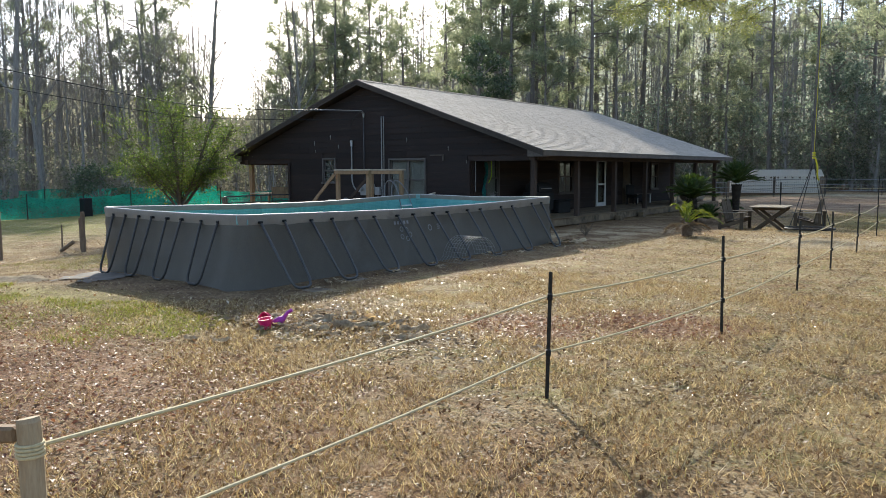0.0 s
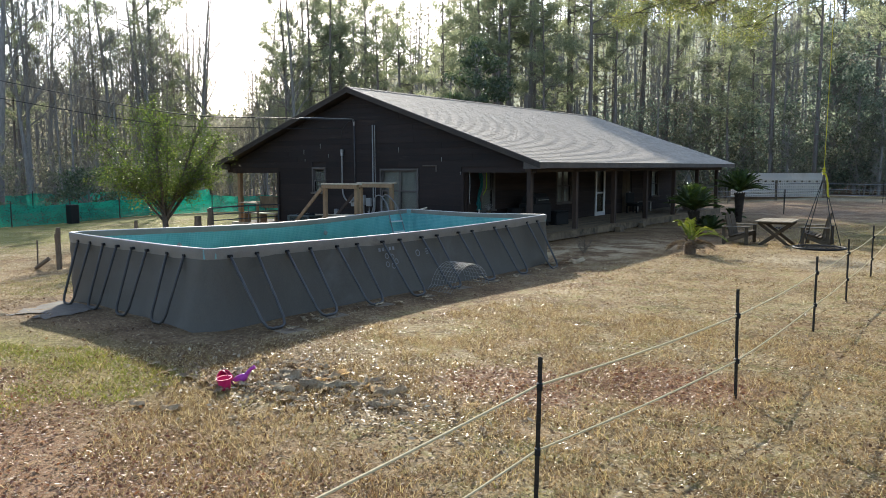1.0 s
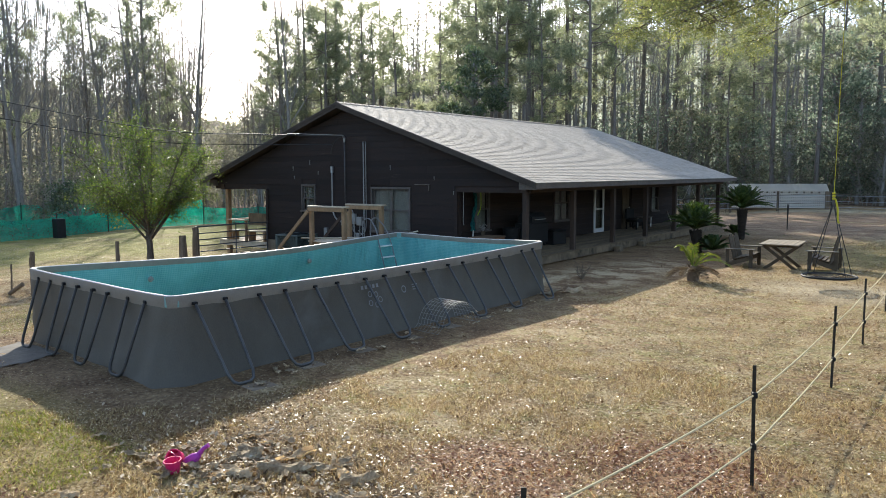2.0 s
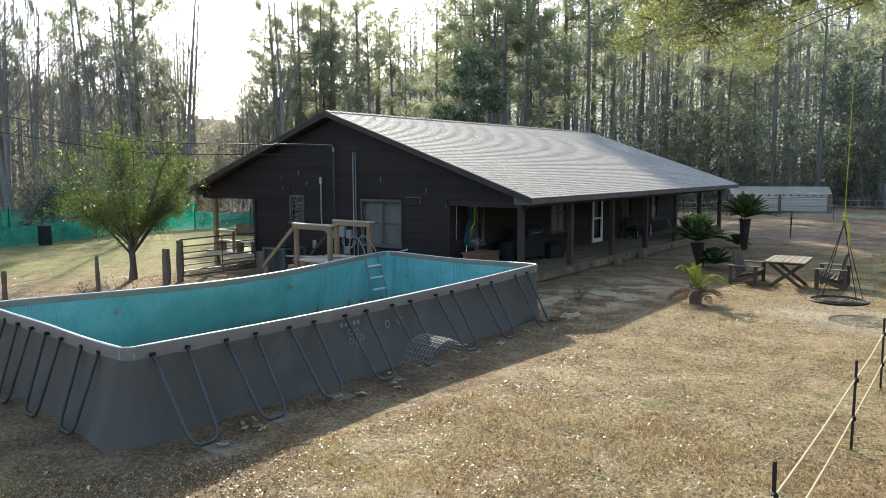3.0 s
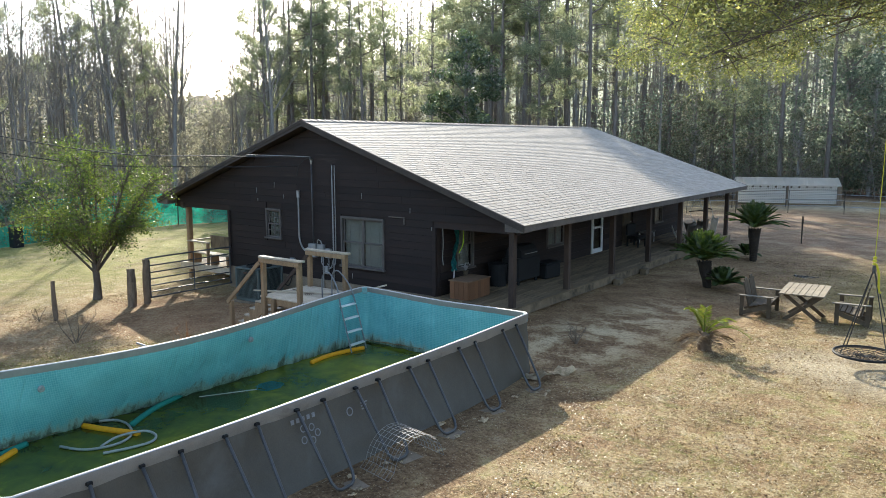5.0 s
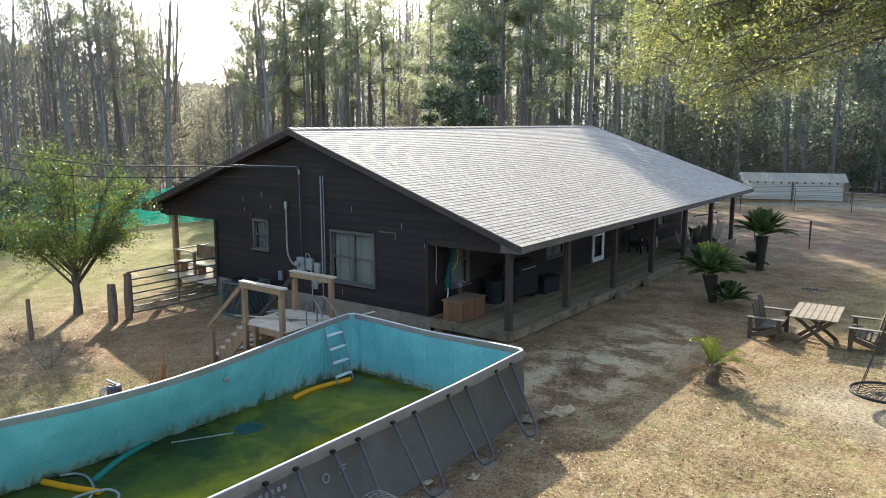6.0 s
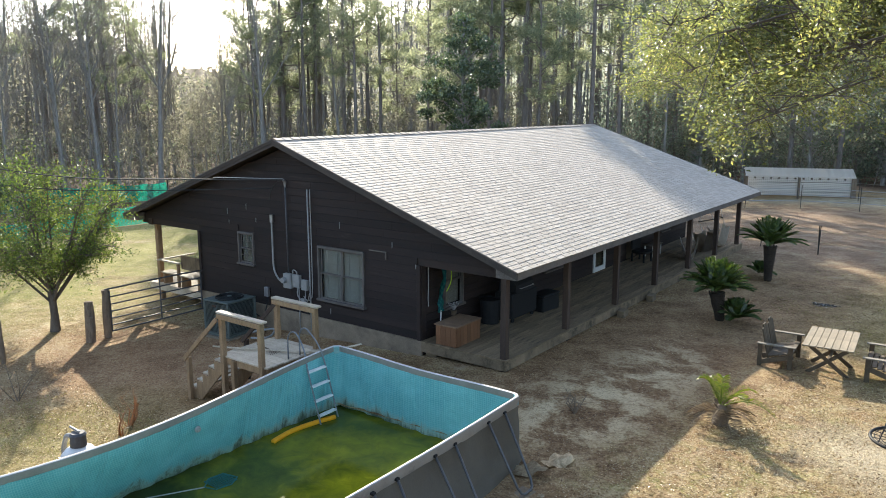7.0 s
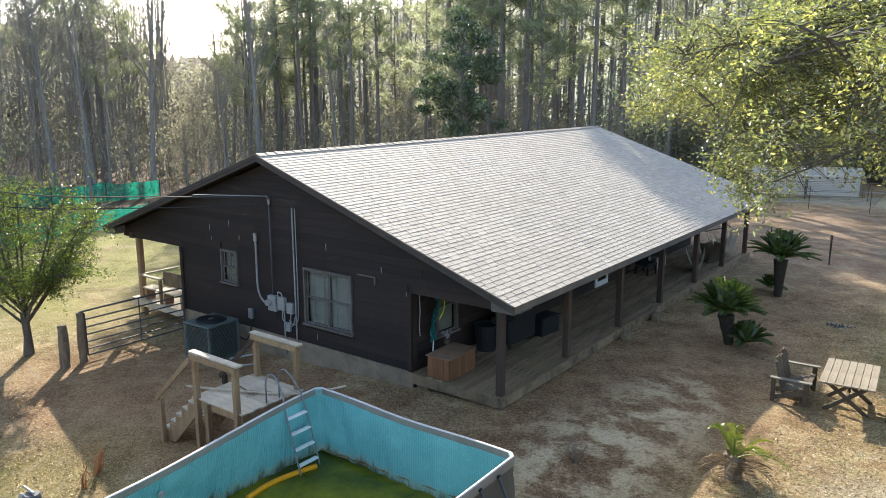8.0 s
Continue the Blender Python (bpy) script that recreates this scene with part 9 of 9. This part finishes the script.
# ---------------------------------------------------------------- fallen leaves, straw and grass
M_LITTER = leaf_mat("fallen_leaves", [(0.0, (0.11, 0.065, 0.036)), (0.35, (0.18, 0.115, 0.06)), (0.65, (0.28, 0.20, 0.105)), (0.9, (0.42, 0.32, 0.17)), (1.0, (0.56, 0.46, 0.29))], 0.5, 0.55, True, 0.4)
M_STRAW = leaf_mat("dry_straw", [(0.0, (0.12, 0.065, 0.032)), (0.35, (0.26, 0.18, 0.095)), (0.7, (0.46, 0.37, 0.21)), (0.92, (0.66, 0.57, 0.38)), (1.0, (0.26, 0.28, 0.09))], 0.48, 0.6, True, 0.4)
M_GRASS = leaf_mat("short_green_grass", [(0.0, (0.12, 0.15, 0.03)), (0.6, (0.24, 0.27, 0.055)), (1.0, (0.38, 0.34, 0.11))], 0.5, 0.4)
GN = np.random.RandomState(77)


def gzs(P):
    return np.array([ground_z(float(x), float(y)) for x, y in P])


def in_pool(P):
    return (P[:, 0] > -13.4) & (P[:, 0] < -8.1) & (P[:, 1] > 6.9) & (P[:, 1] < 17.5)


def in_house(P):
    return (P[:, 0] > -25.1) & (P[:, 0] < -11.1) & (P[:, 1] > 20.4) & (P[:, 1] < 39)


def keep_ground(P, bare):
    """Drops what would lie in the pool or the house, and thins it out on trodden earth."""
    k = ~in_pool(P) & ~in_house(P)
    d1 = ((P[:, 0] + 9.4) / 3.0) ** 2 + ((P[:, 1] - 22.8) / 6.6) ** 2
    d2 = ((P[:, 0] + 17.3) / 4.8) ** 2 + ((P[:, 1] - 17.6) / 2.9) ** 2
    d3 = ((P[:, 0] + 10.8) / 4.2) ** 2 + ((P[:, 1] - 12.0) / 6.6) ** 2
    on = (d1 < 1) | (d2 < 1) | (d3 < 1)
    return k & (~on | (GN.random_sample(len(P)) < bare))


def in_red(P):
    """The drift of red leaves in the middle of the yard."""
    a = ((P[:, 0] + 3.9) / 0.95) ** 2 + ((P[:, 1] - 7.7) / 0.7) ** 2
    b = ((P[:, 0] + 2.7) / 1.05) ** 2 + ((P[:, 1] - 8.65) / 0.75) ** 2
    return np.minimum(a, b) < 0.35 + 0.8 * GN.random_sample(len(P))


def near_points(n, x0, x1, y0, y1, power):
    """Points crowded towards the near side of the yard."""
    u, v = GN.random_sample(n), GN.random_sample(n) ** power
    return np.stack([x0 + (x1 - x0) * u, y0 + (y1 - y0) * v], axis=1)


def clumpy(P, scale, cut):
    return np.array([noise.noise(Vector((x * scale, y * scale, 3.3))) + 0.5 * noise.noise(Vector((x * scale * 3, y * scale * 3, 7.3))) for x, y in P]) > cut - 0.5 * GN.random_sample(len(P))


def scatter_leaves(name, P, size, elong, lift, material, label, tilt=0.35):
    n = len(P)
    z = gzs(P) + lift
    cs = np.column_stack([P, z + GN.random_sample(n) * 0.012])
    a = GN.random_sample(n) * 6.283
    d = np.column_stack([np.cos(a), np.sin(a), GN.normal(size=n) * tilt])
    d /= np.linalg.norm(d, axis=1)[:, None]
    up = np.column_stack([GN.normal(size=n) * tilt, GN.normal(size=n) * tilt, np.ones(n)])
    s = np.cross(d, up)
    s /= np.linalg.norm(s, axis=1)[:, None]
    nn = np.cross(s, d)
    l = size * (0.55 + 0.9 * GN.random_sample(n))[:, None]
    w = l / elong
    curl = 0.25 * w
    V = np.stack([cs - d * l * 0.5, cs + s * w * 0.5 + nn * curl, cs + d * l * 0.5 + nn * curl * 0.6, cs - s * w * 0.5 + nn * curl], axis=1).reshape(-1, 3)
    k = np.arange(n)[:, None] * 4
    F = np.concatenate([k + np.array([[0, 1, 2]]), k + np.array([[0, 2, 3]])])
    tagged(mesh_np(name, V, F, material), label, "leaf litter", kind="stuff")


P = np.concatenate([near_points(150000, -24, 4, 0.5, 34, 1.0), near_points(80000, -15, 3, 1.5, 12.4, 1.0)])
P = P[keep_ground(P, 0.16)]
P = P[clumpy(P, 0.55, 0.02)]
P = P[~in_red(P) | (GN.random_sample(len(P)) < 0.2)]
far_p = P[:, 1] > 12.4
scatter_leaves("leaf_litter_far", P[far_p], 0.042, 1.9, 0.006, M_LITTER, "scattered pale dry leaves over the farther yard")
P = P[~far_p]
scatter_leaves("leaf_litter", P, 0.032, 2.0, 0.006, M_LITTER, "scattered dry brown and straw-coloured fallen leaves")
M_BROWNLEAF = leaf_mat("dark_brown_leaves", [(0.0, (0.07, 0.038, 0.02)), (0.5, (0.14, 0.08, 0.045)), (1.0, (0.24, 0.15, 0.085))], 0.5, 0.5, True, 0.35)
Q = np.concatenate([near_points(6000, -14, 3, 1.0, 8.0, 1.0), near_points(500, -9, 3, 8.0, 12.0, 1.0)])
Q = Q[keep_ground(Q, 0.5)]
Q = Q[clumpy(Q, 0.7, 0.22)]
scatter_leaves("brown_leaf_litter", Q, 0.038, 1.7, 0.008, M_BROWNLEAF, "scattered dark brown curled leaves", 0.6)
M_BITS = leaf_mat("pale_straw_bits", [(0.0, (0.37, 0.27, 0.135)), (0.5, (0.57, 0.47, 0.28)), (1.0, (0.80, 0.72, 0.54))], 0.28, 0.4, True, 1.0)
P = np.concatenate([near_points(125000, -9.5, 3, 6.0, 26, 1.0), near_points(22000, -26, -13.5, 8, 18, 1.0), near_points(26000, -34, -22, 12, 30, 1.0)])
P = P[keep_ground(P, 0.08)]
P = P[clumpy(P, 0.9, 0.0)]
P = P[~in_red(P) | (GN.random_sample(len(P)) < 0.12)]
scatter_leaves("straw_bits", P, 0.027, 2.6, 0.012, M_BITS, "glinting bits of pale straw and dead leaf over the yard", 0.32)
P = near_points(11000, -5.4, -1.2, 6.6, 9.9, 1.0)
P = P[in_red(P)]
P = np.concatenate([P, near_points(6500, -10.5, -3.6, 2.0, 5.0, 1.0)])
M_REDLEAF = leaf_mat("reddish_leaves", [(0.0, (0.15, 0.055, 0.03)), (0.6, (0.29, 0.135, 0.075)), (1.0, (0.46, 0.30, 0.19))], 0.5, 0.4, True)
scatter_leaves("red_leaf_drift", P, 0.036, 1.7, 0.01, M_REDLEAF, "drift of reddish-brown fallen leaves")
P = np.column_stack([GN.normal(-5.8, 1.0, 1500), GN.normal(6.4, 0.45, 1500)])
P = P[~in_pool(P)]
M_CHIP = leaf_mat("pale_chips", [(0.0, (0.11, 0.062, 0.03)), (0.6, (0.32, 0.22, 0.12)), (1.0, (0.66, 0.56, 0.40))], 0.6, 0.1, True)
scatter_leaves("wood_chips", P, 0.06, 2.2, 0.015, M_CHIP, "heap of pale bark and board chips", 0.5)

M_ASH = leaf_mat("ash_and_char", [(0.0, (0.02, 0.018, 0.016)), (0.55, (0.08, 0.07, 0.06)), (0.8, (0.45, 0.43, 0.40)), (1.0, (0.7, 0.68, 0.64))], 0.8, 0.05, True)
P = np.column_stack([GN.normal(-6.62, 0.17, 220), GN.normal(31.0, 0.10, 220)])
scatter_leaves("ash_patch", P, 0.055, 1.5, 0.01, M_ASH, "small burnt patch of ash and charred bits", 0.4)


def blades(name, P, h, w, material, label):
    n = len(P)
    z = gzs(P)
    a = GN.random_sample(n) * 6.283
    lean = GN.normal(size=(n, 2)) * 0.75
    hh = h * (0.4 + 0.9 * GN.random_sample(n))
    base = np.column_stack([P, z - 0.004])
    s = np.column_stack([np.cos(a), np.sin(a), np.zeros(n)]) * (w / 2)
    tip = base + np.column_stack([lean * hh[:, None], hh])
    V = np.stack([base - s, base + s, tip], axis=1).reshape(-1, 3)
    F = np.arange(n * 3).reshape(-1, 3)
    tagged(mesh_np(name, V, F, material), label, "grass", kind="stuff")


P = np.concatenate([near_points(170000, -24, 4, 0.8, 28, 1.2), near_points(230000, -11, 3, 1.5, 12, 1.0)])
P = P[keep_ground(P, 0.05)]
P = P[clumpy(P, 0.8, 0.02)]
P = P[clumpy(P, 2.3, 0.05)]
P = P[~in_red(P) | (GN.random_sample(len(P)) < 0.3)]
green_in = ((P[:, 0] + 9.9) / 3.6) ** 2 + ((P[:, 1] - 5.15) / 0.95) ** 2 < 1
P = P[~green_in | (GN.random_sample(len(P)) < 0.25)]
red = ((P[:, 0] + 7.0) / 3.4) ** 2 + ((P[:, 1] - 3.6) / 1.0) ** 2
P = P[GN.random_sample(len(P)) < np.clip(red, 0.12, 1.0)]
blades("dry_grass", P, 0.065, 0.0065, M_STRAW, "short dry straw-coloured grass")
P = np.concatenate([near_points(26000, -13.5, -6.8, 4.2, 6.1, 1.0), near_points(22000, -36, -24, 8, 34, 1.0), near_points(12000, -8, 2, 24, 36, 1.0), near_points(12000, -19, -14, 8, 14.5, 1.0)])
P = P[keep_ground(P, 0.03)]
P = P[clumpy(P, 0.5, 0.05)]
P = P[clumpy(P, 1.9, 0.05)]
blades("green_grass", P, 0.045, 0.010, M_GRASS, "thin patches of short yellow-green grass")
